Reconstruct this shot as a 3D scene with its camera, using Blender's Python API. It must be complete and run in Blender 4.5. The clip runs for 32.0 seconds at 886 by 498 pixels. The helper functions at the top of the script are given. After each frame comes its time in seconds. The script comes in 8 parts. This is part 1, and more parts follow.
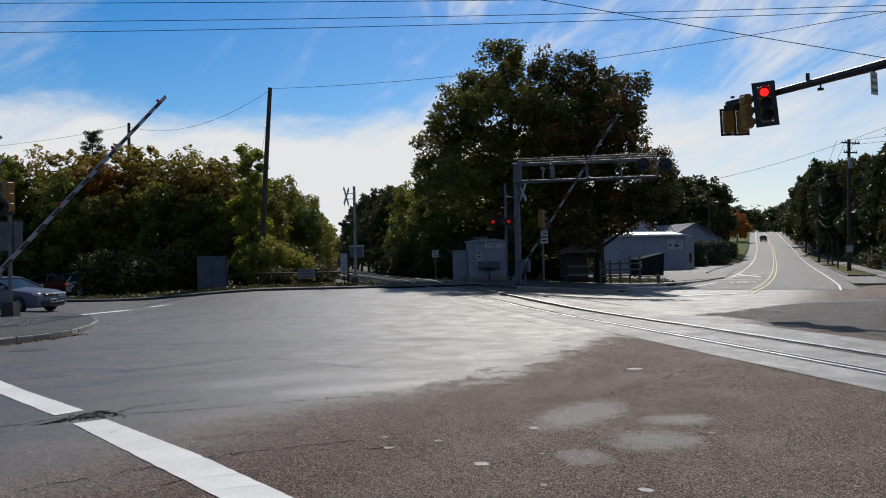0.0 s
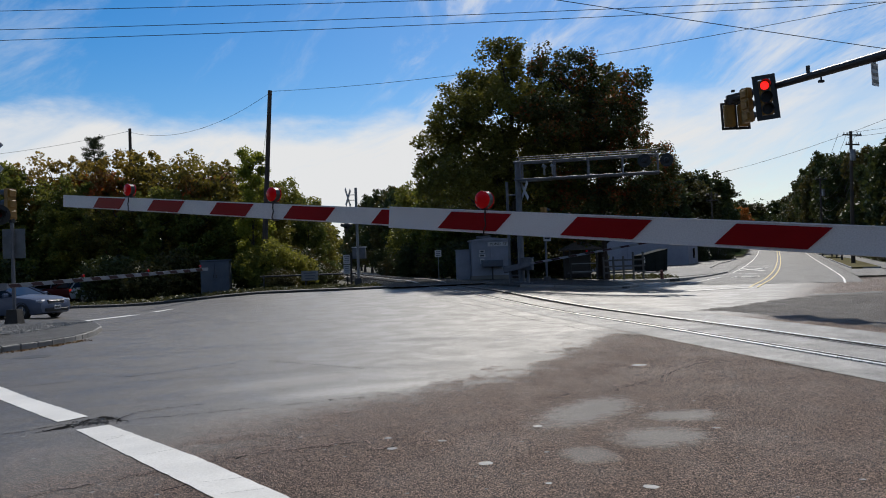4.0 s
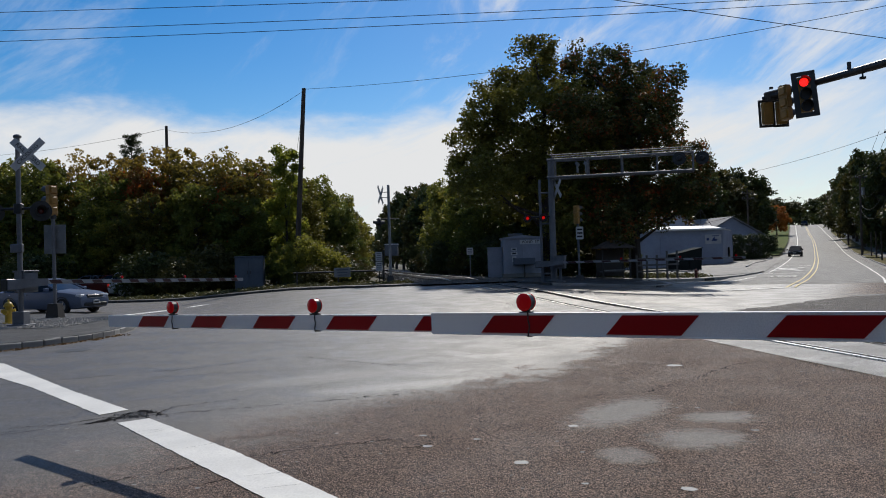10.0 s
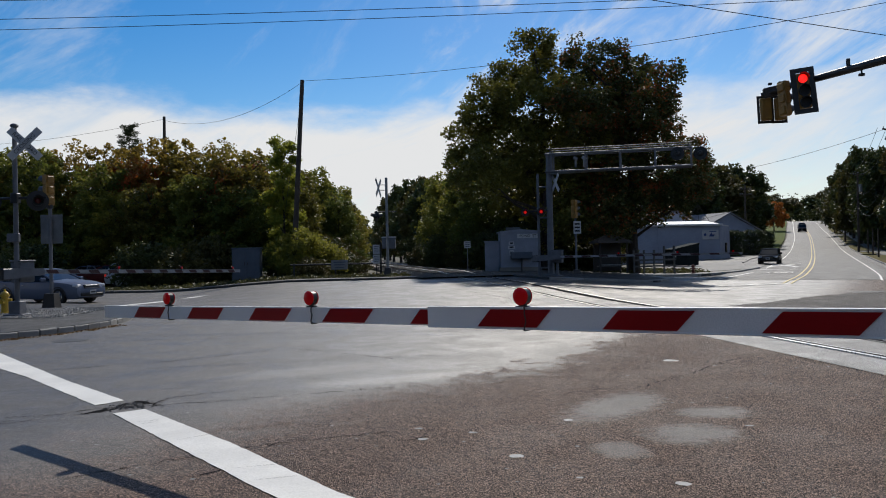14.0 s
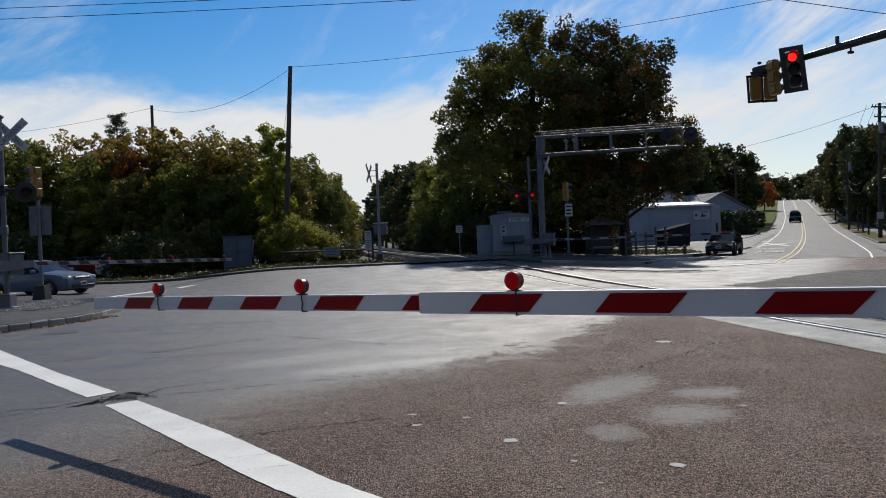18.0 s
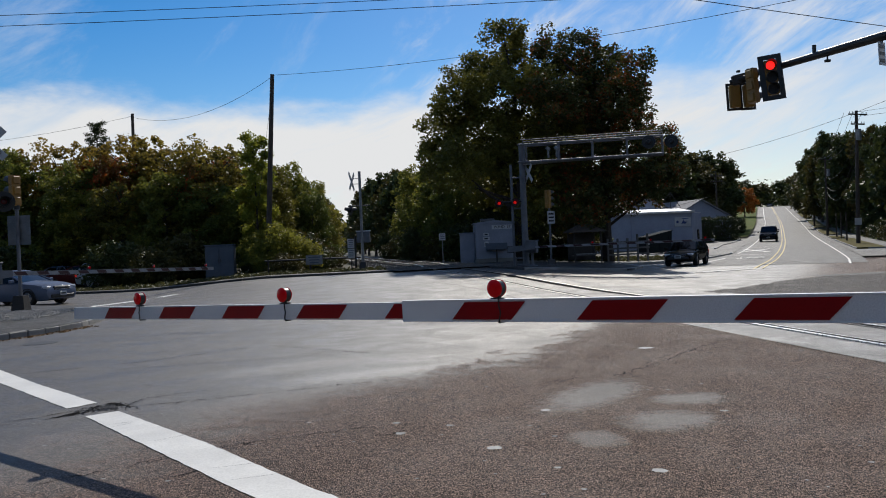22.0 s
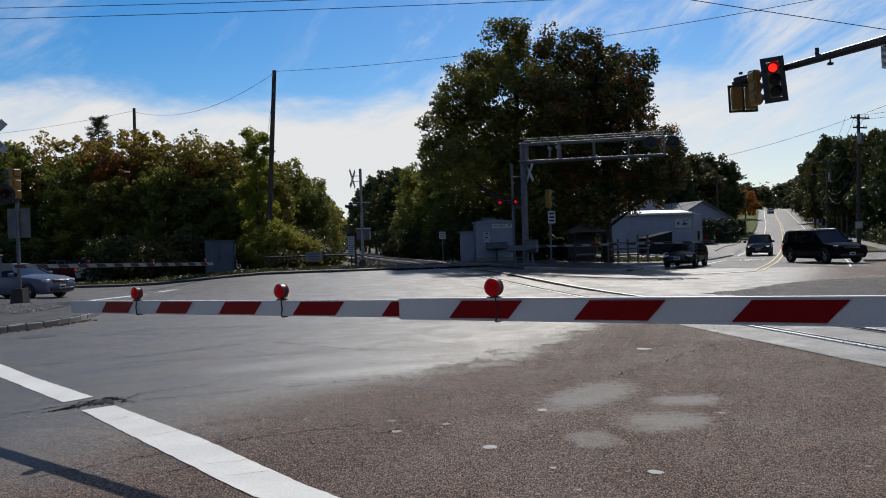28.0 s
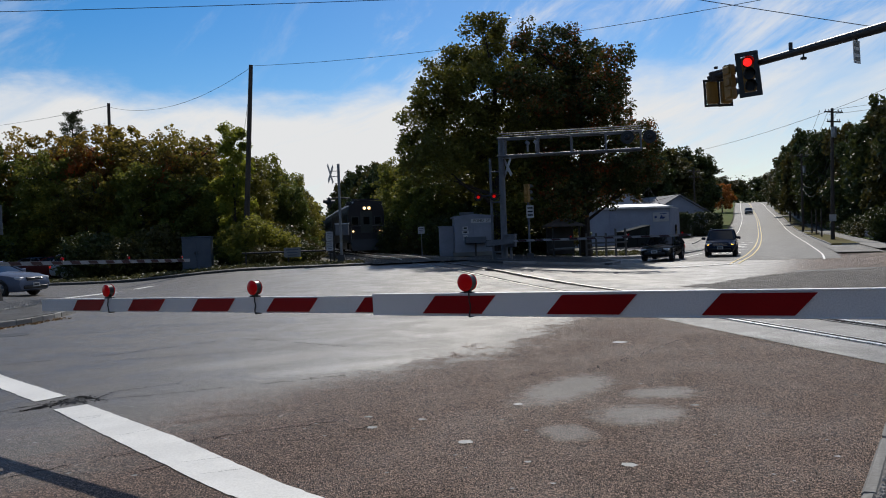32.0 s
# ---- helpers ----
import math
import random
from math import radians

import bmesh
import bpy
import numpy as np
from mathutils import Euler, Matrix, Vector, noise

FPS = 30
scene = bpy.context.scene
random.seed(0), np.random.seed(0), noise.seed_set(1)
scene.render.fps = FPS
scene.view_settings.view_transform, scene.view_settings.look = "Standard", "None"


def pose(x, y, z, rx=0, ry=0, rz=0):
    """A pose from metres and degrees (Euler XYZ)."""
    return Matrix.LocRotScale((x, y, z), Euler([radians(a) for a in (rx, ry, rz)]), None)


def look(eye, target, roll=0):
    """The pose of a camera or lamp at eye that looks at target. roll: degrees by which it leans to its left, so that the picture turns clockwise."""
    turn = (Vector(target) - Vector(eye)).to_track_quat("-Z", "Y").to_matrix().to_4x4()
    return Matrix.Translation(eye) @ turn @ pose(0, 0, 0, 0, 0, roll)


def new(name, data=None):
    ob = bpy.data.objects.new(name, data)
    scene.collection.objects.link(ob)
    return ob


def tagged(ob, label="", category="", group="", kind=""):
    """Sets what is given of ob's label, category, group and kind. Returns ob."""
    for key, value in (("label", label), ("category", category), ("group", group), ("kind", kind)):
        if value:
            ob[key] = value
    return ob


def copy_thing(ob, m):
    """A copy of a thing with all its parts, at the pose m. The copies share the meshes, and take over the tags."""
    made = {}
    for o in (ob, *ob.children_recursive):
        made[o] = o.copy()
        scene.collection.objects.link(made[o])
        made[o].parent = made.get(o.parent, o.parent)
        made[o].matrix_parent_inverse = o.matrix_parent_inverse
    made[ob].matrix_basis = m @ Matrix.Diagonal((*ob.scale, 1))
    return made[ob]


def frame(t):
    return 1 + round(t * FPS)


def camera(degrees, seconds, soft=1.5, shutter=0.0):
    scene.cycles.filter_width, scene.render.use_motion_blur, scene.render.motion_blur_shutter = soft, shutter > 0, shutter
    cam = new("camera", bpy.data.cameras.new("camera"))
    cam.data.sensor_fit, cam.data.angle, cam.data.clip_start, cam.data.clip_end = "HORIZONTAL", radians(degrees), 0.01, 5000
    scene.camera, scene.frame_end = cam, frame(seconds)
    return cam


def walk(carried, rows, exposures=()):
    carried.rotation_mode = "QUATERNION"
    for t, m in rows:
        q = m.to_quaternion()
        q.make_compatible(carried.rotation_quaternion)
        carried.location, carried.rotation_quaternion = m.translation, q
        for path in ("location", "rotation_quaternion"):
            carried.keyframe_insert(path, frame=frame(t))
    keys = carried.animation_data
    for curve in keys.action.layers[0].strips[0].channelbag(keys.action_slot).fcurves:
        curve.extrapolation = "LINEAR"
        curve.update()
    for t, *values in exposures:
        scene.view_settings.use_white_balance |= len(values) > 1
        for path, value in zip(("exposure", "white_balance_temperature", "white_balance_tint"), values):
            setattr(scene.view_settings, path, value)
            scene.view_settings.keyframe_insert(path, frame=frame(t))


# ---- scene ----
# ---- light levels ----
EXPOSURE = 0.0
SKY_STRENGTH, SKY_BLUE, CLOUD, SUN_STRENGTH = 0.10, 0.93, 7.9, 3.9

# ---- camera ----
cam = camera(58.4, 32.0, soft=1.0)
PATH = [
    (0, pose(0.021, -0.019, 1.693, 91.009, 1.074, 0.303)),
    (0.5, pose(0.025, -0.002, 1.698, 90.509, 0.981, 0.236)),
    (1, pose(0.025, 0.004, 1.699, 89.780, 1.422, 0.509)),
    (1.5, pose(0.027, 0.018, 1.696, 89.995, 1.196, 0.481)),
    (2, pose(0.030, 0.018, 1.703, 90.010, 1.189, -0.066)),
    (2.5, pose(0.018, 0.008, 1.699, 90.378, 1.057, -0.012)),
    (3, pose(0.016, 0.014, 1.694, 90.788, 1.353, 0.697)),
    (3.5, pose(0.015, 0.010, 1.695, 91.043, 1.708, 0.980)),
    (4, pose(0.046, 0.013, 1.688, 90.994, 2.109, 0.547)),
    (4.5, pose(0.025, -0.011, 1.692, 90.486, 2.397, 1.404)),
    (6.5, pose(0.024, -0.003, 1.690, 90.402, 2.015, 1.796)),
    (7, pose(0.013, 0.003, 1.703, 90.444, 1.562, 2.734)),
    (7.5, pose(0.021, 0.004, 1.697, 90.642, 1.408, 2.581)),
    (8, pose(0.016, 0.010, 1.702, 90.649, 1.003, 2.622)),
    (8.5, pose(0.009, 0.007, 1.711, 90.540, 1.700, 2.428)),
    (9, pose(-0.000, 0.000, 1.700, 90.700, 1.700, 2.600)),
    (9.5, pose(0.000, -0.013, 1.698, 90.900, 1.603, 2.759)),
    (10, pose(-0.001, -0.006, 1.703, 90.873, 1.751, 2.791)),
    (10.5, pose(0.008, -0.007, 1.705, 90.921, 2.121, 2.511)),
    (11, pose(0.005, -0.009, 1.705, 90.862, 2.088, 2.421)),
    (11.5, pose(0.002, -0.012, 1.704, 90.673, 2.060, 2.541)),
    (12, pose(0.014, -0.005, 1.703, 90.597, 2.402, 2.722)),
    (12.5, pose(0.015, -0.006, 1.699, 90.478, 1.992, 2.593)),
    (13, pose(0.007, -0.008, 1.708, 90.552, 1.244, 2.256)),
    (13.5, pose(0.001, -0.008, 1.703, 90.489, 1.135, 2.444)),
    (14, pose(0.002, -0.002, 1.704, 90.379, 1.261, 2.600)),
    (14.5, pose(0.008, -0.009, 1.702, 90.408, 1.179, 2.572)),
    (15, pose(0.008, 0.004, 1.696, 90.220, 1.249, 2.530)),
    (15.5, pose(0.019, 0.006, 1.698, 89.888, 1.526, 1.832)),
    (17.5, pose(0.001, 0.023, 1.706, 89.230, 2.109, 1.517)),
    (18, pose(0.013, 0.046, 1.707, 89.267, 2.246, 2.035)),
    (18.5, pose(0.021, 0.052, 1.711, 89.281, 2.156, 1.682)),
    (19, pose(0.020, 0.036, 1.699, 89.387, 2.241, 1.402)),
    (19.5, pose(0.011, 0.035, 1.708, 89.315, 2.335, 1.302)),
    (20, pose(0.004, 0.027, 1.707, 89.434, 2.051, 1.041)),
    (20.5, pose(0.017, 0.045, 1.714, 89.821, 2.276, 1.145)),
    (21, pose(0.020, 0.039, 1.711, 89.769, 2.482, 0.884)),
    (21.5, pose(0.014, 0.033, 1.708, 89.759, 2.395, 0.804)),
    (22, pose(0.016, 0.027, 1.711, 89.768, 2.512, 0.813)),
    (22.5, pose(0.023, 0.031, 1.707, 89.611, 2.692, 0.894)),
    (23, pose(0.025, 0.036, 1.707, 89.764, 2.470, 0.551)),
    (23.5, pose(0.026, 0.040, 1.707, 89.785, 2.166, 0.566)),
    (24, pose(0.037, 0.046, 1.715, 89.750, 2.155, 0.479)),
    (24.5, pose(0.020, 0.035, 1.704, 89.995, 2.263, 0.570)),
    (25, pose(0.030, 0.040, 1.708, 89.824, 2.523, 0.429)),
    (25.5, pose(0.021, 0.044, 1.708, 89.634, 2.371, 0.349)),
    (27.5, pose(0.030, 0.048, 1.710, 89.813, 1.852, 0.558)),
    (28, pose(0.035, 0.049, 1.707, 89.659, 1.789, 0.845)),
    (28.5, pose(0.035, 0.040, 1.716, 89.551, 1.746, 0.717)),
    (29, pose(0.045, 0.058, 1.712, 89.561, 2.118, 0.915)),
    (29.5, pose(0.042, 0.058, 1.706, 89.579, 1.982, 0.505)),
    (30, pose(0.047, 0.053, 1.708, 89.747, 1.674, 0.351)),
    (30.5, pose(0.046, 0.040, 1.706, 89.644, 2.016, 0.092)),
    (31, pose(0.070, 0.050, 1.707, 89.522, 2.276, -0.222)),
    (31.5, pose(0.076, 0.051, 1.705, 89.449, 2.124, -0.501)),
    (32, pose(0.079, 0.059, 1.709, 89.233, 2.116, -0.631)),
]
walk(cam, PATH, ((0.0, EXPOSURE), (32.0, EXPOSURE)))

# ---- light ----
SUN_EL, SUN_AZ = 41.0, 10.6          # degrees up, degrees to the right of straight ahead
world = bpy.data.worlds.new("sky")
scene.world = world
world.use_nodes = True
wn, wl = world.node_tree.nodes, world.node_tree.links
wn.clear()


def wnode(kind, **values):
    n = wn.new(kind)
    for key, value in values.items():
        n.inputs[int(key[1:])].default_value = value
    return n


sky = wn.new("ShaderNodeTexSky")
sky.sky_type, sky.sun_disc = "NISHITA", False
sky.sun_elevation, sky.sun_rotation = radians(SUN_EL), radians(SUN_AZ)
sky.dust_density, sky.air_density, sky.ozone_density = 0.3, 1.0, 2.5
coord = wn.new("ShaderNodeTexCoord")
hue = wnode("ShaderNodeHueSaturation", _0=0.504, _1=1.54, _2=SKY_BLUE)
wl.new(sky.outputs[0], hue.inputs[4])
split = wn.new("ShaderNodeSeparateXYZ")
wl.new(coord.outputs["Generated"], split.inputs[0])


def wmath(op, a, b=None, c=None, clamp=False):
    n = wn.new("ShaderNodeMath")
    n.operation, n.use_clamp = op, clamp
    for i, v in enumerate((a, b, c)):
        if v is None:
            continue
        if isinstance(v, (int, float)):
            n.inputs[i].default_value = v
        else:
            wl.new(v, n.inputs[i])
    return n.outputs[0]


def wnoise(scale, detail, rough, stretch, turn=(0, 0, 0), distortion=0.0):
    spin = wn.new("ShaderNodeMapping")
    spin.inputs["Rotation"].default_value = turn
    wl.new(coord.outputs["Generated"], spin.inputs[0])
    m = wn.new("ShaderNodeMapping")
    m.inputs["Scale"].default_value = stretch
    wl.new(spin.outputs[0], m.inputs[0])
    n = wn.new("ShaderNodeTexNoise")
    n.inputs["Scale"].default_value, n.inputs["Detail"].default_value = scale, detail
    n.inputs["Roughness"].default_value, n.inputs["Distortion"].default_value = rough, distortion
    wl.new(m.outputs[0], n.inputs["Vector"])
    return n.outputs["Fac"]


# a bank of bright cloud low down, thinning upwards, and high thin streaks above it
up = split.outputs[2]
edge = wmath("ADD", up, wmath("MULTIPLY", wmath("SUBTRACT", wnoise(2.8, 9, 0.62, (1, 1, 2.6)), 0.5), 0.17))
ramp = wn.new("ShaderNodeMapRange")
ramp.interpolation_type = "SMOOTHSTEP"
wl.new(edge, ramp.inputs[0])
for i, v in enumerate((0.203, 0.155, 0.0, 1.0)):
    ramp.inputs[i + 1].default_value = v
streak = wn.new("ShaderNodeMapRange")
streak.interpolation_type = "SMOOTHSTEP"
wl.new(wnoise(2.3, 9, 0.66, (1.3, 1.2, 4.6), (0, 0.72, 0), 0.5), streak.inputs[0])
for i, v in enumerate((0.42, 0.70, 0.0, 0.92)):
    streak.inputs[i + 1].default_value = v
side = wn.new("ShaderNodeMapRange")       # the streaks thin out away from the sun
side.interpolation_type = "SMOOTHSTEP"
wl.new(split.outputs[0], side.inputs[0])
for i, v in enumerate((-0.25, 0.10, 0.45, 1.0)):
    side.inputs[i + 1].default_value = v
thin = wn.new("ShaderNodeMapRange")       # the bank breaks up into blue gaps below the sun
thin.interpolation_type = "SMOOTHSTEP"
wl.new(split.outputs[0], thin.inputs[0])
for i, v in enumerate((0.02, 0.38, -0.20, -0.62)):
    thin.inputs[i + 1].default_value = v
puff = wnoise(3.4, 9, 0.62, (1.1, 1.0, 3.8), (0, 0.42, 0), 0.4)
cover = wmath("MAXIMUM", wmath("MULTIPLY", ramp.outputs[0], wmath("ADD", wmath("MULTIPLY", puff, 2.3), thin.outputs[0], clamp=True)), wmath("MULTIPLY", streak.outputs[0], side.outputs[0]), clamp=True)
tone = wn.new("ShaderNodeMix")
tone.data_type = "RGBA"
wl.new(cover, tone.inputs["Factor"])
wl.new(hue.outputs[0], tone.inputs["A"])
tone.inputs["B"].default_value = (CLOUD * 0.98, CLOUD * 0.99, CLOUD, 1)
back = wn.new("ShaderNodeBackground")
back.inputs["Strength"].default_value = SKY_STRENGTH
wl.new(tone.outputs["Result"], back.inputs[0])
wout = wn.new("ShaderNodeOutputWorld")
wl.new(back.outputs[0], wout.inputs[0])

sun = new("sun", bpy.data.lights.new("sun", "SUN"))
sun.data.energy, sun.data.angle, sun.data.color = SUN_STRENGTH, radians(0.55), (1.0, 0.95, 0.87)
e, a = radians(SUN_EL), radians(SUN_AZ)
sun.matrix_world = look((math.sin(a) * math.cos(e) * 200, math.cos(a) * math.cos(e) * 200, math.sin(e) * 200), (0, 0, 0))

# ---- materials ----
def shader(name):
    m = bpy.data.materials.new(name)
    m.use_nodes = True
    return m, m.node_tree.nodes, m.node_tree.links, m.node_tree.nodes["Principled BSDF"]


def mixed(nodes, links, fac, a, b):
    n = nodes.new("ShaderNodeMix")
    n.data_type = "RGBA"
    for key, v in (("Factor", fac), ("A", a), ("B", b)):
        if isinstance(v, (int, float)):
            n.inputs[key].default_value = v
        elif isinstance(v, tuple):
            n.inputs[key].default_value = (*v[:3], 1)
        else:
            links.new(v, n.inputs[key])
    return n.outputs["Result"]


def ranged(nodes, links, value, a, b, c=0.0, d=1.0, smooth=True):
    n = nodes.new("ShaderNodeMapRange")
    n.interpolation_type = "SMOOTHSTEP" if smooth else "LINEAR"
    links.new(value, n.inputs[0])
    for i, v in enumerate((a, b, c, d)):
        n.inputs[i + 1].default_value = v
    return n.outputs[0]


def noised(nodes, links, scale, detail=4, rough=0.55, vector=None, stretch=None, distortion=0.0):
    n = nodes.new("ShaderNodeTexNoise")
    n.inputs["Scale"].default_value, n.inputs["Detail"].default_value = scale, detail
    n.inputs["Roughness"].default_value, n.inputs["Distortion"].default_value = rough, distortion
    if vector is None:
        vector = nodes.new("ShaderNodeTexCoord").outputs["Object"]
    if stretch:
        m = nodes.new("ShaderNodeMapping")
        m.inputs["Scale"].default_value = stretch
        links.new(vector, m.inputs[0])
        vector = m.outputs[0]
    links.new(vector, n.inputs["Vector"])
    return n.outputs["Fac"]


def surface(name, base, dark=None, rough=0.6, metal=0.0, coarse=1.5, fine=25, bump=0.15, depth=0.01, spread=0.5, vary=0.0, spec=0.5, stretch=None):
    """A painted, weathered or mineral surface: two scales of tone, roughness variation and relief."""
    m, n, l, p = shader(name)
    dark = dark or tuple(c * 0.62 for c in base)
    big, small = noised(n, l, coarse, 5, 0.6, stretch=stretch), noised(n, l, fine, 4, 0.6, stretch=stretch)
    fac = ranged(n, l, big, 0.5 - spread / 2, 0.5 + spread / 2)
    colour = mixed(n, l, fac, dark, base)
    colour = mixed(n, l, ranged(n, l, small, 0.35, 0.7, 0.0, 0.35), colour, tuple(c * 0.55 for c in base))
    if vary:
        info = n.new("ShaderNodeObjectInfo")
        colour = mixed(n, l, ranged(n, l, info.outputs["Random"], 0, 1, 0, vary, False), colour, tuple(c * 0.4 for c in base))
    l.new(colour, p.inputs["Base Color"])
    l.new(ranged(n, l, small, 0.3, 0.7, max(0.03, rough - 0.1), min(1, rough + 0.1)), p.inputs["Roughness"])
    p.inputs["Metallic"].default_value, p.inputs["Specular IOR Level"].default_value = metal, spec
    if bump:
        b = n.new("ShaderNodeBump")
        b.inputs["Strength"].default_value, b.inputs["Distance"].default_value = bump, depth
        l.new(small, b.inputs["Height"])
        l.new(b.outputs[0], p.inputs["Normal"])
    return m


def glowing(name, base, glow, strength):
    m, n, l, p = shader(name)
    p.inputs["Base Color"].default_value, p.inputs["Roughness"].default_value = (*base, 1), 0.25
    p.inputs["Emission Color"].default_value, p.inputs["Emission Strength"].default_value = (*glow, 1), strength
    return m


def car_paint(name, base):
    m, n, l, p = shader(name)
    flake = noised(n, l, 900, 1)
    l.new(mixed(n, l, ranged(n, l, flake, 0.3, 0.7, 0, 0.4), base, tuple(min(1, c * 1.6 + 0.01) for c in base)), p.inputs["Base Color"])
    p.inputs["Metallic"].default_value, p.inputs["Roughness"].default_value = 0.0, 0.35
    p.inputs["Specular IOR Level"].default_value = 0.0
    p.inputs["Coat Weight"].default_value, p.inputs["Coat Roughness"].default_value = 0.30, 0.03
    return m


def asphalt(name, base, warm, grain, rough, stains=(), relief=0.5, patchy=0.35, shine=0.5, coarse=None, run=22.0):
    """Rolled asphalt: stone grain, streaks along the traffic, stains and pale patches with soft edges. coarse: a
    second, open-textured mix (base, warm, roughness, shine) that takes over on the near side of a ragged line across
    the road."""
    m, n, l, p = shader(name)
    at = n.new("ShaderNodeTexCoord").outputs["Object"]
    stone = n.new("ShaderNodeTexVoronoi")
    stone.inputs["Scale"].default_value = grain
    l.new(at, stone.inputs["Vector"])
    speck = n.new("ShaderNodeSeparateColor")
    l.new(stone.outputs["Color"], speck.inputs[0])
    broad, mid = noised(n, l, 0.16, 5, 0.6, at), noised(n, l, 1.1, 6, 0.65, at, distortion=0.6)
    fine = noised(n, l, 9.0, 5, 0.7, at)
    turn = n.new("ShaderNodeMapping")
    turn.inputs["Rotation"].default_value, turn.inputs["Scale"].default_value = (0, 0, radians(run)), (0.9, 0.12, 1)
    l.new(at, turn.inputs[0])
    streak = noised(n, l, 1.3, 5, 0.62, turn.outputs[0], distortion=0.4)
    mask = None
    if coarse:
        line = n.new("ShaderNodeVectorMath")
        line.operation = "DOT_PRODUCT"
        l.new(at, line.inputs[0])
        line.inputs[1].default_value = (0.90, -0.44, 0)
        wob = n.new("ShaderNodeMath")
        wob.operation = "MULTIPLY_ADD"
        l.new(mid, wob.inputs[0])
        wob.inputs[1].default_value = 4.6
        l.new(line.outputs["Value"], wob.inputs[2])
        wob2 = n.new("ShaderNodeMath")
        wob2.operation = "MULTIPLY_ADD"
        l.new(fine, wob2.inputs[0])
        wob2.inputs[1].default_value = 2.4
        l.new(wob.outputs[0], wob2.inputs[2])
        parts = n.new("ShaderNodeSeparateXYZ")
        l.new(at, parts.inputs[0])
        both_sides = n.new("ShaderNodeMath")
        both_sides.operation = "MULTIPLY"
        fade = n.new("ShaderNodeMapRange")         # a worn, gradual edge near the stop line, a crisp one by the rails
        fade.interpolation_type = "SMOOTHSTEP"
        l.new(wob2.outputs[0], fade.inputs[0])
        l.new(ranged(n, l, parts.outputs[1], 8.0, 12.5, -4.0, -1.35), fade.inputs[1])
        fade.inputs[2].default_value = -0.5
        l.new(fade.outputs[0], both_sides.inputs[0])
        l.new(ranged(n, l, parts.outputs[1], 18.0, 23.0, 1.0, 0.0), both_sides.inputs[1])
        wide = n.new("ShaderNodeMath")
        wide.operation = "MAXIMUM"
        l.new(both_sides.outputs[0], wide.inputs[0])
        l.new(ranged(n, l, wob2.outputs[0], 1.0, 4.0, 0.0, 0.85), wide.inputs[1])
        mask = wide.outputs[0]

    def both(first, second):
        return mixed(n, l, mask, first, second) if coarse else first
    base2, warm2, rough2, shine2 = coarse or (base, warm, rough, shine)
    colour = mixed(n, l, ranged(n, l, broad, 0.35, 0.65), both(base, base2), both(warm, warm2))
    colour = mixed(n, l, ranged(n, l, mid, 0.35, 0.72, 0, patchy), colour, both(tuple(c * 1.75 for c in base), tuple(c * 1.5 for c in base2)))
    colour = mixed(n, l, ranged(n, l, streak, 0.40, 0.75, 0, 0.45), colour, both(tuple(c * 0.55 for c in base), tuple(c * 0.8 for c in base2)))
    colour = mixed(n, l, ranged(n, l, fine, 0.35, 0.75, 0, 0.35), colour, both(tuple(c * 0.5 for c in base), tuple(c * 0.5 for c in base2)))
    colour = mixed(n, l, ranged(n, l, speck.outputs[0], 0.62, 0.80, 0, 0.95), colour, both(tuple(min(0.6, c * 2.2) for c in warm), tuple(min(0.6, c * 2.7) for c in warm2)))
    colour = mixed(n, l, ranged(n, l, speck.outputs[1], 0.55, 0.72, 0, 0.97), colour, both(tuple(c * 0.55 for c in base), tuple(c * 0.10 for c in base2)))
    for x, y, rx, ry, tilt, amount in stains:
        mp = n.new("ShaderNodeMapping")
        mp.vector_type = "TEXTURE"
        mp.inputs["Location"].default_value, mp.inputs["Rotation"].default_value = (x, y, 0), (0, 0, radians(tilt))
        mp.inputs["Scale"].default_value = (rx, ry, 1000)
        l.new(at, mp.inputs[0])
        ln = n.new("ShaderNodeVectorMath")
        ln.operation = "LENGTH"
        l.new(mp.outputs[0], ln.inputs[0])
        add = n.new("ShaderNodeMath")
        add.operation = "MULTIPLY_ADD"
        l.new(fine, add.inputs[0])
        add.inputs[1].default_value = 1.1
        l.new(ln.outputs["Value"], add.inputs[2])
        rag = n.new("ShaderNodeMath")
        rag.operation = "MULTIPLY_ADD"
        l.new(mid, rag.inputs[0])
        rag.inputs[1].default_value = 1.3
        l.new(add.outputs[0], rag.inputs[2])
        spot = ranged(n, l, rag.outputs[0], 1.55, 2.25, amount, 0.0)
        colour = mixed(n, l, spot, colour, (0.44, 0.42, 0.38))
    l.new(colour, p.inputs["Base Color"])
    polish = ranged(n, l, mid, 0.3, 0.72, 0.10, -0.12)
    total = n.new("ShaderNodeMath")
    total.operation = "ADD"
    total.use_clamp = True
    l.new(polish, total.inputs[0])
    if coarse:
        l.new(ranged(n, l, mask, 0, 1, rough, rough2, False), total.inputs[1])
        l.new(ranged(n, l, mask, 0, 1, shine, shine2, False), p.inputs["Specular IOR Level"])
    else:
        total.inputs[1].default_value = rough
        p.inputs["Specular IOR Level"].default_value = shine
    l.new(total.outputs[0], p.inputs["Roughness"])
    b = n.new("ShaderNodeBump")
    b.inputs["Distance"].default_value = 0.018
    if coarse:
        l.new(ranged(n, l, mask, 0, 1, relief * 0.4, 1.0, False), b.inputs["Strength"])
    else:
        b.inputs["Strength"].default_value = relief
    l.new(stone.outputs["Distance"], b.inputs["Height"])
    b2 = n.new("ShaderNodeBump")
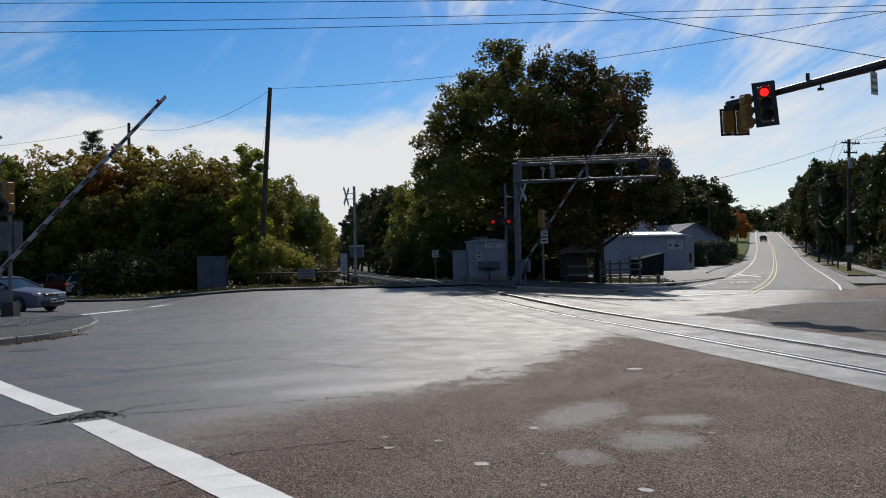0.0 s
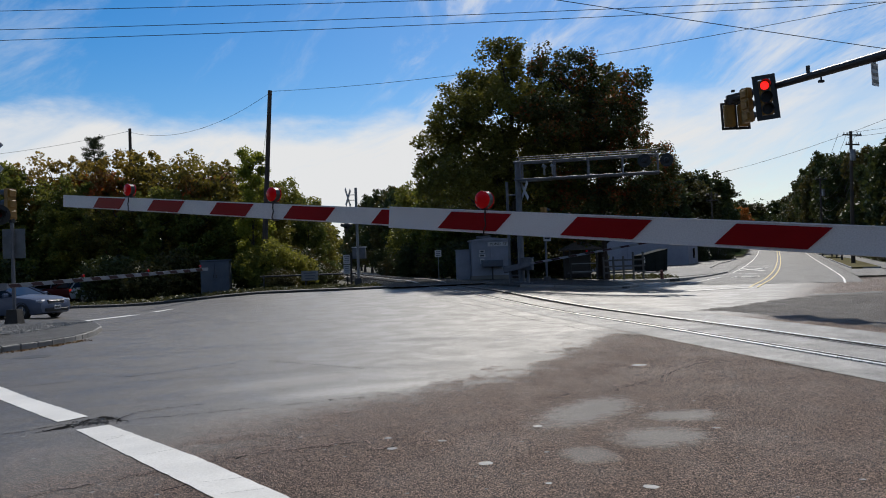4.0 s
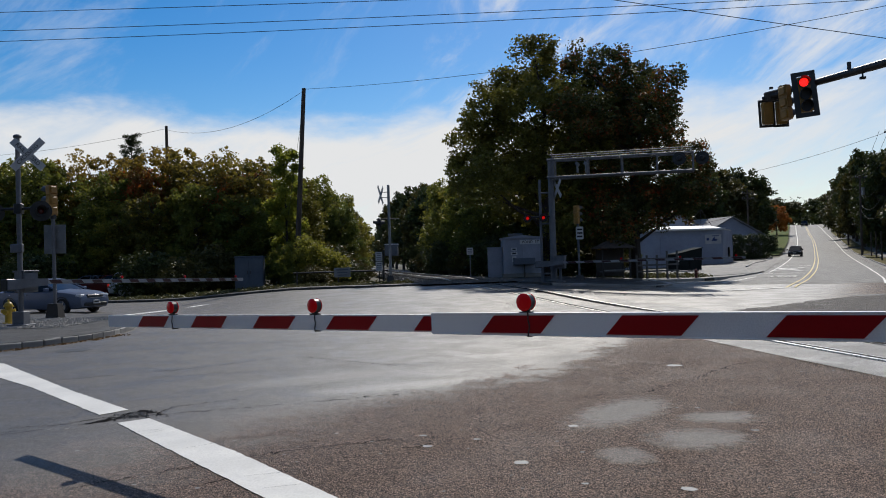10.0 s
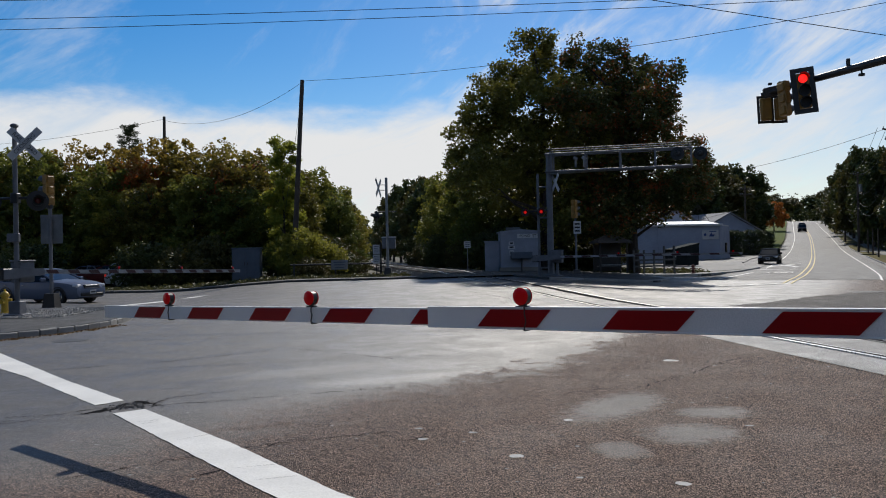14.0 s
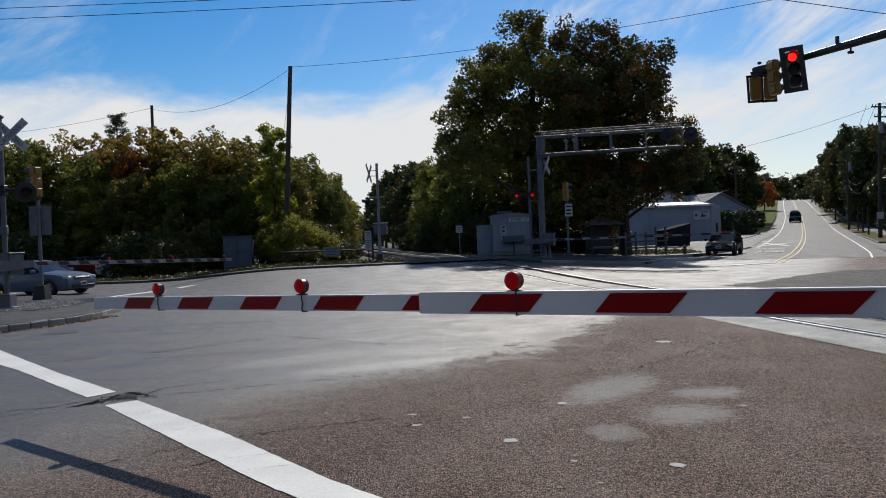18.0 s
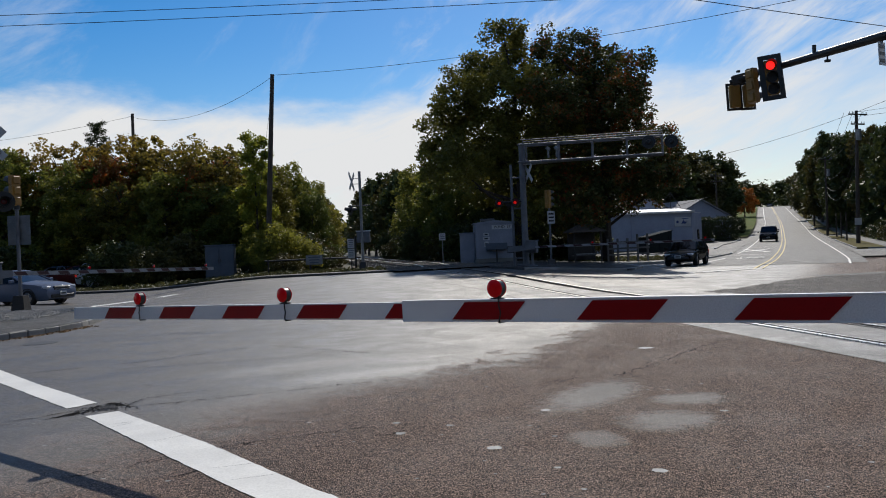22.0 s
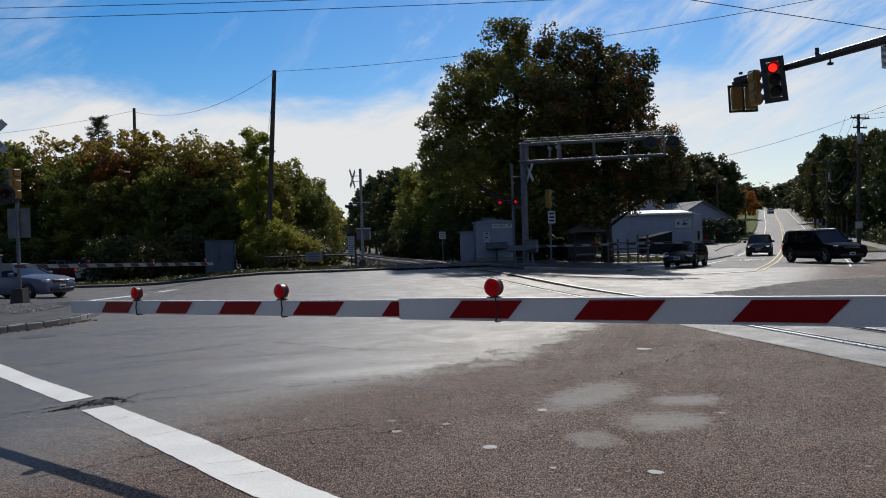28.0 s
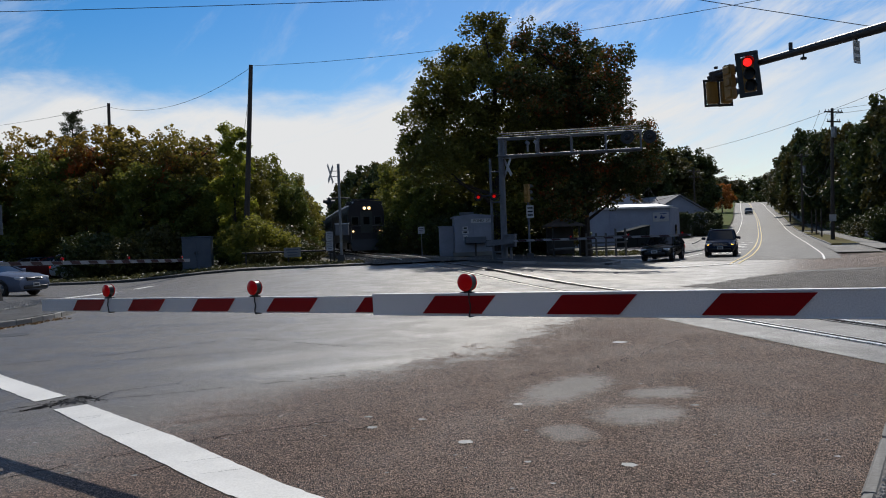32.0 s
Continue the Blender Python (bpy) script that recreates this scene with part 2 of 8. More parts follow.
    b2.inputs["Strength"].default_value, b2.inputs["Distance"].default_value = 0.22, 0.02
    l.new(fine, b2.inputs["Height"])
    l.new(b.outputs[0], b2.inputs["Normal"])
    l.new(b2.outputs[0], p.inputs["Normal"])
    return m


def foliage(name, colours, passing=0.3):
    """Leaves: each island its own tone, some light passes through."""
    m, n, l, p = shader(name)
    geo = n.new("ShaderNodeNewGeometry")
    ramp = n.new("ShaderNodeValToRGB")
    ramp.color_ramp.interpolation = "LINEAR"
    while len(ramp.color_ramp.elements) < len(colours):
        ramp.color_ramp.elements.new(0.5)
    for i, (at, c) in enumerate(colours):
        ramp.color_ramp.elements[i].position, ramp.color_ramp.elements[i].color = at, (*c, 1)
    info = n.new("ShaderNodeObjectInfo")
    patch = noised(n, l, 0.55, 3, 0.6)
    blend = n.new("ShaderNodeMath")
    blend.operation = "MULTIPLY_ADD"
    l.new(geo.outputs["Random Per Island"], blend.inputs[0])
    blend.inputs[1].default_value = 0.45
    l.new(ranged(n, l, patch, 0.30, 0.72, -0.12, 0.62, False), blend.inputs[2])
    l.new(blend.outputs[0], ramp.inputs[0])
    tone = ramp.outputs[0]
    tone = mixed(n, l, ranged(n, l, info.outputs["Random"], 0, 1, 0, 0.4, False), tone, tuple(c * 0.8 for c in colours[-1][1]))
    l.new(tone, p.inputs["Base Color"])
    p.inputs["Roughness"].default_value, p.inputs["Specular IOR Level"].default_value = 0.55, 0.3
    t = n.new("ShaderNodeBsdfTranslucent")
    l.new(tone, t.inputs[0])
    mix = n.new("ShaderNodeMixShader")
    mix.inputs[0].default_value = passing
    l.new(p.outputs[0], mix.inputs[1])
    l.new(t.outputs[0], mix.inputs[2])
    l.new(mix.outputs[0], n["Material Output"].inputs[0])
    return m


def glass(name, tint=(0.006, 0.007, 0.009)):
    m, n, l, p = shader(name)
    p.inputs["Base Color"].default_value, p.inputs["Roughness"].default_value = (*tint, 1), 0.04
    p.inputs["Specular IOR Level"].default_value = 0.22
    return m


# four stains, then two long, fainter pale patches
STAINS_AND_PATCHES = ((1.46, 8.75, 0.50, 1.15, -32, 0.66), (1.95, 7.45, 0.52, 0.52, 0, 0.62), (2.42, 8.35, 0.50, 0.36, 10, 0.62), (1.15, 6.85, 0.26, 0.36, 0, 0.5), (-1.2, 10.9, 1.9, 0.45, 22, 0.30), (-2.6, 11.8, 1.6, 0.6, 30, 0.22))
M_ROAD = asphalt("worn_road_asphalt", (0.070, 0.063, 0.055), (0.087, 0.078, 0.068), 116, 0.53, STAINS_AND_PATCHES, relief=0.75, patchy=0.5, shine=0.44, coarse=((0.158, 0.108, 0.081), (0.186, 0.125, 0.092), 0.72, 0.18))
M_SMOOTH = asphalt("smooth_crossing_asphalt", (0.052, 0.052, 0.053), (0.07, 0.069, 0.068), 140, 0.52, (), relief=0.35, patchy=0.8, shine=0.36, run=-14)
M_OLD = asphalt("old_brown_asphalt", (0.106, 0.095, 0.084), (0.124, 0.110, 0.096), 110, 0.72, (), relief=0.8, shine=0.12, run=60)
M_HILL = asphalt("pale_road_asphalt", (0.064, 0.061, 0.057), (0.080, 0.076, 0.070), 110, 0.66, (), relief=0.4, shine=0.26)
M_WALK = asphalt("pavement_asphalt", (0.040, 0.039, 0.038), (0.052, 0.050, 0.047), 120, 0.65, (), relief=0.4, shine=0.25)
M_CRACK = surface("crack_tar", (0.010, 0.009, 0.009), rough=0.95, fine=40, spec=0.05)
M_WHITE = surface("worn_white_road_paint", (0.78, 0.76, 0.70), (0.60, 0.585, 0.54), 0.6, coarse=1.2, fine=60, bump=0.3, depth=0.004)
M_YELLOW = surface("worn_yellow_road_paint", (0.62, 0.43, 0.06), (0.40, 0.29, 0.07), 0.6, fine=40)
M_GRANITE = surface("granite_kerb", (0.36, 0.345, 0.32), (0.19, 0.185, 0.175), 0.75, coarse=2.5, fine=45, bump=0.6, depth=0.02, vary=0.5)
M_CONCRETE = surface("pale_concrete", (0.21, 0.20, 0.18), (0.12, 0.115, 0.105), 0.8, coarse=0.8, fine=30, bump=0.3)
M_GRAVEL = surface("ballast_gravel", (0.15, 0.14, 0.13), (0.09, 0.085, 0.08), 0.85, coarse=3, fine=14, bump=1.0, depth=0.05)
M_BALLAST = surface("pale_ballast_gravel", (0.25, 0.235, 0.215), (0.10, 0.095, 0.09), 0.85, coarse=3, fine=14, bump=1.0, depth=0.05)
M_FLECK = surface("pale_paint_fleck", (0.34, 0.33, 0.31), rough=0.7, bump=0)
M_PEBBLE = surface("pale_pebble", (0.33, 0.315, 0.29), (0.20, 0.19, 0.175), 0.85, fine=30, bump=0.2)
# darker copies of the arm sheeting, with the farther gates' shade in the colour
M_ARMDULL = surface("shaded_white_sheeting", (0.30, 0.305, 0.32), (0.20, 0.205, 0.215), 0.55, coarse=2, fine=60, bump=0.03)
M_REDDULL = surface("shaded_red_sheeting", (0.045, 0.007, 0.009), (0.03, 0.005, 0.006), 0.55, coarse=2, fine=60, bump=0.03)
M_STONE = surface("ballast_stone", (0.17, 0.16, 0.145), (0.09, 0.085, 0.08), 0.85, fine=30, vary=0.6)
M_EARTH = surface("verge_soil_and_grass", (0.060, 0.058, 0.026), (0.045, 0.035, 0.022), 0.9, coarse=0.35, fine=6, bump=0.8, depth=0.08)
M_DRYLAWN = surface("parched_lawn", (0.12, 0.115, 0.036), (0.11, 0.08, 0.038), 0.95, coarse=0.8, fine=12, bump=0.5, depth=0.05, spec=0.06)
M_LAWN = surface("mown_lawn", (0.085, 0.125, 0.026), (0.11, 0.11, 0.032), 0.95, spec=0.06, coarse=0.5, fine=12, bump=0.6, depth=0.05)
M_RAIL = surface("worn_steel_rail", (0.78, 0.77, 0.75), (0.62, 0.60, 0.58), 0.30, 0.95, fine=20, bump=0.05)
M_RUST = surface("rusty_steel", (0.11, 0.06, 0.04), (0.05, 0.03, 0.02), 0.7, 0.4, fine=25)
M_IRON = surface("worn_cast_iron", (0.055, 0.052, 0.05), (0.035, 0.034, 0.033), 0.6, 0.2, coarse=6, fine=30)
M_TIE = surface("creosoted_timber", (0.06, 0.048, 0.038), rough=0.85, coarse=2, fine=20, vary=0.4, stretch=(1, 8, 8))
M_GALV = surface("galvanised_steel", (0.26, 0.27, 0.28), (0.17, 0.175, 0.185), 0.45, 0.6, coarse=3, fine=35, bump=0.05)
M_ALU = surface("silver_painted_steel", (0.165, 0.172, 0.19), (0.105, 0.11, 0.12), 0.6, 0.1, coarse=2.5, fine=30, bump=0.08, spec=0.25)
M_BLACK = surface("black_enamel", (0.012, 0.012, 0.013), (0.02, 0.02, 0.02), 0.45, fine=40, bump=0.05)
M_SIGYEL = surface("yellow_signal_enamel", (0.31, 0.15, 0.012), (0.21, 0.10, 0.009), 0.5, fine=30, bump=0.05)
M_ARMW = surface("white_reflective_sheeting", (0.86, 0.855, 0.84), (0.74, 0.735, 0.72), 0.5, coarse=2, fine=120, bump=0.03, spread=0.9)
M_ARMR = surface("red_reflective_sheeting", (0.33, 0.005, 0.009), (0.25, 0.004, 0.006), 0.45, coarse=2, fine=120, bump=0.03, spread=0.9, spec=0.15)
M_SIGNW = surface("white_sign_face", (0.54, 0.54, 0.54), (0.40, 0.40, 0.40), 0.5, fine=30, bump=0.02)
M_INK = surface("black_sign_ink", (0.015, 0.015, 0.015), rough=0.5, bump=0)
M_BLUE = surface("blue_sign_ink", (0.03, 0.06, 0.22), rough=0.5, bump=0)
M_CABIN = surface("aluminium_cabin_sheet", (0.25, 0.27, 0.325), (0.19, 0.205, 0.245), 0.6, 0.0, coarse=1.5, fine=30, bump=0.05)
M_CABINET = surface("grey_blue_cabinet_paint", (0.085, 0.105, 0.135), (0.06, 0.075, 0.10), 0.6, coarse=1.5, fine=25, bump=0.05)
M_WALLW = surface("white_painted_blockwork", (0.33, 0.365, 0.45), (0.25, 0.275, 0.34), 0.75, coarse=0.5, fine=12, bump=0.2)
M_ROOF = surface("grey_roof_shingle", (0.22, 0.22, 0.23), (0.14, 0.14, 0.15), 0.85, coarse=1, fine=14, bump=0.4)
M_METALW = surface("white_metal_coping", (0.78, 0.78, 0.78), rough=0.35, metal=0.1, fine=20, bump=0.03)
M_TIMBER = surface("weathered_pole_timber", (0.075, 0.055, 0.042), (0.035, 0.028, 0.022), 0.85, coarse=1.2, fine=18, bump=0.5, depth=0.02, stretch=(6, 6, 0.5))
M_FENCE = surface("grey_fence_boards", (0.14, 0.135, 0.13), (0.08, 0.078, 0.075), 0.8, coarse=1.2, fine=20, vary=0.4, stretch=(5, 5, 0.6))
M_DUMP = surface("dark_green_steel", (0.022, 0.028, 0.030), (0.015, 0.019, 0.019), 0.95, 0.0, fine=20, spec=0.08)
M_BARK = surface("dark_bark", (0.055, 0.042, 0.033), (0.025, 0.02, 0.017), 0.9, coarse=2, fine=14, bump=0.8, depth=0.04, stretch=(4, 4, 0.8))
M_HYDR = surface("red_hydrant_enamel", (0.16, 0.035, 0.025), rough=0.45, fine=30)
M_HYDY = surface("yellow_hydrant_enamel", (0.55, 0.36, 0.03), rough=0.45, fine=30)
M_TYRE = surface("tyre_rubber", (0.016, 0.016, 0.017), rough=0.8, fine=30)
M_RIM = surface("alloy_rim", (0.5, 0.5, 0.52), rough=0.35, metal=0.9, fine=30, bump=0)
M_PLASTIC = surface("black_plastic_trim", (0.02, 0.02, 0.021), rough=0.6, fine=50)
M_CHROME = surface("chrome_trim", (0.7, 0.7, 0.72), rough=0.12, metal=1.0, fine=50, bump=0)
M_GLASS = glass("dark_car_glass")
M_LENSW = glowing("clear_headlamp", (0.5, 0.51, 0.54), (1, 1, 1), 0.0)
M_LAMPON = glowing("lit_headlamp", (0.9, 0.85, 0.7), (1.0, 0.86, 0.6), 6)
M_AMBER = glowing("lit_amber_lamp", (0.8, 0.4, 0.05), (1.0, 0.45, 0.06), 3)
M_TAIL = glowing("red_tail_lamp", (0.35, 0.02, 0.02), (1, 0.05, 0.03), 0.25)
M_REDON = glowing("lit_red_lamp", (0.5, 0.02, 0.02), (1.0, 0.012, 0.01), 0.35)
M_REDSOFT = glowing("red_lamp_lens", (0.30, 0.003, 0.006), (1.0, 0.006, 0.010), 0.05)
M_REDSOFT.node_tree.nodes["Principled BSDF"].inputs["Specular IOR Level"].default_value = 0.2
M_LENSDARK = glowing("unlit_red_lens", (0.10, 0.006, 0.008), (1.0, 0.0, 0.0), 0.0)
M_STOPRED = glowing("lit_stop_signal", (0.6, 0.02, 0.02), (1.0, 0.012, 0.008), 1.5)
M_TRAINLAMP = glowing("lit_train_lamp", (0.9, 0.7, 0.4), (1.0, 0.66, 0.30), 3.0)
M_TRAIN = surface("dark_purple_grey_loco_paint", (0.032, 0.026, 0.029), (0.020, 0.017, 0.019), 0.6, coarse=1, fine=20, bump=0.03)
M_TRAINS = surface("stainless_side_panel", (0.075, 0.08, 0.072), (0.045, 0.05, 0.044), 0.65, 0.1, coarse=1, fine=20, bump=0.05)
# rough and dark, so the side windows don't mirror the bright sky
M_TRAINGLASS = surface("dull_dark_train_glass", (0.012, 0.014, 0.014), rough=0.55, fine=20, bump=0, spec=0.1)
M_WIRE = surface("black_cable", (0.015, 0.015, 0.016), rough=0.6, bump=0)
M_DARKMETAL = surface("dark_bronze_steel", (0.05, 0.045, 0.042), (0.035, 0.032, 0.03), 0.5, 0.4, fine=25, bump=0.05)
L_OAK = foliage("oak_leaves", ((0.0, (0.045, 0.072, 0.014)), (0.5, (0.092, 0.130, 0.024)), (0.85, (0.19, 0.21, 0.035)), (1.0, (0.30, 0.17, 0.028))), 0.36)
L_RUST = foliage("turning_oak_leaves", ((0.0, (0.055, 0.068, 0.015)), (0.5, (0.11, 0.105, 0.02)), (0.66, (0.30, 0.10, 0.02)), (1.0, (0.50, 0.09, 0.018))), 0.36)
# turning oak leaves darkened to put the crown's inner shade into their colour
L_OAKRUST = foliage("shade_darkened_rust_oak_leaves", ((0.0, (0.040, 0.052, 0.013)), (0.55, (0.075, 0.080, 0.018)), (0.72, (0.19, 0.075, 0.017)), (1.0, (0.40, 0.06, 0.013))), 0.26)
L_GREEN = foliage("mixed_green_leaves", ((0.0, (0.055, 0.078, 0.015)), (0.6, (0.135, 0.145, 0.026)), (1.0, (0.29, 0.27, 0.045))), 0.54)
L_BROWN = foliage("olive_brown_leaves", ((0.0, (0.055, 0.066, 0.015)), (0.5, (0.135, 0.125, 0.024)), (0.86, (0.24, 0.20, 0.03)), (1.0, (0.34, 0.17, 0.028))), 0.6)
L_YELLOW = foliage("yellow_green_leaves", ((0.0, (0.085, 0.105, 0.018)), (0.6, (0.20, 0.20, 0.03)), (1.0, (0.42, 0.34, 0.05))), 0.52)
L_IVY = foliage("bright_ivy_leaves", ((0.0, (0.10, 0.13, 0.018)), (0.6, (0.24, 0.26, 0.03)), (1.0, (0.46, 0.42, 0.06))), 0.55)
L_LITTER = foliage("fallen_brown_leaves", ((0.0, (0.08, 0.05, 0.025)), (0.6, (0.20, 0.11, 0.04)), (1.0, (0.34, 0.20, 0.07))), 0.1)
L_ORANGE = foliage("orange_leaves", ((0.0, (0.22, 0.07, 0.018)), (0.6, (0.42, 0.14, 0.025)), (1.0, (0.52, 0.22, 0.04))), 0.42)
L_DARK = foliage("dark_evergreen_leaves", ((0.0, (0.022, 0.034, 0.013)), (0.7, (0.045, 0.062, 0.02)), (1.0, (0.08, 0.09, 0.03))), 0.25)
L_FARGREEN = foliage("dark_green_leaves", ((0.0, (0.026, 0.040, 0.012)), (0.6, (0.055, 0.072, 0.018)), (1.0, (0.11, 0.11, 0.025))), 0.22)
L_FAROLIVE = foliage("olive_leaves", ((0.0, (0.036, 0.042, 0.012)), (0.6, (0.075, 0.075, 0.018)), (1.0, (0.15, 0.10, 0.022))), 0.25)
L_GRASS = foliage("grass_blades", ((0.0, (0.035, 0.042, 0.012)), (0.6, (0.07, 0.07, 0.02)), (1.0, (0.15, 0.13, 0.05))), 0.3)


# ---- building helpers ----
def part(name, bm, material, parent=None, label="", smooth=True):
    """Links a bmesh as one mesh object under a thing or a part."""
    me = bpy.data.meshes.new(name)
    if smooth:
        for f in bm.faces:
            f.smooth = True
    bm.to_mesh(me)
    bm.free()
    if smooth:
        me.set_sharp_from_angle(angle=radians(32))
    me.materials.append(material)
    ob = new(name, me)
    if parent:
        ob.parent = parent
    return tagged(ob, label)


def thing(name, m, label, category, group="", kind=""):
    ob = new(name)
    ob.empty_display_size = 0.2
    ob.matrix_basis = m
    return tagged(ob, label, category, group, kind)


def box(bm, c, s, rot=(0, 0, 0), bev=0.0):
    m = Matrix.LocRotScale(c, Euler([radians(a) for a in rot]), s)
    made = bmesh.ops.create_cube(bm, size=1, matrix=m)
    if bev:
        edges = list({e for v in made["verts"] for e in v.link_edges})
        bmesh.ops.bevel(bm, geom=edges, offset=bev, segments=1, affect="EDGES", profile=0.5)


def rod(bm, a, b, r0, r1=None, n=10):
    a, b = Vector(a), Vector(b)
    d = b - a
    m = Matrix.Translation((a + b) / 2) @ d.to_track_quat("Z", "Y").to_matrix().to_4x4()
    bmesh.ops.create_cone(bm, cap_ends=True, segments=n, radius1=r0, radius2=r0 if r1 is None else r1, depth=d.length, matrix=m)


def ball(bm, c, r, squash=(1, 1, 1), n=10):
    bmesh.ops.create_uvsphere(bm, u_segments=n, v_segments=max(6, n // 2 + 2), radius=r, matrix=Matrix.LocRotScale(c, None, squash))


def prism(bm, outline, a, b, plane="xz"):
    """An outline in the plane given, pushed from a to b along the third axis."""
    def at(p, d):
        return {"xz": (p[0], d, p[1]), "yz": (d, p[0], p[1]), "xy": (p[0], p[1], d)}[plane]
    lo, hi = [bm.verts.new(at(p, a)) for p in outline], [bm.verts.new(at(p, b)) for p in outline]
    faces = [bm.faces.new(lo), bm.faces.new(hi)]
    for i in range(len(outline)):
        j = (i + 1) % len(outline)
        faces.append(bm.faces.new((lo[i], lo[j], hi[j], hi[i])))
    bmesh.ops.recalc_face_normals(bm, faces=faces)


def loft(bm, rings, caps=True):
    rows = [[bm.verts.new(p) for p in ring] for ring in rings]
    faces = []
    for r, s in zip(rows, rows[1:]):
        for i in range(len(r)):
            j = (i + 1) % len(r)
            faces.append(bm.faces.new((r[i], r[j], s[j], s[i])))
    if caps:
        faces += [bm.faces.new(rows[0]), bm.faces.new(rows[-1])]
    bmesh.ops.recalc_face_normals(bm, faces=faces)


def lettering(name, text, size, material, parent, m, label="", depth=0.004, bold=0.0):
    """Words in the built-in font, as a mesh; m is their place on the parent."""
    cu = bpy.data.curves.new(name, "FONT")
    cu.body, cu.size, cu.extrude, cu.align_x, cu.align_y = text, size, depth, "CENTER", "CENTER"
    cu.offset = bold
    tmp = bpy.data.objects.new(name, cu)
    me = bpy.data.meshes.new_from_object(tmp)
    bpy.data.objects.remove(tmp)
    me.transform(m)
    me.materials.clear()
    me.materials.append(material)
    ob = new(name, me)
    if parent:
        ob.parent = parent
    return tagged(ob, label)


def ease(t):
    t = min(1.0, max(0.0, t))
    return t * t * (3 - 2 * t)


PROFILE = ((0, 0), (40, 0), (60, 0.06), (80, 0.25), (100, 0.55), (124, 1.15), (160, 2.9), (200, 5.3), (250, 8.5), (300, 11), (400, 13.5), (6000, 14))


def gz(x, y):
    """The height of the ground: level at the near side, a slight rise to the tracks, a hill up the far road."""
    r = x / max(y, 1.0)
    d, hill = max(y, 0.0), 14.0
    for (a, za), (b, zb) in zip(PROFILE, PROFILE[1:]):
        if d <= b:
            hill = za + (zb - za) * (d - a) / (b - a)
            break
    return 0.45 * ease((y - 20) / 24) * (1 - ease((r - 0.05) / 0.2)) * ease((r + 0.42) / 0.2) + hill * ease((r - 0.12) / 0.16)


def along(points, v, axis=1):
    """Interpolates a smooth line given by points, at the value v of one axis."""
    i = 0
    while i < len(points) - 2 and points[i + 1][axis] < v:
        i += 1
    p = [points[max(0, min(len(points) - 1, k))] for k in (i - 1, i, i + 1, i + 2)]
    t = (v - p[1][axis]) / (p[2][axis] - p[1][axis])
    if t < 0 or t > 1:
        return p[1][0] + (p[2][0] - p[1][0]) * t
    m1 = (p[2][0] - p[0][0]) / (p[2][axis] - p[0][axis]) * (p[2][axis] - p[1][axis])
    m2 = (p[3][0] - p[1][0]) / (p[3][axis] - p[1][axis]) * (p[2][axis] - p[1][axis])
    t2, t3 = t * t, t * t * t
    return (2 * t3 - 3 * t2 + 1) * p[1][0] + (t3 - 2 * t2 + t) * m1 + (3 * t2 - 2 * t3) * p[2][0] + (t3 - t2) * m2


TRACK = ((20, -60), (12.6, -20), (8.6, 2), (6.75, 12), (4.85, 22), (2.1, 33), (-1.1, 45), (-4.5, 61), (-12.2, 100), (-25.5, 172), (-54, 300), (-250, 900))
ROADC = ((-1.9, 0), (6.3, 19), (14.3, 37.5), (18.9, 47.3), (29, 70.6), (45.9, 111.2), (68.6, 167.3), (88.2, 218.2), (106, 264), (124, 310), (165, 400))


def track_at(y, off=0.0):
    x, dx = along(TRACK, y), along(TRACK, y + 0.5) - along(TRACK, y - 0.5)
    n = Vector((1, -dx)).normalized()
    return x + n.x * off, y + n.y * off


def road_at(y, off=0.0):
    x, dx = along(ROADC, y), along(ROADC, y + 0.5) - along(ROADC, y - 0.5)
    n = Vector((1, -dx)).normalized()
    return x + n.x * off, y + n.y * off


def sheet(name, outline, lift, step, material, label="", kind="structure", thick=0.0, parent=None):
    """A piece of ground with the outline given, cut fine enough to follow the land."""
    bm = bmesh.new()
    bm.faces.new([bm.verts.new((x, y, 0)) for x, y in outline])
    bmesh.ops.triangulate(bm, faces=bm.faces[:])
    for axis in (0, 1):
        lo, hi = min(p[axis] for p in outline), max(p[axis] for p in outline)
        k = math.floor(lo / step) + 1
        while k * step < hi:
            co, no = [0, 0, 0], [0, 0, 0]
            co[axis], no[axis] = k * step, 1
            bmesh.ops.bisect_plane(bm, geom=bm.verts[:] + bm.edges[:] + bm.faces[:], plane_co=co, plane_no=no)
            k += 1
    for f in bm.faces:
        if f.normal.z < 0:
            f.normal_flip()
    if thick:
        edges = [e for e in bm.edges if e.is_boundary]
        made = bmesh.ops.extrude_edge_only(bm, edges=edges)
        low = {v for v in made["geom"] if isinstance(v, bmesh.types.BMVert)}
    else:
        low = set()
    for v in bm.verts:
        v.co.z = gz(v.co.x, v.co.y) + lift - (thick if v in low else 0)
    ob = part(name, bm, material, parent, label, smooth=False)
    return tagged(ob, label, kind=kind) if not parent else ob


def ribbon(bm, line, offs, lift, crown=0.0):
    """A strip of ground along line(y, off) for the y values given."""
    ys, (a, b) = line[1], offs
    n = max(1, round(abs(b - a) / 3))
    rows = []
    for y in ys:
        row = []
        for i in range(n + 1):
            o = a + (b - a) * i / n
            x, yy = line[0](y, o)
            row.append(bm.verts.new((x, yy, gz(x, yy) + lift)))
        rows.append(row)
    for r, s in zip(rows, rows[1:]):
        for i in range(n):
            bm.faces.new((r[i], r[i + 1], s[i + 1], s[i]))


def steps(a, b, d):
    n = max(1, math.ceil((b - a) / d))
    return [a + (b - a) * i / n for i in range(n + 1)]


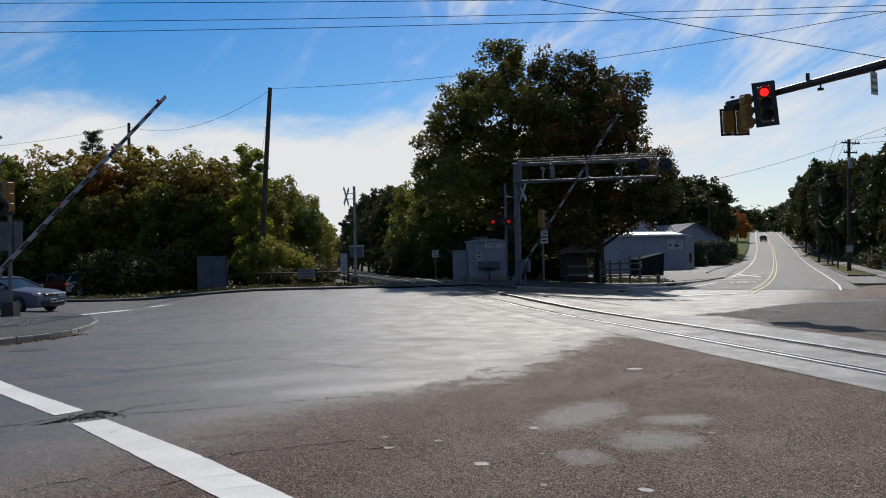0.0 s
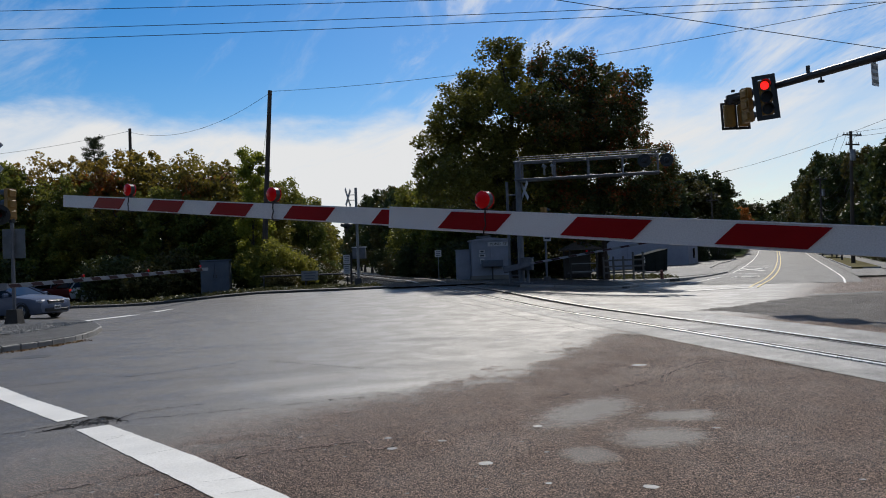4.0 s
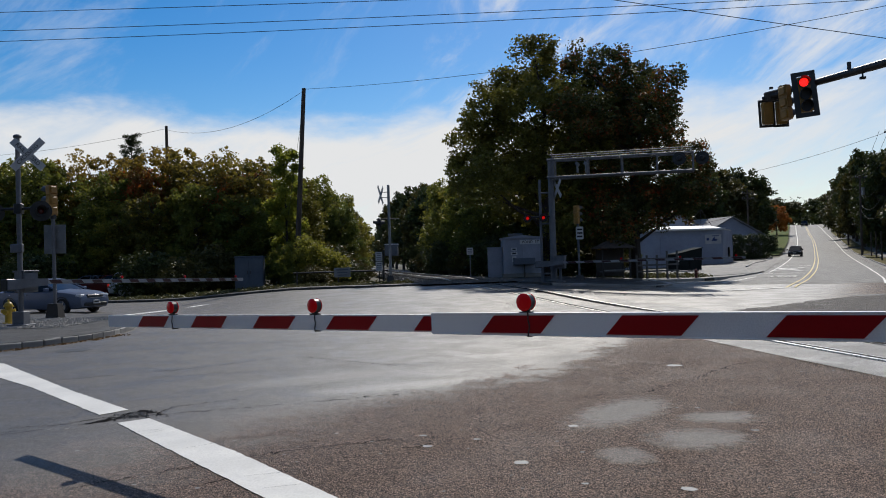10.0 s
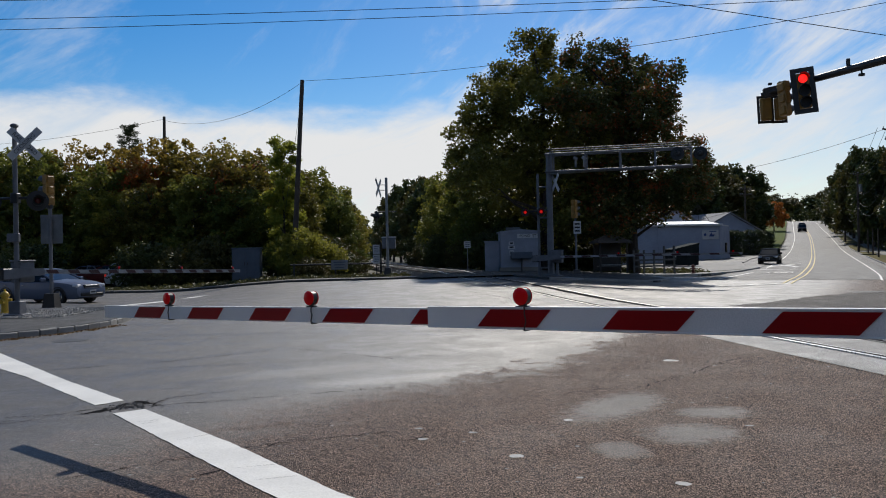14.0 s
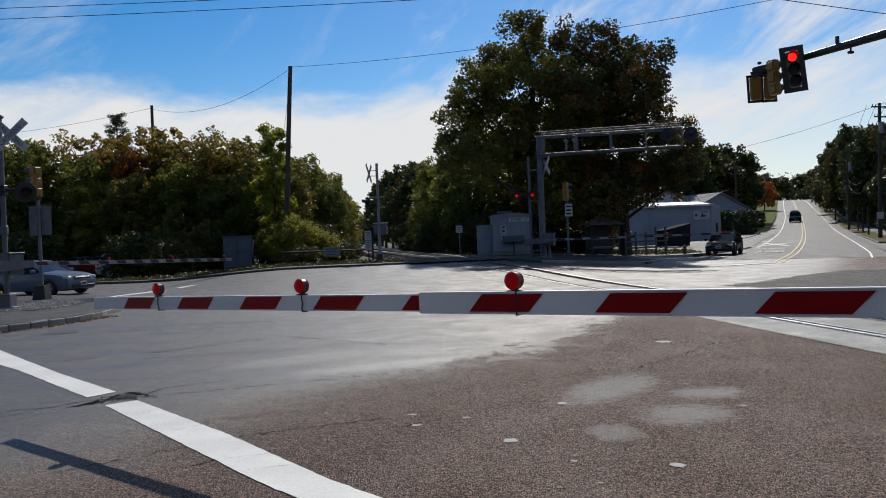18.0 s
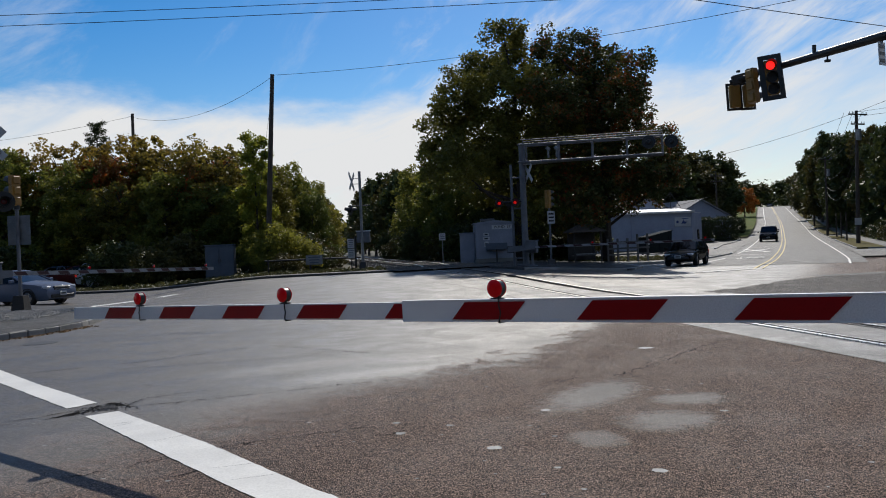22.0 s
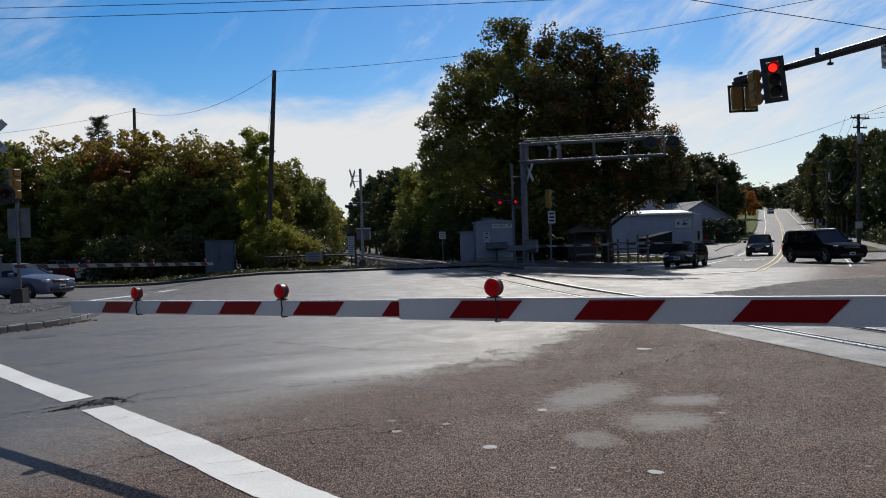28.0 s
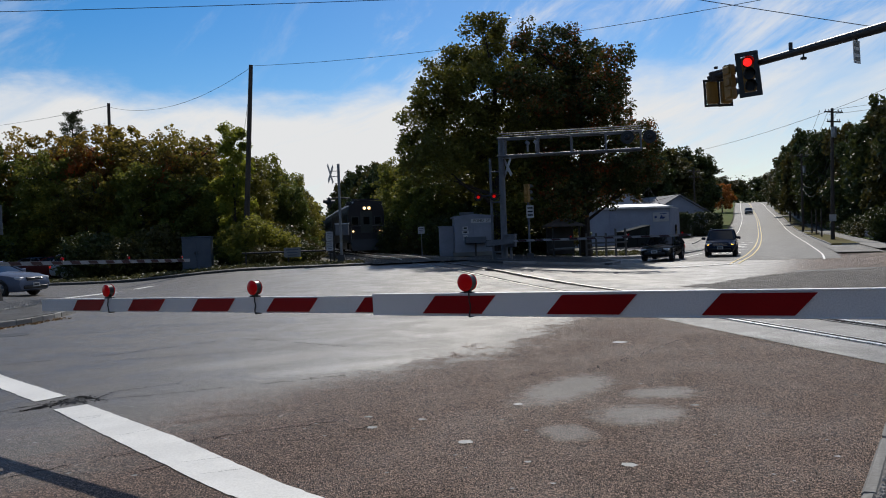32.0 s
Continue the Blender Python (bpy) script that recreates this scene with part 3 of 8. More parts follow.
# ---- ground and roads ----
def build_ground():
    xs = [-2500, -1200, -600, -300, -180, -120] + steps(-90, 150, 3) + [180, 220, 280, 360, 500, 800, 1400, 2500]
    ys = [-900, -400, -200, -100, -60] + steps(-30, 200, 3) + [215, 230, 245, 260, 280, 300, 330, 370, 420, 500, 650, 900, 1400, 2500]
    bm = bmesh.new()
    grid = [[bm.verts.new((x, y, gz(x, y) - 0.07)) for x in xs] for y in ys]
    for r, s in zip(grid, grid[1:]):
        for i in range(len(xs) - 1):
            bm.faces.new((r[i], r[i + 1], s[i + 1], s[i]))
    tagged(part("ground", bm, M_EARTH), "rough verge of soil, dry grass and leaf litter", kind="structure")


build_ground()
road = sheet("road", [(-70, -40), (40, -40), (40, 20), (36, 40), (24.5, 44.5), (20.5, 40.8), (18, 46), (10.2, 48.8), (10.4, 44), (9, 40.5), (3.2, 38.9), (-2.4, 41.8), (-6.2, 41.2),
              (-12.7, 41.0), (-19.2, 41.4), (-30, 43), (-70, 50)], 0.0, 2.0, M_ROAD, "wide grey asphalt crossroads with worn patches", thick=0.12)


def build_crossing():
    bm = bmesh.new()
    ribbon(bm, (track_at, steps(-25, 41.5, 1.5)), (-1.75, 2.3), 0.008)
    tagged(part("road_crossing_panel", bm, M_SMOOTH, smooth=False), "smooth pale asphalt strip laid along the rails", kind="structure")


build_crossing()


def build_hill_road():
    bm = bmesh.new()
    ribbon(bm, (road_at, steps(41, 330, 3)), (-4.6, 4.7), 0.012)
    tagged(part("road_hill", bm, M_HILL, smooth=False), "pale asphalt road climbing a long hill", kind="structure")
    for name, offs, mat, a, b in (("road_line_yellow", (-0.22, -0.13), M_YELLOW, 36.5, 300), ("road_line_yellow", (0.13, 0.22), M_YELLOW, 36.8, 300),
                                  ("road_line_edge", (3.85, 3.95), M_WHITE, 40, 300), ("road_line_edge", (-3.05, -2.95), M_WHITE, 60, 300)):
        bm = bmesh.new()
        ribbon(bm, (road_at, steps(a, b, 2)), offs, 0.026)
        tagged(part(name, bm, mat, smooth=False), "painted line along the hill road", kind="structure")
    bm = bmesh.new()
    for a, b in (((10.6, 35.5), (14.1, 36.9)),):
        d = (Vector(b) - Vector(a)).normalized()
        n = Vector((-d.y, d.x)) * 0.28
        for i in range(6):
            p, q = Vector(a).lerp(Vector(b), i / 6), Vector(a).lerp(Vector(b), (i + 1) / 6)
            bm.faces.new([bm.verts.new((v.x, v.y, gz(v.x, v.y) + 0.03)) for v in (p, q, q + n, p + n)])
    tagged(part("road_stop_line_far", bm, M_WHITE, smooth=False), "worn white stop line before the far crossing gate", kind="structure")
    # crossing mark and word in the oncoming lane
    y = 66.5
    bm = bmesh.new()
    for s in (-1, 1):
        a, b = road_at(y - 3.6, -2.0 - s * 1.1), road_at(y + 3.6, -2.0 + s * 1.1)
        w = 0.22
        pts = [(a[0] - w, a[1]), (a[0] + w, a[1]), (b[0] + w, b[1]), (b[0] - w, b[1])]
        bm.faces.new([bm.verts.new((px, py, gz(px, py) + 0.03 + 0.004 * s)) for px, py in pts])
    tagged(part("road_marking_cross", bm, M_WHITE, smooth=False), "white painted cross in the oncoming lane", kind="structure")
    bm = bmesh.new()
    for yy in (57.2, 75.6):
        a, b = road_at(yy, -3.7), road_at(yy, -0.4)
        for i in range(3):
            p, q = Vector(a).lerp(Vector(b), i / 3), Vector(a).lerp(Vector(b), (i + 1) / 3)
            bm.faces.new([bm.verts.new((v.x, v.y + o, gz(v.x, v.y + o) + 0.028)) for v, o in ((p, 0), (q, 0), (q, 0.32), (p, 0.32))])
    tagged(part("road_marking_bars", bm, M_WHITE, smooth=False), "white cross bars painted over the oncoming lane", kind="structure")
    x, y = 19.2, 51.7
    word = lettering("road_marking_word", "ONLY", 1.0, M_WHITE, None, pose(x, y, gz(x, y) + 0.035, 0, 0, 157) @ Matrix.Diagonal((0.62, 4.0, 1, 1)), "the word ONLY in worn white road paint", 0.002, 0.012)
    tagged(word, kind="structure")


build_hill_road()


def pebbles(name, spots, material, rnd):
    """Many small angular stones in one mesh; spots are x, y, z and size."""
    verts, faces = [], []
    for x, y, z, r in spots:
        o, t, s = len(verts), rnd.random() * 6.28, rnd.uniform(0.55, 1.0)
        for k in range(5):
            a, q = t + k * 1.2566, r * rnd.uniform(0.75, 1.1)
            verts.append((x + q * math.cos(a), y + q * s * math.sin(a), z - r * 0.1))
        for k in range(3):
            a, q = t + k * 2.094, r * rnd.uniform(0.35, 0.65)
            verts.append((x + q * math.cos(a), y + q * s * math.sin(a), z + r * rnd.uniform(0.4, 0.8)))
        faces += [(o + a, o + b, o + c) for a, b, c in ((0, 1, 5), (1, 6, 5), (1, 2, 6), (2, 3, 6), (3, 7, 6), (3, 4, 7), (4, 0, 7), (0, 5, 7), (5, 6, 7))]
    me = bpy.data.meshes.new(name)
    me.from_pydata(verts, [], faces)
    me.materials.append(material)
    return new(name, me)


def chipped(pts, step=0.07, amount=0.0035):
    """An outline cut into short steps with small chips."""
    rnd = random.Random(len(pts) * 7)
    out = []
    for a, b in zip(pts, pts[1:] + pts[:1]):
        a, b = Vector(a), Vector(b)
        n = max(1, round((b - a).length / step))
        side = Vector((a.y - b.y, b.x - a.x)).normalized()
        out += [tuple(a.lerp(b, i / n) + side * (rnd.gauss(0, amount) if i else 0)) for i in range(n)]
    return out


def build_near_marks():
    # the broad white stop line, broken by a crumbled joint
    for pts in (((-9.17, 14.73), (-5.96, 11.16), (-4.36, 9.50), (-4.58, 9.20), (-6.82, 11.60), (-8.3, 13.0), (-9.9, 14.9)),
                ((-3.86, 8.93), (-4.13, 8.70), (-1.6, 5.71), (0.4, 3.6), (0.75, 3.85), (-1.06, 5.69), (-2.25, 7.15))):
        sheet("road_stop_line_near", chipped(pts), 0.007, 1.0, M_WHITE, "broad white thermoplastic stop line, chipped at its edges")
    for a, b, w in (((-13.9, 28.6), (-12.3, 34.8), 0.45),):
        d = (Vector(b) - Vector(a)).normalized()
        n = Vector((-d.y, d.x)) * w / 2
        sheet("road_stop_line_side", [tuple(Vector(a) + n), tuple(Vector(a) - n), tuple(Vector(b) - n), tuple(Vector(b) + n)], 0.014, 1.5, M_WHITE, "white stop line at the side street")
    # a cast shadow on the road, laid as a sheet of darker asphalt
    sheet("road_patch_shadow", [(13.2, 29.7), (16.9, 30.4), (17.0, 29.7), (15.0, 29.1), (13.4, 29.0)], 0.005, 1.0, M_WALK, "dark sheet standing in for a cast shadow on the asphalt")
    sheet("road_line_edge", [(13.05, 44.1), (13.17, 44.02), (18.02, 52.88), (17.9, 52.96)], 0.02, 1.5, M_WHITE, "painted line along the hill road")
    sheet("road_patch_old", chipped([(7.3, 23.7), (9.1, 25.0), (11.3, 27.4), (13.5, 29.0), (18, 30.4), (36, 33), (36, 12), (12, 11.5), (9.3, 14.9), (8.6, 19.3), (8.1, 22.3)], 0.22, 0.10), 0.004, 2.0, M_OLD, "older brown asphalt beyond the rails")
    # cracks and joints
    rnd = random.Random(5)
    lines = (((-9.5, 10.9), (-5.24, 13.11), (-3.58, 14.76), (-2.07, 13.57), (-1.32, 12.9)), ((-4.9, 8.6), (-4.4, 9.05), (-3.9, 9.25), (-3.6, 8.95)), ((-4.3, 9.0), (-2.6, 9.6), (-0.6, 10.4)),
             ((-3.3, 6.1), (-2.5, 6.75), (-1.9, 7.2), (-0.7, 7.7)), ((-8, 7.4), (-6, 8.3), (-4.8, 8.7)), ((4.12, 17.4), (4.62, 14.55), (4.90, 12.51), (5.12, 11.13), (5.3, 10.33), (5.9, 7.5)),
             ((1.9, 9.9), (2.9, 11.0), (3.7, 12.2), (4.3, 12.6)), ((-0.92, 32.7), (0.99, 27.86), (2.2, 22.5), (3.1, 18.7), (4.0, 16.6)), ((-20, 22), (-8, 24.5), (-1, 25.5), (2.0, 24)), ((-7, 30), (-2, 29.2), (0.5, 29)),
             ((16, 31), (22, 30.8), (27, 31.5)), ((1.06, 9.68), (1.3, 9.75), (1.59, 10.02)), ((-5.2, 8.15), (-4.9, 8.4), (-4.46, 8.7), (-4.38, 8.88)), ((-3.84, 9.13), (-3.89, 9.65), (-3.75, 9.75), (-3.59, 9.85), (-2.9, 10.3)),
             ((-6.4, 7.7), (-5.6, 7.9), (-5.0, 8.5)), ((-2.2, 6.2), (-1.7, 6.9), (-1.1, 7.0), (-0.4, 7.5)))
    worn = (((-4.5, 8.66), (-4.38, 8.88), (-4.27, 9.12), (-4.26, 9.38), (-4.16, 9.47), (-3.97, 9.33), (-3.84, 9.14)), ((-4.42, 8.7), (-4.2, 9.0), (-4.05, 9.2)))
    for pts in lines + worn:
        bm = bmesh.new()
        fine = []
        for a, b in zip(pts, pts[1:]):
            a, b = Vector(a), Vector(b)
            k = max(2, round((b - a).length / 0.06))
            fine += [a.lerp(b, i / k) + Vector((rnd.gauss(0, 0.028), rnd.gauss(0, 0.028))) for i in range(k)]
        rows = []
        for p, q in zip(fine, fine[1:]):
            d = (q - p).normalized()
            w = rnd.uniform(0.001, 0.009) * (1 + p.y / 16) * (4.5 if pts in worn else 1)
            rows.append([bm.verts.new((v.x, v.y, gz(v.x, v.y) + 0.0045)) for v in (p + Vector((-d.y, d.x)) * w, p - Vector((-d.y, d.x)) * w)])
        whole = True
        for r, s in zip(rows, rows[1:]):
            whole = rnd.random() < (0.88 if whole else 0.35)
            if whole or pts in worn:
                bm.faces.new((r[0], r[1], s[1], s[0]))
        for v in [v for v in bm.verts if not v.link_faces]:
            bm.verts.remove(v)
        tagged(part("road_crack", bm, M_CRACK, smooth=False), "dark ragged crack in the asphalt", kind="structure")
    # scratches worn into the stop line
    for a, b in (((-3.66, 8.19), (-3.43, 8.29)), ((-3.55, 8.08), (-3.42, 8.22)), ((-2.88, 7.36), (-2.64, 7.58)), ((-2.0, 6.35), (-1.7, 6.45)), ((-1.75, 6.0), (-1.45, 6.1))):
        a, b = Vector(a), Vector(b)
        n = Vector((a.y - b.y, b.x - a.x)).normalized() * 0.006
        bm = bmesh.new()
        bm.faces.new([bm.verts.new((v.x, v.y, gz(v.x, v.y) + 0.011)) for v in (a, b, b + n, a + n * 0.4)])
        tagged(part("road_scratch", bm, M_WALK, smooth=False), "thin scratch worn through the stop line", kind="structure")
    # crumbs at the broken joint
    spots = [(rnd.gauss(-4.12, 0.11), rnd.gauss(9.12, 0.12), 0.004, rnd.uniform(0.006, 0.017)) for _ in range(170)]
    tagged(pebbles("asphalt_crumbs", spots, M_GRAVEL, rnd), "crumbled asphalt at the broken joint", "rubble", kind="stuff")
    # pale flecks and dropped leaves
    bm = bmesh.new()
    flecks = [(0.86, 8.05, 0.07), (0.27, 6.66, 0.09), (1.44, 5.82, 0.08), (2.88, 12.28, 0.14), (-0.55, 7.3, 0.07), (-0.1, 7.55, 0.05), (-0.62, 7.75, 0.05), (2.55, 7.7, 0.05), (0.72, 6.0, 0.04)]
    flecks += [(rnd.uniform(-5, 5), rnd.uniform(4.6, 15), rnd.uniform(0.012, 0.03)) for _ in range(150)]
    for x, y, r in flecks:
        turn, k = rnd.uniform(0, 6.28), rnd.randint(5, 7)
        bm.faces.new([bm.verts.new((x + r * rnd.uniform(0.6, 1.1) * math.cos(turn + 6.283 * i / k), y + r * rnd.uniform(0.5, 0.9) * math.sin(turn + 6.283 * i / k), 0.0035 + rnd.uniform(0, 0.003))) for i in range(k)])
    tagged(part("road_flecks", bm, M_FLECK, smooth=False), "scattered pale flecks of paint and dropped leaves", "litter", kind="stuff")
    bm = bmesh.new()
    rod(bm, (-8.95, 16.9, -0.05), (-8.95, 16.9, 0.004), 0.36, n=24)
    tagged(part("manhole_cover", bm, M_IRON), "round cast-iron manhole cover set in the road", "manhole cover")


build_near_marks()


def stones(parent, line, size, length, material, name="kerb_stone", gap=0.02):
    """Kerb stones end to end along a line of points; size is width and height above the road."""
    pts = [Vector(p) for p in line]
    total = sum((b - a).length for a, b in zip(pts, pts[1:]))
    n = max(1, round(total / length))

    def at(s):
        for a, b in zip(pts, pts[1:]):
            d = (b - a).length
            if s <= d:
                return a.lerp(b, s / d)
            s -= d
        return pts[-1]
    rnd = random.Random(n)
    for i in range(n):
        a, b = at(total * i / n), at(total * (i + 1) / n)
        c, d = (a + b) / 2, b - a
        bm = bmesh.new()
        box(bm, (0, 0, 0), (d.length - gap, size[0], size[1] + 0.25), bev=0.018)
        for v in bm.verts:
            v.co += Vector((0, rnd.gauss(0, 0.006), rnd.gauss(0, 0.006)))
        ob = part(name, bm, material, parent, smooth=False)
        z = [gz(*p) for p in (a, b)]
        ob.matrix_basis = Matrix.Translation((c.x, c.y, (z[0] + z[1]) / 2 + size[1] / 2 - 0.125)) @ Euler((0, -math.atan2(z[1] - z[0], d.length), math.atan2(d.y, d.x))).to_matrix().to_4x4()


def build_islands():
    rim = [(-40, 2), (-16, 12.5), (-11.2, 16.9), (-10.35, 18.2), (-9.95, 19.4), (-9.85, 20.7), (-10.15, 22.4), (-10.75, 24.2), (-11.7, 26.0), (-13.2, 28.0), (-16, 29.6), (-30, 31.5), (-70, 35)]
    isle = sheet("pavement_corner", rim + [(-70, 2)], 0.15, 2.5, M_WALK, "dark asphalt pavement at the street corner", thick=0.2)
    stones(isle, rim[1:-1], (0.13, 0.14), 0.5, M_GRANITE, gap=0.015)
    sheet("pavement_gravel_bed", [(-15.6, 22.0), (-12.2, 21.8), (-11.9, 23.6), (-12.7, 25.4), (-14.0, 26.6), (-15.8, 26.2)], 0.165, 1.0, M_BALLAST, "pale gravel bed round the signal posts")
    rnd = random.Random(8)
    spots = [(rnd.uniform(-15.7, -11.9), rnd.uniform(21.8, 26.3), 0.165, rnd.uniform(0.015, 0.042)) for _ in range(2600)]
    tagged(pebbles("gravel_stones", spots, M_PEBBLE, rnd), "loose pale stones round the posts", "gravel", kind="stuff")
    line = [(-70, 50), (-30, 43.1), (-19.2, 41.5), (-12.7, 41.1), (-8.6, 41.0), (-6.2, 41.3), (-2.6, 42.0)]
    far = sheet("pavement_far_kerb", line + [(-2.8, 42.9), (-6.2, 42.4), (-12.7, 42.3), (-19.2, 42.7), (-30, 44.4), (-70, 51.4)], 0.11, 2.5, M_WALK, "worn asphalt pavement along the far side of the crossroads", thick=0.2)
    stones(far, line[1:], (0.15, 0.11), 2.2, M_WALK)
    line = [(3.4, 39.0), (9.0, 40.6), (10.3, 43.8), (10.1, 48.9), (14.2, 50.3), (17.5, 54.5), (21.5, 62)]
    east = sheet("pavement_east", line + [(19, 66), (12, 60), (4, 52), (1.5, 46), (1.9, 41)], 0.10, 2.0, M_WALK, "dark asphalt pavement by the signal gantry", thick=0.2)
    stones(east, line, (0.18, 0.12), 1.8, M_GRANITE)
    sheet("lawn_strip", [(9.0, 52.0), (13.2, 53.6), (15.6, 58), (11, 63), (6, 60), (4.6, 54)], 0.115, 2.0, M_LAWN, "dry grass by the white building")
    stones(east, [(25.0, 76.4), (29.6, 88.0), (33.6, 96.0), (38.5, 107.5), (41.6, 116.5)], (0.18, 0.14), 2.4, M_GRANITE)
    sheet("drive_dirt", [(14.6, 53.2), (19.5, 58.5), (24.6, 75.6), (20.0, 76.5), (15.6, 66.0), (12.6, 58.5)], 0.125, 2.0, M_CONCRETE, "pale trodden dirt beside the hydrant")
    # the near side: kerb and pavement on which the gate stands
    d = Vector((0.555, 0.832))
    k = Vector((3.06, 5.38))
    line = [tuple(k + d * s) for s in (-12, -6, -2, 0, 2.2)] + [(4.75, 8.1), (6.2, 8.4), (12, 5.0), (25, -2)]
    near = sheet("pavement_near", line + [(25, -30), (-10, -30)], 0.14, 2.5, M_GRAVEL, "rough stony pavement where the near gate stands", thick=0.2)
    stones(near, line[:6], (0.085, 0.15), 1.4, M_CONCRETE)
    rnd, side = random.Random(12), Vector((0.832, -0.555))
    spots = []
    for _ in range(2400):
        p = k + d * rnd.uniform(-2.2, 1.6) + side * (0.06 + 0.9 * rnd.random() ** 1.4)
        spots.append((p.x, p.y, 0.142, rnd.uniform(0.010, 0.030)))
    tagged(pebbles("pavement_stones", spots, M_PEBBLE, rnd), "rough stony chips set in the pavement edge", "gravel", kind="stuff")
    # drives and verges up the hill
    bm = bmesh.new()
    ribbon(bm, (road_at, steps(52, 300, 3)), (7.2, 8.9), 0.10)
    tagged(part("pavement_hill", bm, M_CONCRETE, smooth=False), "pale pavement beside the hill road", kind="structure")
    bm = bmesh.new()
    ribbon(bm, (road_at, steps(70, 300, 3)), (8.9, 19.0), 0.16)
    tagged(part("lawn_hill", bm, M_LAWN, smooth=False), "front lawns along the hill road", kind="structure")
    bm = bmesh.new()
    ribbon(bm, (road_at, steps(48, 300, 3)), (4.7, 7.2), 0.045)
    tagged(part("pavement_verge_strip", bm, M_HILL, smooth=False), "pale worn asphalt between road and pavement", kind="structure")
    bm = bmesh.new()
    ribbon(bm, (road_at, steps(116, 300, 3)), (-16.0, -4.9), 0.13)
    tagged(part("lawn_west", bm, M_LAWN, smooth=False), "sunlit lawn beside the hill road", kind="structure")
    sheet("drive_building", [(17.5, 55), (21.6, 62), (30.5, 84), (36, 96), (41, 108), (33, 108), (29, 95), (20, 84), (15, 70)], 0.055, 3.0, M_HILL, "pale asphalt yard by the white building")
    for y0, y1, a, b in ((62, 92, 5.3, 7.2), (97, 106, 5.3, 6.8), (112, 134, 5.2, 7.2), (140, 176, 5.2, 7.2), (182, 214, 5.2, 7.2)):
        rim = [road_at(y, a) for y in steps(y0, y1, 2)] + [road_at(y, b) for y in reversed(steps(y0, y1, 2))]
        bed = sheet("lawn_verge", rim, 0.17, 2.0, M_DRYLAWN, "parched grass verge with a granite kerb", thick=0.25)
        stones(bed, [road_at(y0, b)] + [road_at(y, a) for y in steps(y0, y1, 2)] + [road_at(y1, b)], (0.16, 0.16), 2.0, M_GRANITE)


build_islands()


# ---- railway ----
def build_railway():
    bm = bmesh.new()
    ribbon(bm, (track_at, steps(41.6, 330, 3)), (-2.9, 2.9), 0.10)
    bed = tagged(part("ballast_bed", bm, M_BALLAST, smooth=False), "grey crushed-stone ballast bed", kind="structure")
    for off in (-0.755, 0.755):
        bm = bmesh.new()
        rows = []
        prof = ((-0.07, -0.12), (0.07, -0.12), (0.012, -0.09), (0.012, -0.035), (0.044, -0.03), (0.044, 0.0), (-0.044, 0.0), (-0.044, -0.03), (-0.012, -0.035), (-0.012, -0.09))
        for y in steps(-25, 330, 2.5):
            ring = []
            for u, w in prof:
                x, yy = track_at(y, off + u)
                ring.append((x, yy, gz(*track_at(y)) + w + (0.03 if y < 41.6 else 0.03 + 0.22 * ease((y - 41.6) / 6))))
            rows.append(ring)
        loft(bm, rows)
        rail = part("rail", bm, M_RAIL, None, "worn steel rail polished along its top")
        tagged(rail, kind="structure")
        bm = bmesh.new()
        s = 1 if off < 0 else -1
        ribbon(bm, (track_at, steps(-25, 41.4, 1.2)), (off + s * 0.046, off + s * 0.185), 0.020)
        tagged(part("road_flangeway", bm, M_CRACK, smooth=False), "dark flange groove beside the rail", kind="structure")
        bm = bmesh.new()
        ribbon(bm, (track_at, steps(-25, 20, 1.2)), (off + s * 0.185, off + s * 0.205), 0.024)
        tagged(part("rail_guard", bm, M_RAIL, smooth=False), "thin polished steel edge along the flange groove", kind="structure")
    bm = bmesh.new()
    box(bm, (0, 0, 0), (2.6, 0.23, 0.18), bev=0.012)
    first = part("sleeper", bm, M_TIE, bed, smooth=False)
    y, k = 42.2, 0
    while y < 150:
        ob = first if k == 0 else first.copy()
        if k:
            scene.collection.objects.link(ob)
        x, yy = track_at(y)
        d = along(TRACK, y + 0.5) - along(TRACK, y - 0.5)
        ob.matrix_basis = pose(x, yy, gz(x, yy) + 0.0 + 0.09 * ease((y - 41.6) / 6), 0, 0, math.degrees(math.atan2(-d, 1)))
        y, k = y + 0.62, k + 1
    rnd = random.Random(3)
    bm = bmesh.new()
    verts, faces = [], []
    tet = ((1, 0, -0.4), (-0.6, 0.9, -0.4), (-0.6, -0.9, -0.4), (0.1, 0, 0.9))
    for _ in range(5200):
        y = 42 + 38 * rnd.random() ** 1.6
        x, yy = track_at(y, rnd.uniform(-2.9, 2.9))
        r, t = rnd.uniform(0.03, 0.075), rnd.random() * 6.28
        o = len(verts)
        for a, b, c in tet:
            verts.append((x + r * (a * math.cos(t) - b * math.sin(t)), yy + r * (a * math.sin(t) + b * math.cos(t)), gz(x, yy) + 0.115 + r * c))
        faces += [(o, o + 1, o + 3), (o + 1, o + 2, o + 3), (o + 2, o, o + 3)]
    bm.free()
    me = bpy.data.meshes.new("ballast_stones")
    me.from_pydata(verts, [], faces)
    me.materials.append(M_STONE)
    tagged(new("ballast_stones", me), "loose crushed stone between the sleepers", "ballast", kind="stuff")


build_railway()


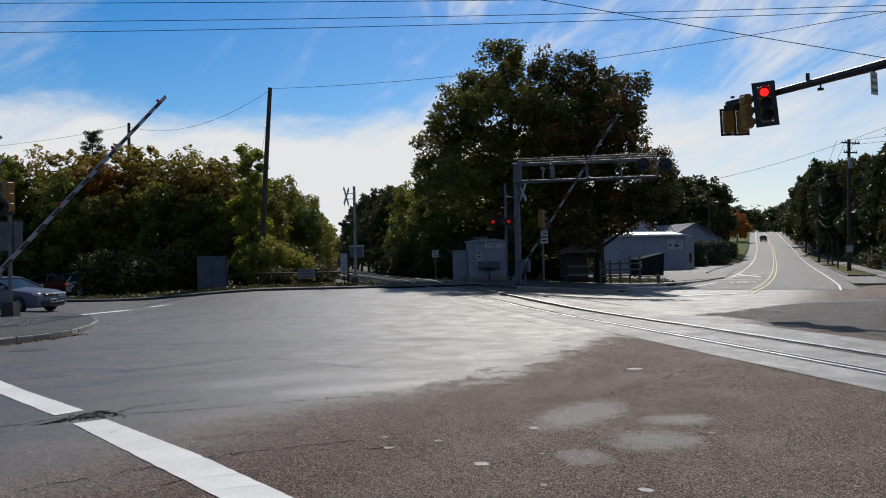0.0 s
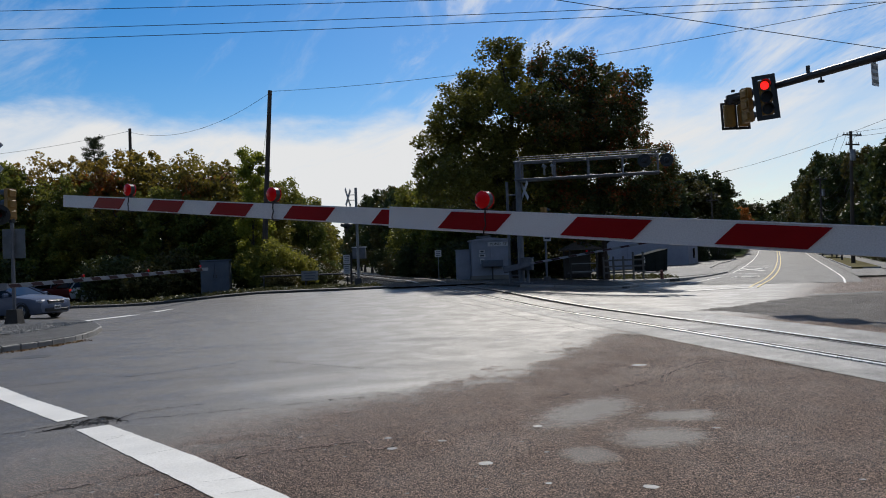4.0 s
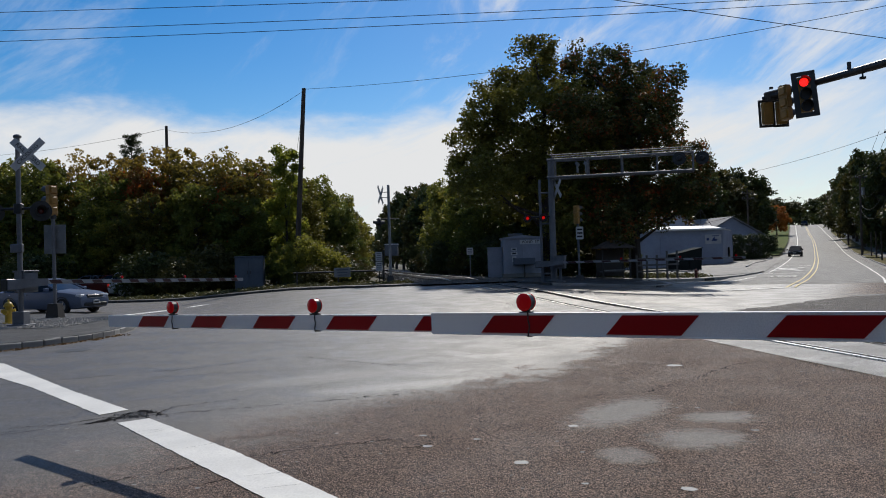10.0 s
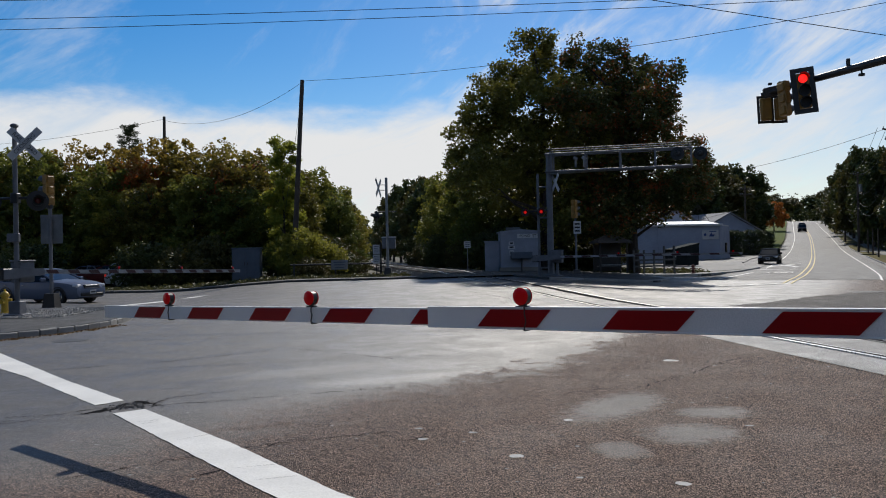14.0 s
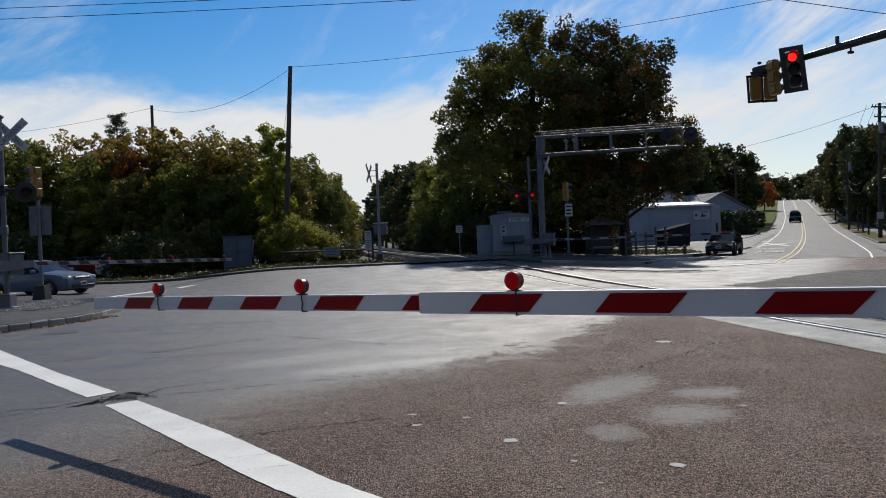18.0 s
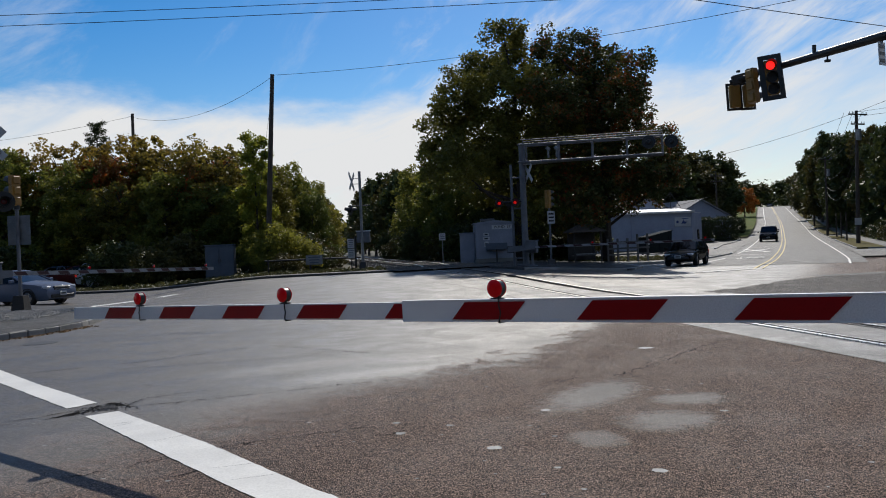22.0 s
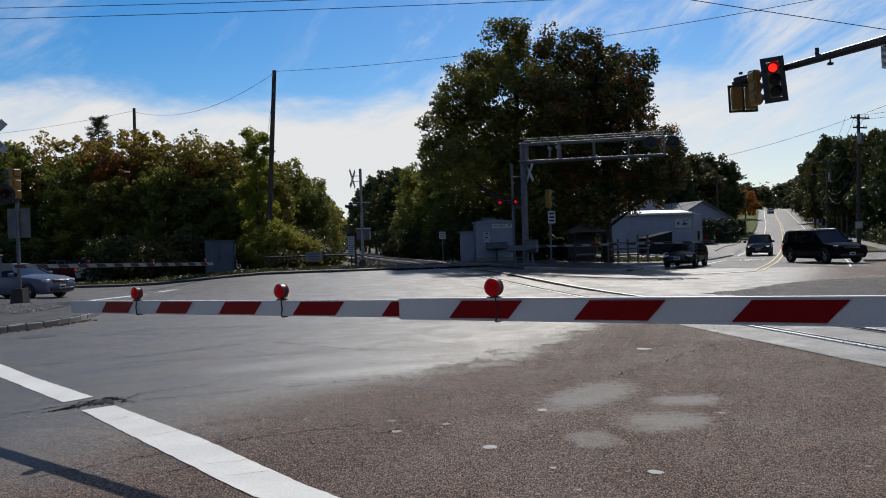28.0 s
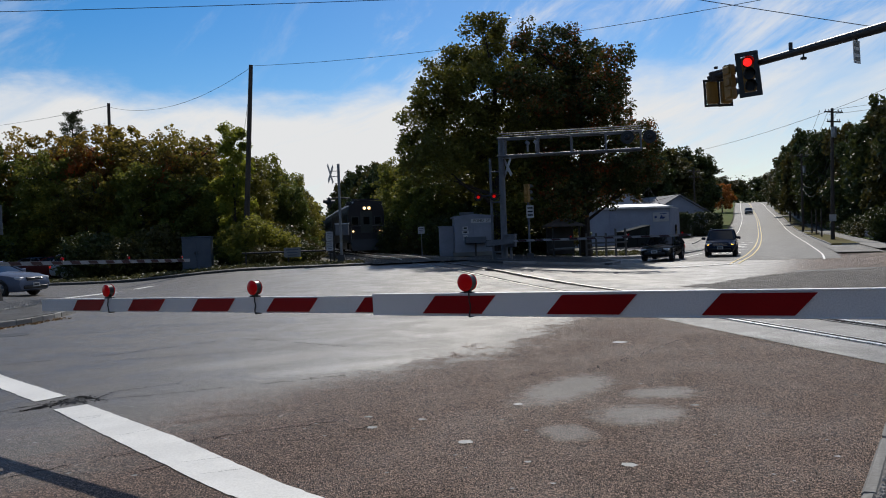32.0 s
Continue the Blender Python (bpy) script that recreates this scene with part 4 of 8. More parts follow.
# ---- trees ----
def leaf_mesh(name, centres, per, spread, size, material, rng, flat=0.75, squash=0.8, tri=False):
    """Many small leaves in loose clumps round the centres, one folded quad each."""
    k = len(centres) * per
    c = np.repeat(np.asarray(centres, float), per, axis=0)
    off = rng.normal(0, 1, (k, 3))
    off *= (rng.uniform(0.05, 1.0, (k, 1)) ** 0.4) / np.linalg.norm(off, axis=1)[:, None] * (1.55 * spread) * np.repeat(rng.uniform(0.6, 1.3, (len(centres), 1)), per, axis=0)
    off[:, 2] *= squash
    c = c + off
    u = rng.normal(0, 1, (k, 3))
    u /= np.linalg.norm(u, axis=1)[:, None]
    u[:, 2] *= 0.6
    w = np.cross(u, rng.normal(0, 1, (k, 3)))
    w /= np.linalg.norm(w, axis=1)[:, None] + 1e-9
    s = size * rng.uniform(0.6, 1.35, (k, 1))
    a, b = u * s, w * s * flat * 0.5
    drop = np.zeros((k, 3))
    drop[:, 2] = -0.12 * s[:, 0]
    corners = [c - a * 0.5 + drop, c + b, c + a * 0.5 + drop, c - b]
    if tri:
        corners = [c - a * 0.55 + drop, c + b * 1.3, c + a * 0.55 - b * 0.8]
    m = len(corners)
    v = np.stack(corners, 1).reshape(-1, 3)
    me = bpy.data.meshes.new(name)
    me.vertices.add(len(v))
    me.vertices.foreach_set("co", v.astype(np.float32).ravel())
    me.loops.add(len(v))
    me.loops.foreach_set("vertex_index", np.arange(len(v), dtype=np.int32))
    me.polygons.add(k)
    me.polygons.foreach_set("loop_start", np.arange(0, len(v), m, dtype=np.int32))
    me.update(calc_edges=True)
    me.validate()
    me.materials.append(material)
    return me


def lobes_of(rng, height, radius, base, count, top=1.0):
    """Rounded masses of the crown: wide in the middle, smaller towards the top, ragged at the rim."""
    out = []
    for i in range(count):
        f = (i + 0.5) / count
        z = base + (height - base) * (0.12 + 0.80 * f ** 0.9)
        reach = radius * (1.0 - 0.72 * max(0, f - 0.35) ** 1.3 * top) * rng.uniform(0.35, 0.85)
        t = i * 2.399 + rng.uniform(-0.4, 0.4)
        r = radius * rng.uniform(0.26, 0.42) * (1 - 0.35 * f)
        out.append((reach * math.cos(t), reach * math.sin(t), z, r))
    return out


def tree(name, label, category, seed, height, radius, base, leaves, size, material, lobes=16, trunk=0.3, top=1.0, group="", clump=24, lean=0.0, masses=None, tuft=0.36, tri=False):
    """A tree at the origin: tapered trunk with limbs, and a crown of leaves in clumps."""
    rng = np.random.default_rng(seed)
    t = thing(name, Matrix(), label, category, group)
    mass = [(x, rng.normal(0, 0.55) * radius * 0.5, z, r) for x, z, r in masses] if masses else lobes_of(rng, height, radius, base, lobes, top)
    bm = bmesh.new()
    pts = [Vector((lean * f * f + rng.normal(0, 0.06) * f * radius * 0.3, rng.normal(0, 0.06) * f * radius * 0.3, f * height * 0.82)) for f in (0, 0.15, 0.35, 0.6, 0.85, 1.0)]
    for i, (a, b) in enumerate(zip(pts, pts[1:])):
        rod(bm, a, b, trunk * (1.25 if i == 0 else 1) * (1 - i / 5.5), trunk * (1 - (i + 1) / 5.5), 8)
    for x, y, z, r in mass:
        f = min(0.95, max(0.22, (z - 0.35 * radius) / (height * 0.82)))
        i = min(4, int(f * 5))
        root = pts[i].lerp(pts[i + 1], f * 5 - i) if i < 5 else pts[-1]
        mid = root.lerp(Vector((x, y, z)), 0.5) + Vector((0, 0, -0.06 * radius))
        rod(bm, root, mid, trunk * 0.30, trunk * 0.2, 5)
        rod(bm, mid, (x, y, z), trunk * 0.2, trunk * 0.06, 5)
    part("trunk", bm, M_BARK, t)
    centres = []
    need = leaves // clump
    vol = np.array([m[3] ** 2 for m in mass])
    for m, share in zip(mass, vol / vol.sum()):
        k = max(3, int(need * share))
        d = rng.normal(0, 1, (k, 3))
        d /= np.linalg.norm(d, axis=1)[:, None]
        rad = m[3] * (rng.uniform(0.2, 1.0, (k, 1)) ** 0.42) * rng.uniform(0.8, 1.22, (k, 1))
        centres.append(np.array(m[:3]) + d * rad * np.array((1, 1, 0.85)))
    crown = new("crown", leaf_mesh("crown", np.concatenate(centres), clump, tuft, size, material, rng, tri=tri))
    crown.parent = t
    return t


def bush(name, label, seed, height, width, leaves, size, material, category="bush", group=""):
    rng = np.random.default_rng(seed)
    t = thing(name, Matrix(), label, category, group)
    bm = bmesh.new()
    for _ in range(14):
        a = rng.uniform(0, 6.28)
        f = rng.uniform(0.2, 0.8)
        rod(bm, (0.08 * math.cos(a), 0.08 * math.sin(a), -0.1), (width * 0.45 * f * math.cos(a), width * 0.45 * f * math.sin(a), height * rng.uniform(0.5, 0.92)), 0.035, 0.008, 5)
    part("stems", bm, M_BARK, t)
    k = leaves // 16
    d = rng.normal(0, 1, (k, 3))
    d /= np.linalg.norm(d, axis=1)[:, None]
    d *= rng.uniform(0.1, 1, (k, 1)) ** 0.4
    lump = 1 + 0.22 * np.sin(d[:, :1] * 7 + seed) * np.cos(d[:, 1:2] * 6 + d[:, 2:] * 5)
    c = d * lump * np.array((width / 2, width / 2, height / 2)) + np.array((0, 0, height * 0.5))
    c[:, 2] = np.maximum(c[:, 2], 0.05)
    crown = new("crown", leaf_mesh("crown", c, 16, 0.10 + width * 0.02, size, material, rng))
    crown.parent = t
    return t


def conifer(name, label, seed, height, radius, leaves, material):
    rng = np.random.default_rng(seed)
    t = thing(name, Matrix(), label, "pine tree")
    bm = bmesh.new()
    rod(bm, (0, 0, -0.2), (0, 0, height), 0.2, 0.03, 8)
    centres = []
    for i in range(90):
        z = height * (0.25 + 0.74 * i / 89)
        reach = radius * (1.03 - z / height) ** 0.42 * rng.uniform(0.35, 1.15)
        a = i * 2.4
        tip = Vector((reach * math.cos(a), reach * math.sin(a), z + reach * rng.uniform(-0.1, 0.35)))
        rod(bm, (0, 0, z), tip, 0.035, 0.01, 4)
        for f in np.linspace(0.35, 1.0, 8):
            centres.append((tip.x * f, tip.y * f, z + (tip.z - z) * f))
    part("trunk", bm, M_BARK, t)
    crown = new("crown", leaf_mesh("crown", centres, max(4, leaves // len(centres)), 0.20, 0.22, material, rng, flat=0.18))
    crown.parent = t
    return t


def hedge(x, y, wx, wy, height):
    """A clipped evergreen block: stems inside, leaves in its faces."""
    rng = np.random.default_rng(int(x * 10))
    t = thing("hedge", pose(x, y, gz(x, y) - 0.05), "dense clipped dark-green hedge block beside the lawn", "hedge", "clipped hedges")
    bm = bmesh.new()
    for _ in range(10):
        px, py = rng.uniform(-wx * 0.3, wx * 0.3), rng.uniform(-wy * 0.3, wy * 0.3)
        rod(bm, (px, py, 0), (px * 1.3, py * 1.3, height * 0.8), 0.05, 0.02, 5)
    part("stems", bm, M_BARK, t)
    c = rng.uniform(-1, 1, (420, 3))
    c /= np.maximum((np.abs(c) ** 6).sum(1)[:, None] ** (1 / 6), 0.7)
    c = c * np.array((wx / 2, wy / 2, height / 2)) * rng.uniform(0.82, 1.0, (420, 1)) + np.array((0, 0, height / 2))
    crown = new("crown", leaf_mesh("crown", c, 22, 0.22, 0.15, L_DARK, rng))
    crown.parent = t
    return t


def put(t, x, y, s=1.0, turn=0.0, sz=None, sink=0.12, label=""):
    t.matrix_basis = Matrix.LocRotScale((x, y, gz(x, y) - sink), Euler((0, 0, radians(turn))), (s, s, sz or s))
    return t


def again(t, x, y, s=1.0, turn=0.0, sz=None, sink=0.12):
    base = t.matrix_basis.copy()
    t.matrix_basis = Matrix()
    o = copy_thing(t, Matrix.LocRotScale((x, y, gz(x, y) - sink), Euler((0, 0, radians(turn))), (s, s, sz or s)))
    t.matrix_basis = base
    return o


def plant():
    rnd = random.Random(21)
    # the great oaks behind the signal gantry
    first_oak = ((-0.6, 15.6, 1.58), (-2.3, 13.8, 1.84), (0.2, 14.0, 1.84), (-4.0, 11.6, 2.02), (-1.2, 11.7, 2.46), (1.3, 12.1, 1.76), (-5.2, 9.3, 1.84), (-2.5, 9.0, 2.55), (0.0, 8.9, 2.55), (-4.3, 6.6, 2.02), (-1.5, 5.9, 2.55), (-5.8, 7.2, 1.23), (1.2, 6.1, 2.46), (1.4, 3.4, 2.0), (2.6, 9.5, 2.0), (3.0, 7.2, 2.0), (2.6, 11.2, 1.6), (-1.5, 7.5, 2.2))
    second_oak = ((-3.3, 14.7, 1.64), (-1.2, 15.0, 1.73), (-2.1, 13.0, 2.09), (0.1, 13.2, 1.82), (1.3, 14.3, 1.45), (2.0, 13.0, 1.2), (1.3, 11.9, 1.4), (0.6, 11.0, 2.09), (2.3, 10.5, 1.2), (-1.6, 10.0, 2.55), (1.6, 8.8, 2.0), (3.3, 8.9, 1.3), (-3.7, 10.8, 1.91), (-0.4, 6.9, 2.46), (2.8, 7.0, 1.73), (4.9, 8.9, 1.0), (5.1, 7.8, 0.9), (-0.6, 12.0, 2.0), (-2.6, 8.4, 2.3), (0.4, 9.6, 1.9), (-2.9, 6.3, 2.55), (4.2, 7.2, 1.1), (4.7, 6.0, 1.1), (0.6, 5.2, 2.2), (2.9, 5.4, 1.7), (-2.1, 3.7, 2.28))
    put(tree("oak_tree", "great dark-green oak with a broad ragged crown", "tree", 11, 16.5, 6.6, 2.2, 80000, 0.22, L_OAK, clump=80, tuft=0.40, trunk=0.45, group="oaks by the crossing", masses=first_oak), 4.5, 52.7, 0.957)
    put(tree("oak_tree", "tall oak turning rust-red among its green leaves", "tree", 12, 15.5, 6.4, 2.0, 74000, 0.22, L_OAKRUST, clump=80, tuft=0.42, trunk=0.42, group="oaks by the crossing", masses=second_oak), 10.2, 53.0, 0.94, 0, 0.975)
    near = "woodland trees"
    a = tree("maple_tree", "maple with olive and brown autumn leaves", "tree", 14, 11.0, 4.4, 0.8, 17000, 0.26, L_BROWN, 46, 0.24, group=near, clump=30, tuft=0.30)
    b = tree("maple_tree", "leafy green tree at the wood's edge", "tree", 15, 10.5, 4.1, 0.6, 17000, 0.26, L_GREEN, 46, 0.22, group=near, clump=30, tuft=0.30)
    c = tree("ash_tree", "slender yellowing tree at the wood's edge", "tree", 16, 9.0, 2.8, 0.5, 18000, 0.19, L_YELLOW, 22, 0.16, group=near, clump=60, tuft=0.34)
    d = tree("young_oak_tree", "thin young tree with dark leaves", "tree", 17, 7.5, 2.8, 0.3, 18000, 0.19, L_OAK, 22, 0.15, group=near, clump=60, tuft=0.34)
    e = tree("maple_tree", "small maple flushed with red", "tree", 18, 10.0, 3.4, 0.8, 15000, 0.26, L_RUST, 28, 0.2, group=near, clump=30, tuft=0.30)
    far = "trees along the tracks and the hill"
    A = tree("maple_tree", "tall maple with olive autumn leaves", "tree", 54, 11.0, 4.4, 0.8, 13500, 0.46, L_FAROLIVE, 26, 0.24, group=far, clump=26, tuft=0.42, tri=True)
    B = tree("maple_tree", "tall leafy green roadside tree", "tree", 55, 11.0, 4.3, 0.8, 13500, 0.46, L_FARGREEN, 26, 0.24, group=far, clump=26, tuft=0.42, tri=True)
    D = tree("oak_tree", "dark-leaved oak with a full crown", "tree", 57, 11.0, 4.4, 0.8, 13500, 0.46, L_FARGREEN, 26, 0.24, group=far, clump=26, tuft=0.42, tri=True)
    first = {}

    def place(t, x, y, s=1.0, sz=None):
        if t.name not in first:
            first[t.name] = True
            put(t, x, y, s, rnd.uniform(0, 360), sz)
        else:
            again(t, x, y, s, rnd.uniform(0, 360), sz)
    # the wood on the side-street side
    for t, x, y, s, sz in ((b, -45, 66, 1.05, 1.0), (a, -39.5, 66, 1.0, 1.02), (b, -34.0, 59.5, 0.9, 1.0), (a, -38.6, 60.5, 0.9, 0.98), (b, -36, 62, 1.0, 1.06), (a, -31.5, 64, 1.0, 1.08), (e, -29.5, 66, 1.0, 1.08), (b, -28.3, 59, 0.9, 0.88), (a, -24.8, 62, 1.1, 1.07), (a, -21.0, 60, 1.05, 1.0), (e, -19.0, 64, 1.0, 1.0),
                           (c, -26.5, 57.0, 0.9, 0.8), (a, -23.5, 56, 0.7, 0.68), (b, -20.2, 55.5, 0.75, 0.75), (a, -17.2, 58, 0.9, 0.90), (e, -25.6, 59.6, 0.75, 0.98), (e, -18.2, 56.6, 0.5, 0.86), (d, -15.6, 61, 0.9, 1.1), (d, -16.9, 55, 1.0, 0.9), (B, -50, 70, 1.1, 1.0), (A, -56, 68, 1.0, 0.95), (B, -62, 66, 1.2, 1.0),
                           (d, -11.6, 65, 0.75, 0.85), (d, -12.4, 73, 0.8, 0.88), (c, -13.2, 82, 0.8, 0.72), (D, -15.4, 94, 0.55, 0.6), (D, -17.0, 104, 0.55, 0.62), (B, -19.2, 116, 0.6, 0.66), (d, -13.6, 58, 1.0, 1.10), (b, -14.0, 66, 0.75, 0.85), (d, -14.4, 73, 1.1, 1.12), (c, -14.4, 80, 0.95, 0.95), (D, -16.6, 90, 0.85, 0.80), (A, -18.6, 101, 0.75, 0.76), (B, -20.6, 112, 0.7, 0.72), (D, -26, 124, 0.75, 0.7), (A, -29.0, 136, 0.8, 0.7), (B, -32.5, 150, 0.8, 0.7), (D, -37, 167, 0.85, 0.7),
                           (B, -42, 187, 0.9, 0.75), (A, -48, 212, 0.9, 0.75), (B, -58, 240, 1.0, 0.8), (A, -62, 270, 1.0, 0.8), (B, -45, 290, 1.1, 0.9), (A, -70, 300, 1.1, 0.9)):
        place(t, x, y, s, sz)
    # along the other side of the tracks
    for t, x, y, s, sz in ((d, 0.3, 61, 1.0, 0.95), (b, -0.6, 66, 0.78, 0.80), (c, -1.6, 72, 1.0, 1.0), (b, -2.8, 79, 0.85, 0.92), (c, -3.9, 86, 1.0, 1.1), (B, -5.0, 95, 0.9, 0.98), (A, -7.2, 106, 0.9, 1.08), (D, -9.0, 117, 0.9, 1.15), (B, -11.6, 129, 0.9, 1.2), (A, -14.0, 142, 0.95, 1.2), (D, -17.0, 158, 1.0, 1.2),
                           (B, -20.5, 178, 1.0, 1.1), (A, -23, 205, 1.1, 1.0), (B, -28, 235, 1.1, 1.0), (D, -26.8, 212, 0.8, 0.85), (A, -30.2, 228, 0.85, 0.85), (B, -34, 245, 0.9, 0.9), (D, -38.5, 264, 1.0, 0.9), (A, -44.5, 290, 1.1, 1.0), (a, 3.0, 68, 0.9, 0.9), (b, 6.8, 64, 0.85, 0.8), (d, 5.6, 59, 1.0, 0.85), (D, 8.4, 62, 0.75, 0.72), (d, 9.2, 59.5, 0.95, 0.85), (D, 5.0, 63, 0.8, 0.8)):
        place(t, x, y, s, sz)
    # the hill: behind the white building and up both sides of the road
    for t, x, y, s, sz in ((B, 33, 126, 1.5, 1.32), (A, 39, 132, 1.5, 1.28), (B, 27, 122, 1.4, 1.2), (D, 44, 138, 1.4, 1.3), (B, 50, 150, 1.25, 1.2), (B, 20, 120, 1.3, 1.1), (A, 48, 172, 1.2, 1.15), (D, 57, 186, 1.2, 1.0), (B, 56, 200, 1.3, 0.9), (D, 70, 228, 1.3, 0.9), (A, 84, 250, 1.4, 1.0), (B, 95, 285, 1.5, 1.1), (A, 112, 330, 1.7, 1.2), (B, 124, 346, 1.8, 1.15), (A, 136, 352, 1.6, 1.0), (D, 147, 352, 1.7, 1.1), (D, 104, 310, 1.7, 1.2), (B, 156, 345, 1.9, 1.4)):
        place(t, x, y, s, sz)
    for i, (y, off, s, sz) in enumerate(((66, 16, 1.0, 1.25), (72, 14.5, 1.0, 1.45), (79, 15.5, 1.1, 1.5), (86, 14, 1.0, 1.35), (94, 14.5, 1.1, 1.45), (103, 13, 1.05, 1.35), (112, 13, 1.1, 1.4), (121, 9.5, 1.05, 1.35), (131, 8.8, 1.1, 1.5), (141, 7.6, 1.0, 1.45), (152, 8.0, 1.1, 1.45), (164, 7.8, 1.1, 1.4), (177, 8, 1.2, 1.35),
                                         (191, 10, 1.25, 1.25), (206, 10, 1.3, 1.2), (222, 10, 1.3, 1.15), (240, 10.5, 1.3, 1.15), (260, 10.5, 1.4, 1.1), (282, 11, 1.5, 1.1), (306, 12, 1.6, 1.2), (75, 20, 1.3, 1.6), (92, 20, 1.3, 1.6), (110, 19, 1.3, 1.6), (130, 19, 1.4, 1.6), (155, 19, 1.5, 1.6), (185, 19, 1.5, 1.5), (220, 19, 1.6, 1.4))):
        x, yy = road_at(y, off)
        place((A, D, B)[i % 3], x, yy, s, sz)
    put(tree("maple_tree", "small maple in bright orange leaf", "tree", 19, 8.2, 4.2, 1.2, 12000, 0.34, L_ORANGE, 18, 0.2, clump=40), 75.0, 205, 0.86, 0, 0.98)
    put(conifer("pine_tree", "dark pine standing over the wood", 31, 14.6, 3.0, 24000, L_DARK), -32.6, 73, 1.0, 0)
    put(conifer("pine_tree", "tall ragged pine by the hill road", 32, 14.0, 3.2, 15000, L_DARK), 57.5, 104, 1.0, 0)
    # ivy-clad stem, and the bushes before the wood
    put(tree("ivy_clad_stem", "slender stem thickly clad in yellow-green ivy", "climbing plant", 20, 9.9, 1.2, 0.1, 17000, 0.17, L_IVY, 26, 0.12, top=0.75, clump=40, tuft=0.26), -12.75, 51.6, 1.0, 0)
    g = bush("bush", "sprawling bush with yellow-green leaves", 41, 3.3, 4.2, 9000, 0.17, L_YELLOW, group="bushes by the tracks")
    h = bush("bush", "dense dark-green bush beside the road", 42, 2.6, 3.6, 8000, 0.17, L_FARGREEN, group="bushes by the tracks")
    k = bush("bush", "brownish undergrowth at the wood's edge", 43, 2.2, 3.4, 6500, 0.16, L_FAROLIVE, group="bushes by the tracks")
    for t, x, y, s, sz in ((g, -11.0, 49.2, 0.85, 0.95), (g, -12.3, 52.0, 0.9, 1.0), (h, -10.4, 51.5, 0.9, 1), (g, -9.9, 50.2, 0.72, 0.72), (h, -9.5, 53, 0.75, 0.65), (k, -9.9, 46.6, 0.6, 0.6), (k, -17.0, 53.0, 1, 1.1), (k, -19.0, 49.4, 1, 1.1), (h, -21.6, 50.2, 1.1, 1.15), (k, -18.2, 52.2, 1.2, 1.4),
                           (h, -31, 53.5, 1.2, 1.2), (h, -41, 65, 2.2, 2.0), (h, -48, 67, 2.2, 2.0), (k, -34, 67, 2.2, 2.2), (h, -27.5, 66.5, 2.0, 2.0), (k, -22, 66, 2.0, 2.0), (h, -55, 68, 2.3, 2.0), (k, -36, 60, 1.5, 1.6), (h, -13.4, 54.0, 0.8, 0.9), (k, -34.5, 56, 1.4, 1.5), (h, -38.5, 58, 1.5, 1.6), (k, -43, 60, 1.5, 1.6), (k, -12.2, 60.5, 1.2, 1.4), (h, -13.2, 68, 1.2, 1.2), (k, -8.9, 56.6, 0.7, 0.6), (k, -10.2, 63, 0.8, 0.7),
                           (h, 0.9, 57.6, 1, 1.2), (k, -1.0, 60.6, 0.9, 1.1), (h, 5.8, 54.8, 1, 1.2), (k, 8.3, 54.4, 1, 1.1), (h, 3.8, 58.5, 1.2, 1.5), (h, -3.0, 66, 1, 1.2), (k, -4.9, 76, 1, 1.1), (h, -6.5, 86, 1.1, 1.3),
                           (k, 41.5, 74.5, 1, 0.9), (h, 44, 80, 1.1, 1), (k, 47, 87, 1.1, 0.9), (h, 51, 96, 1.32, 1.28), (h, 38.5, 66.5, 1.1, 1.2), (k, 58, 112, 1.43, 1.28), (h, 66, 132, 1.54, 1.41), (h, 55.5, 104, 1.32, 1.28)):
        if t.name not in first:
            first[t.name] = True
            put(t, x, y, s, rnd.uniform(0, 360), sz)
        else:
            again(t, x, y, s, rnd.uniform(0, 360), sz)
    # clipped hedges by the shop
    for x, y, wx, wy, hh in ((32.3, 102.6, 1.9, 2.6, 3.3), (36.2, 106.3, 3.1, 2.4, 3.3), (46.5, 131.5, 2.6, 3.0, 2.6), (39.2, 118.2, 1.4, 2.0, 1.5)):
        hedge(x, y, wx, wy, hh)
    # far woods closing the view, too distant to count
    rng = np.random.default_rng(5)
    cs = []
    for i in range(900):
        t = rng.uniform(-1.25, 1.25)
        r = rng.uniform(300, 420)
        x, y = r * math.sin(t), r * math.cos(t)
        if abs(x - along(TRACK, y)) < 14 or (abs(x - along(ROADC, y)) < 16 and y < 335):
            continue
        top = 9 + 3 * math.sin(x * 0.05) + 2 * math.sin(y * 0.11 + x * 0.13)
        for _ in range(3):
            cs.append((x + rng.normal(0, 3), y + rng.normal(0, 3), gz(x, y) + rng.uniform(0, top)))
    for i in range(700):
        x, y = rng.uniform(92, 205), rng.uniform(338, 400)
        cs.append((x, y, gz(x, y) + rng.uniform(-1, 9.5 + 2 * math.sin(x * 0.2))))
    for i in range(600):
        x, y = rng.uniform(96, 200), rng.uniform(336, 352)
        cs.append((x, y, gz(x, y) + rng.uniform(-0.5, 4.0)))
    tagged(new("woodland", leaf_mesh("woodland", cs, 9, 1.9, 1.3, L_FARGREEN, rng, tri=True)), "distant woods with mixed green crowns", "woodland", kind="stuff")
    # unseen woods added behind the viewer and beside the streets, blocking low sky
    cs = []
    for i in range(2600):
        t = rng.uniform(1.35, 2 * math.pi - 1.35)
        r = rng.uniform(38, 56)
        x, y = r * math.sin(t) * 1.25, r * math.cos(t) * 0.9 - 2
        top = 17 + 3.5 * math.sin(t * 23) + 2.5 * math.sin(t * 41 + 1)
        cs.append((x, y, rng.uniform(0, top)))
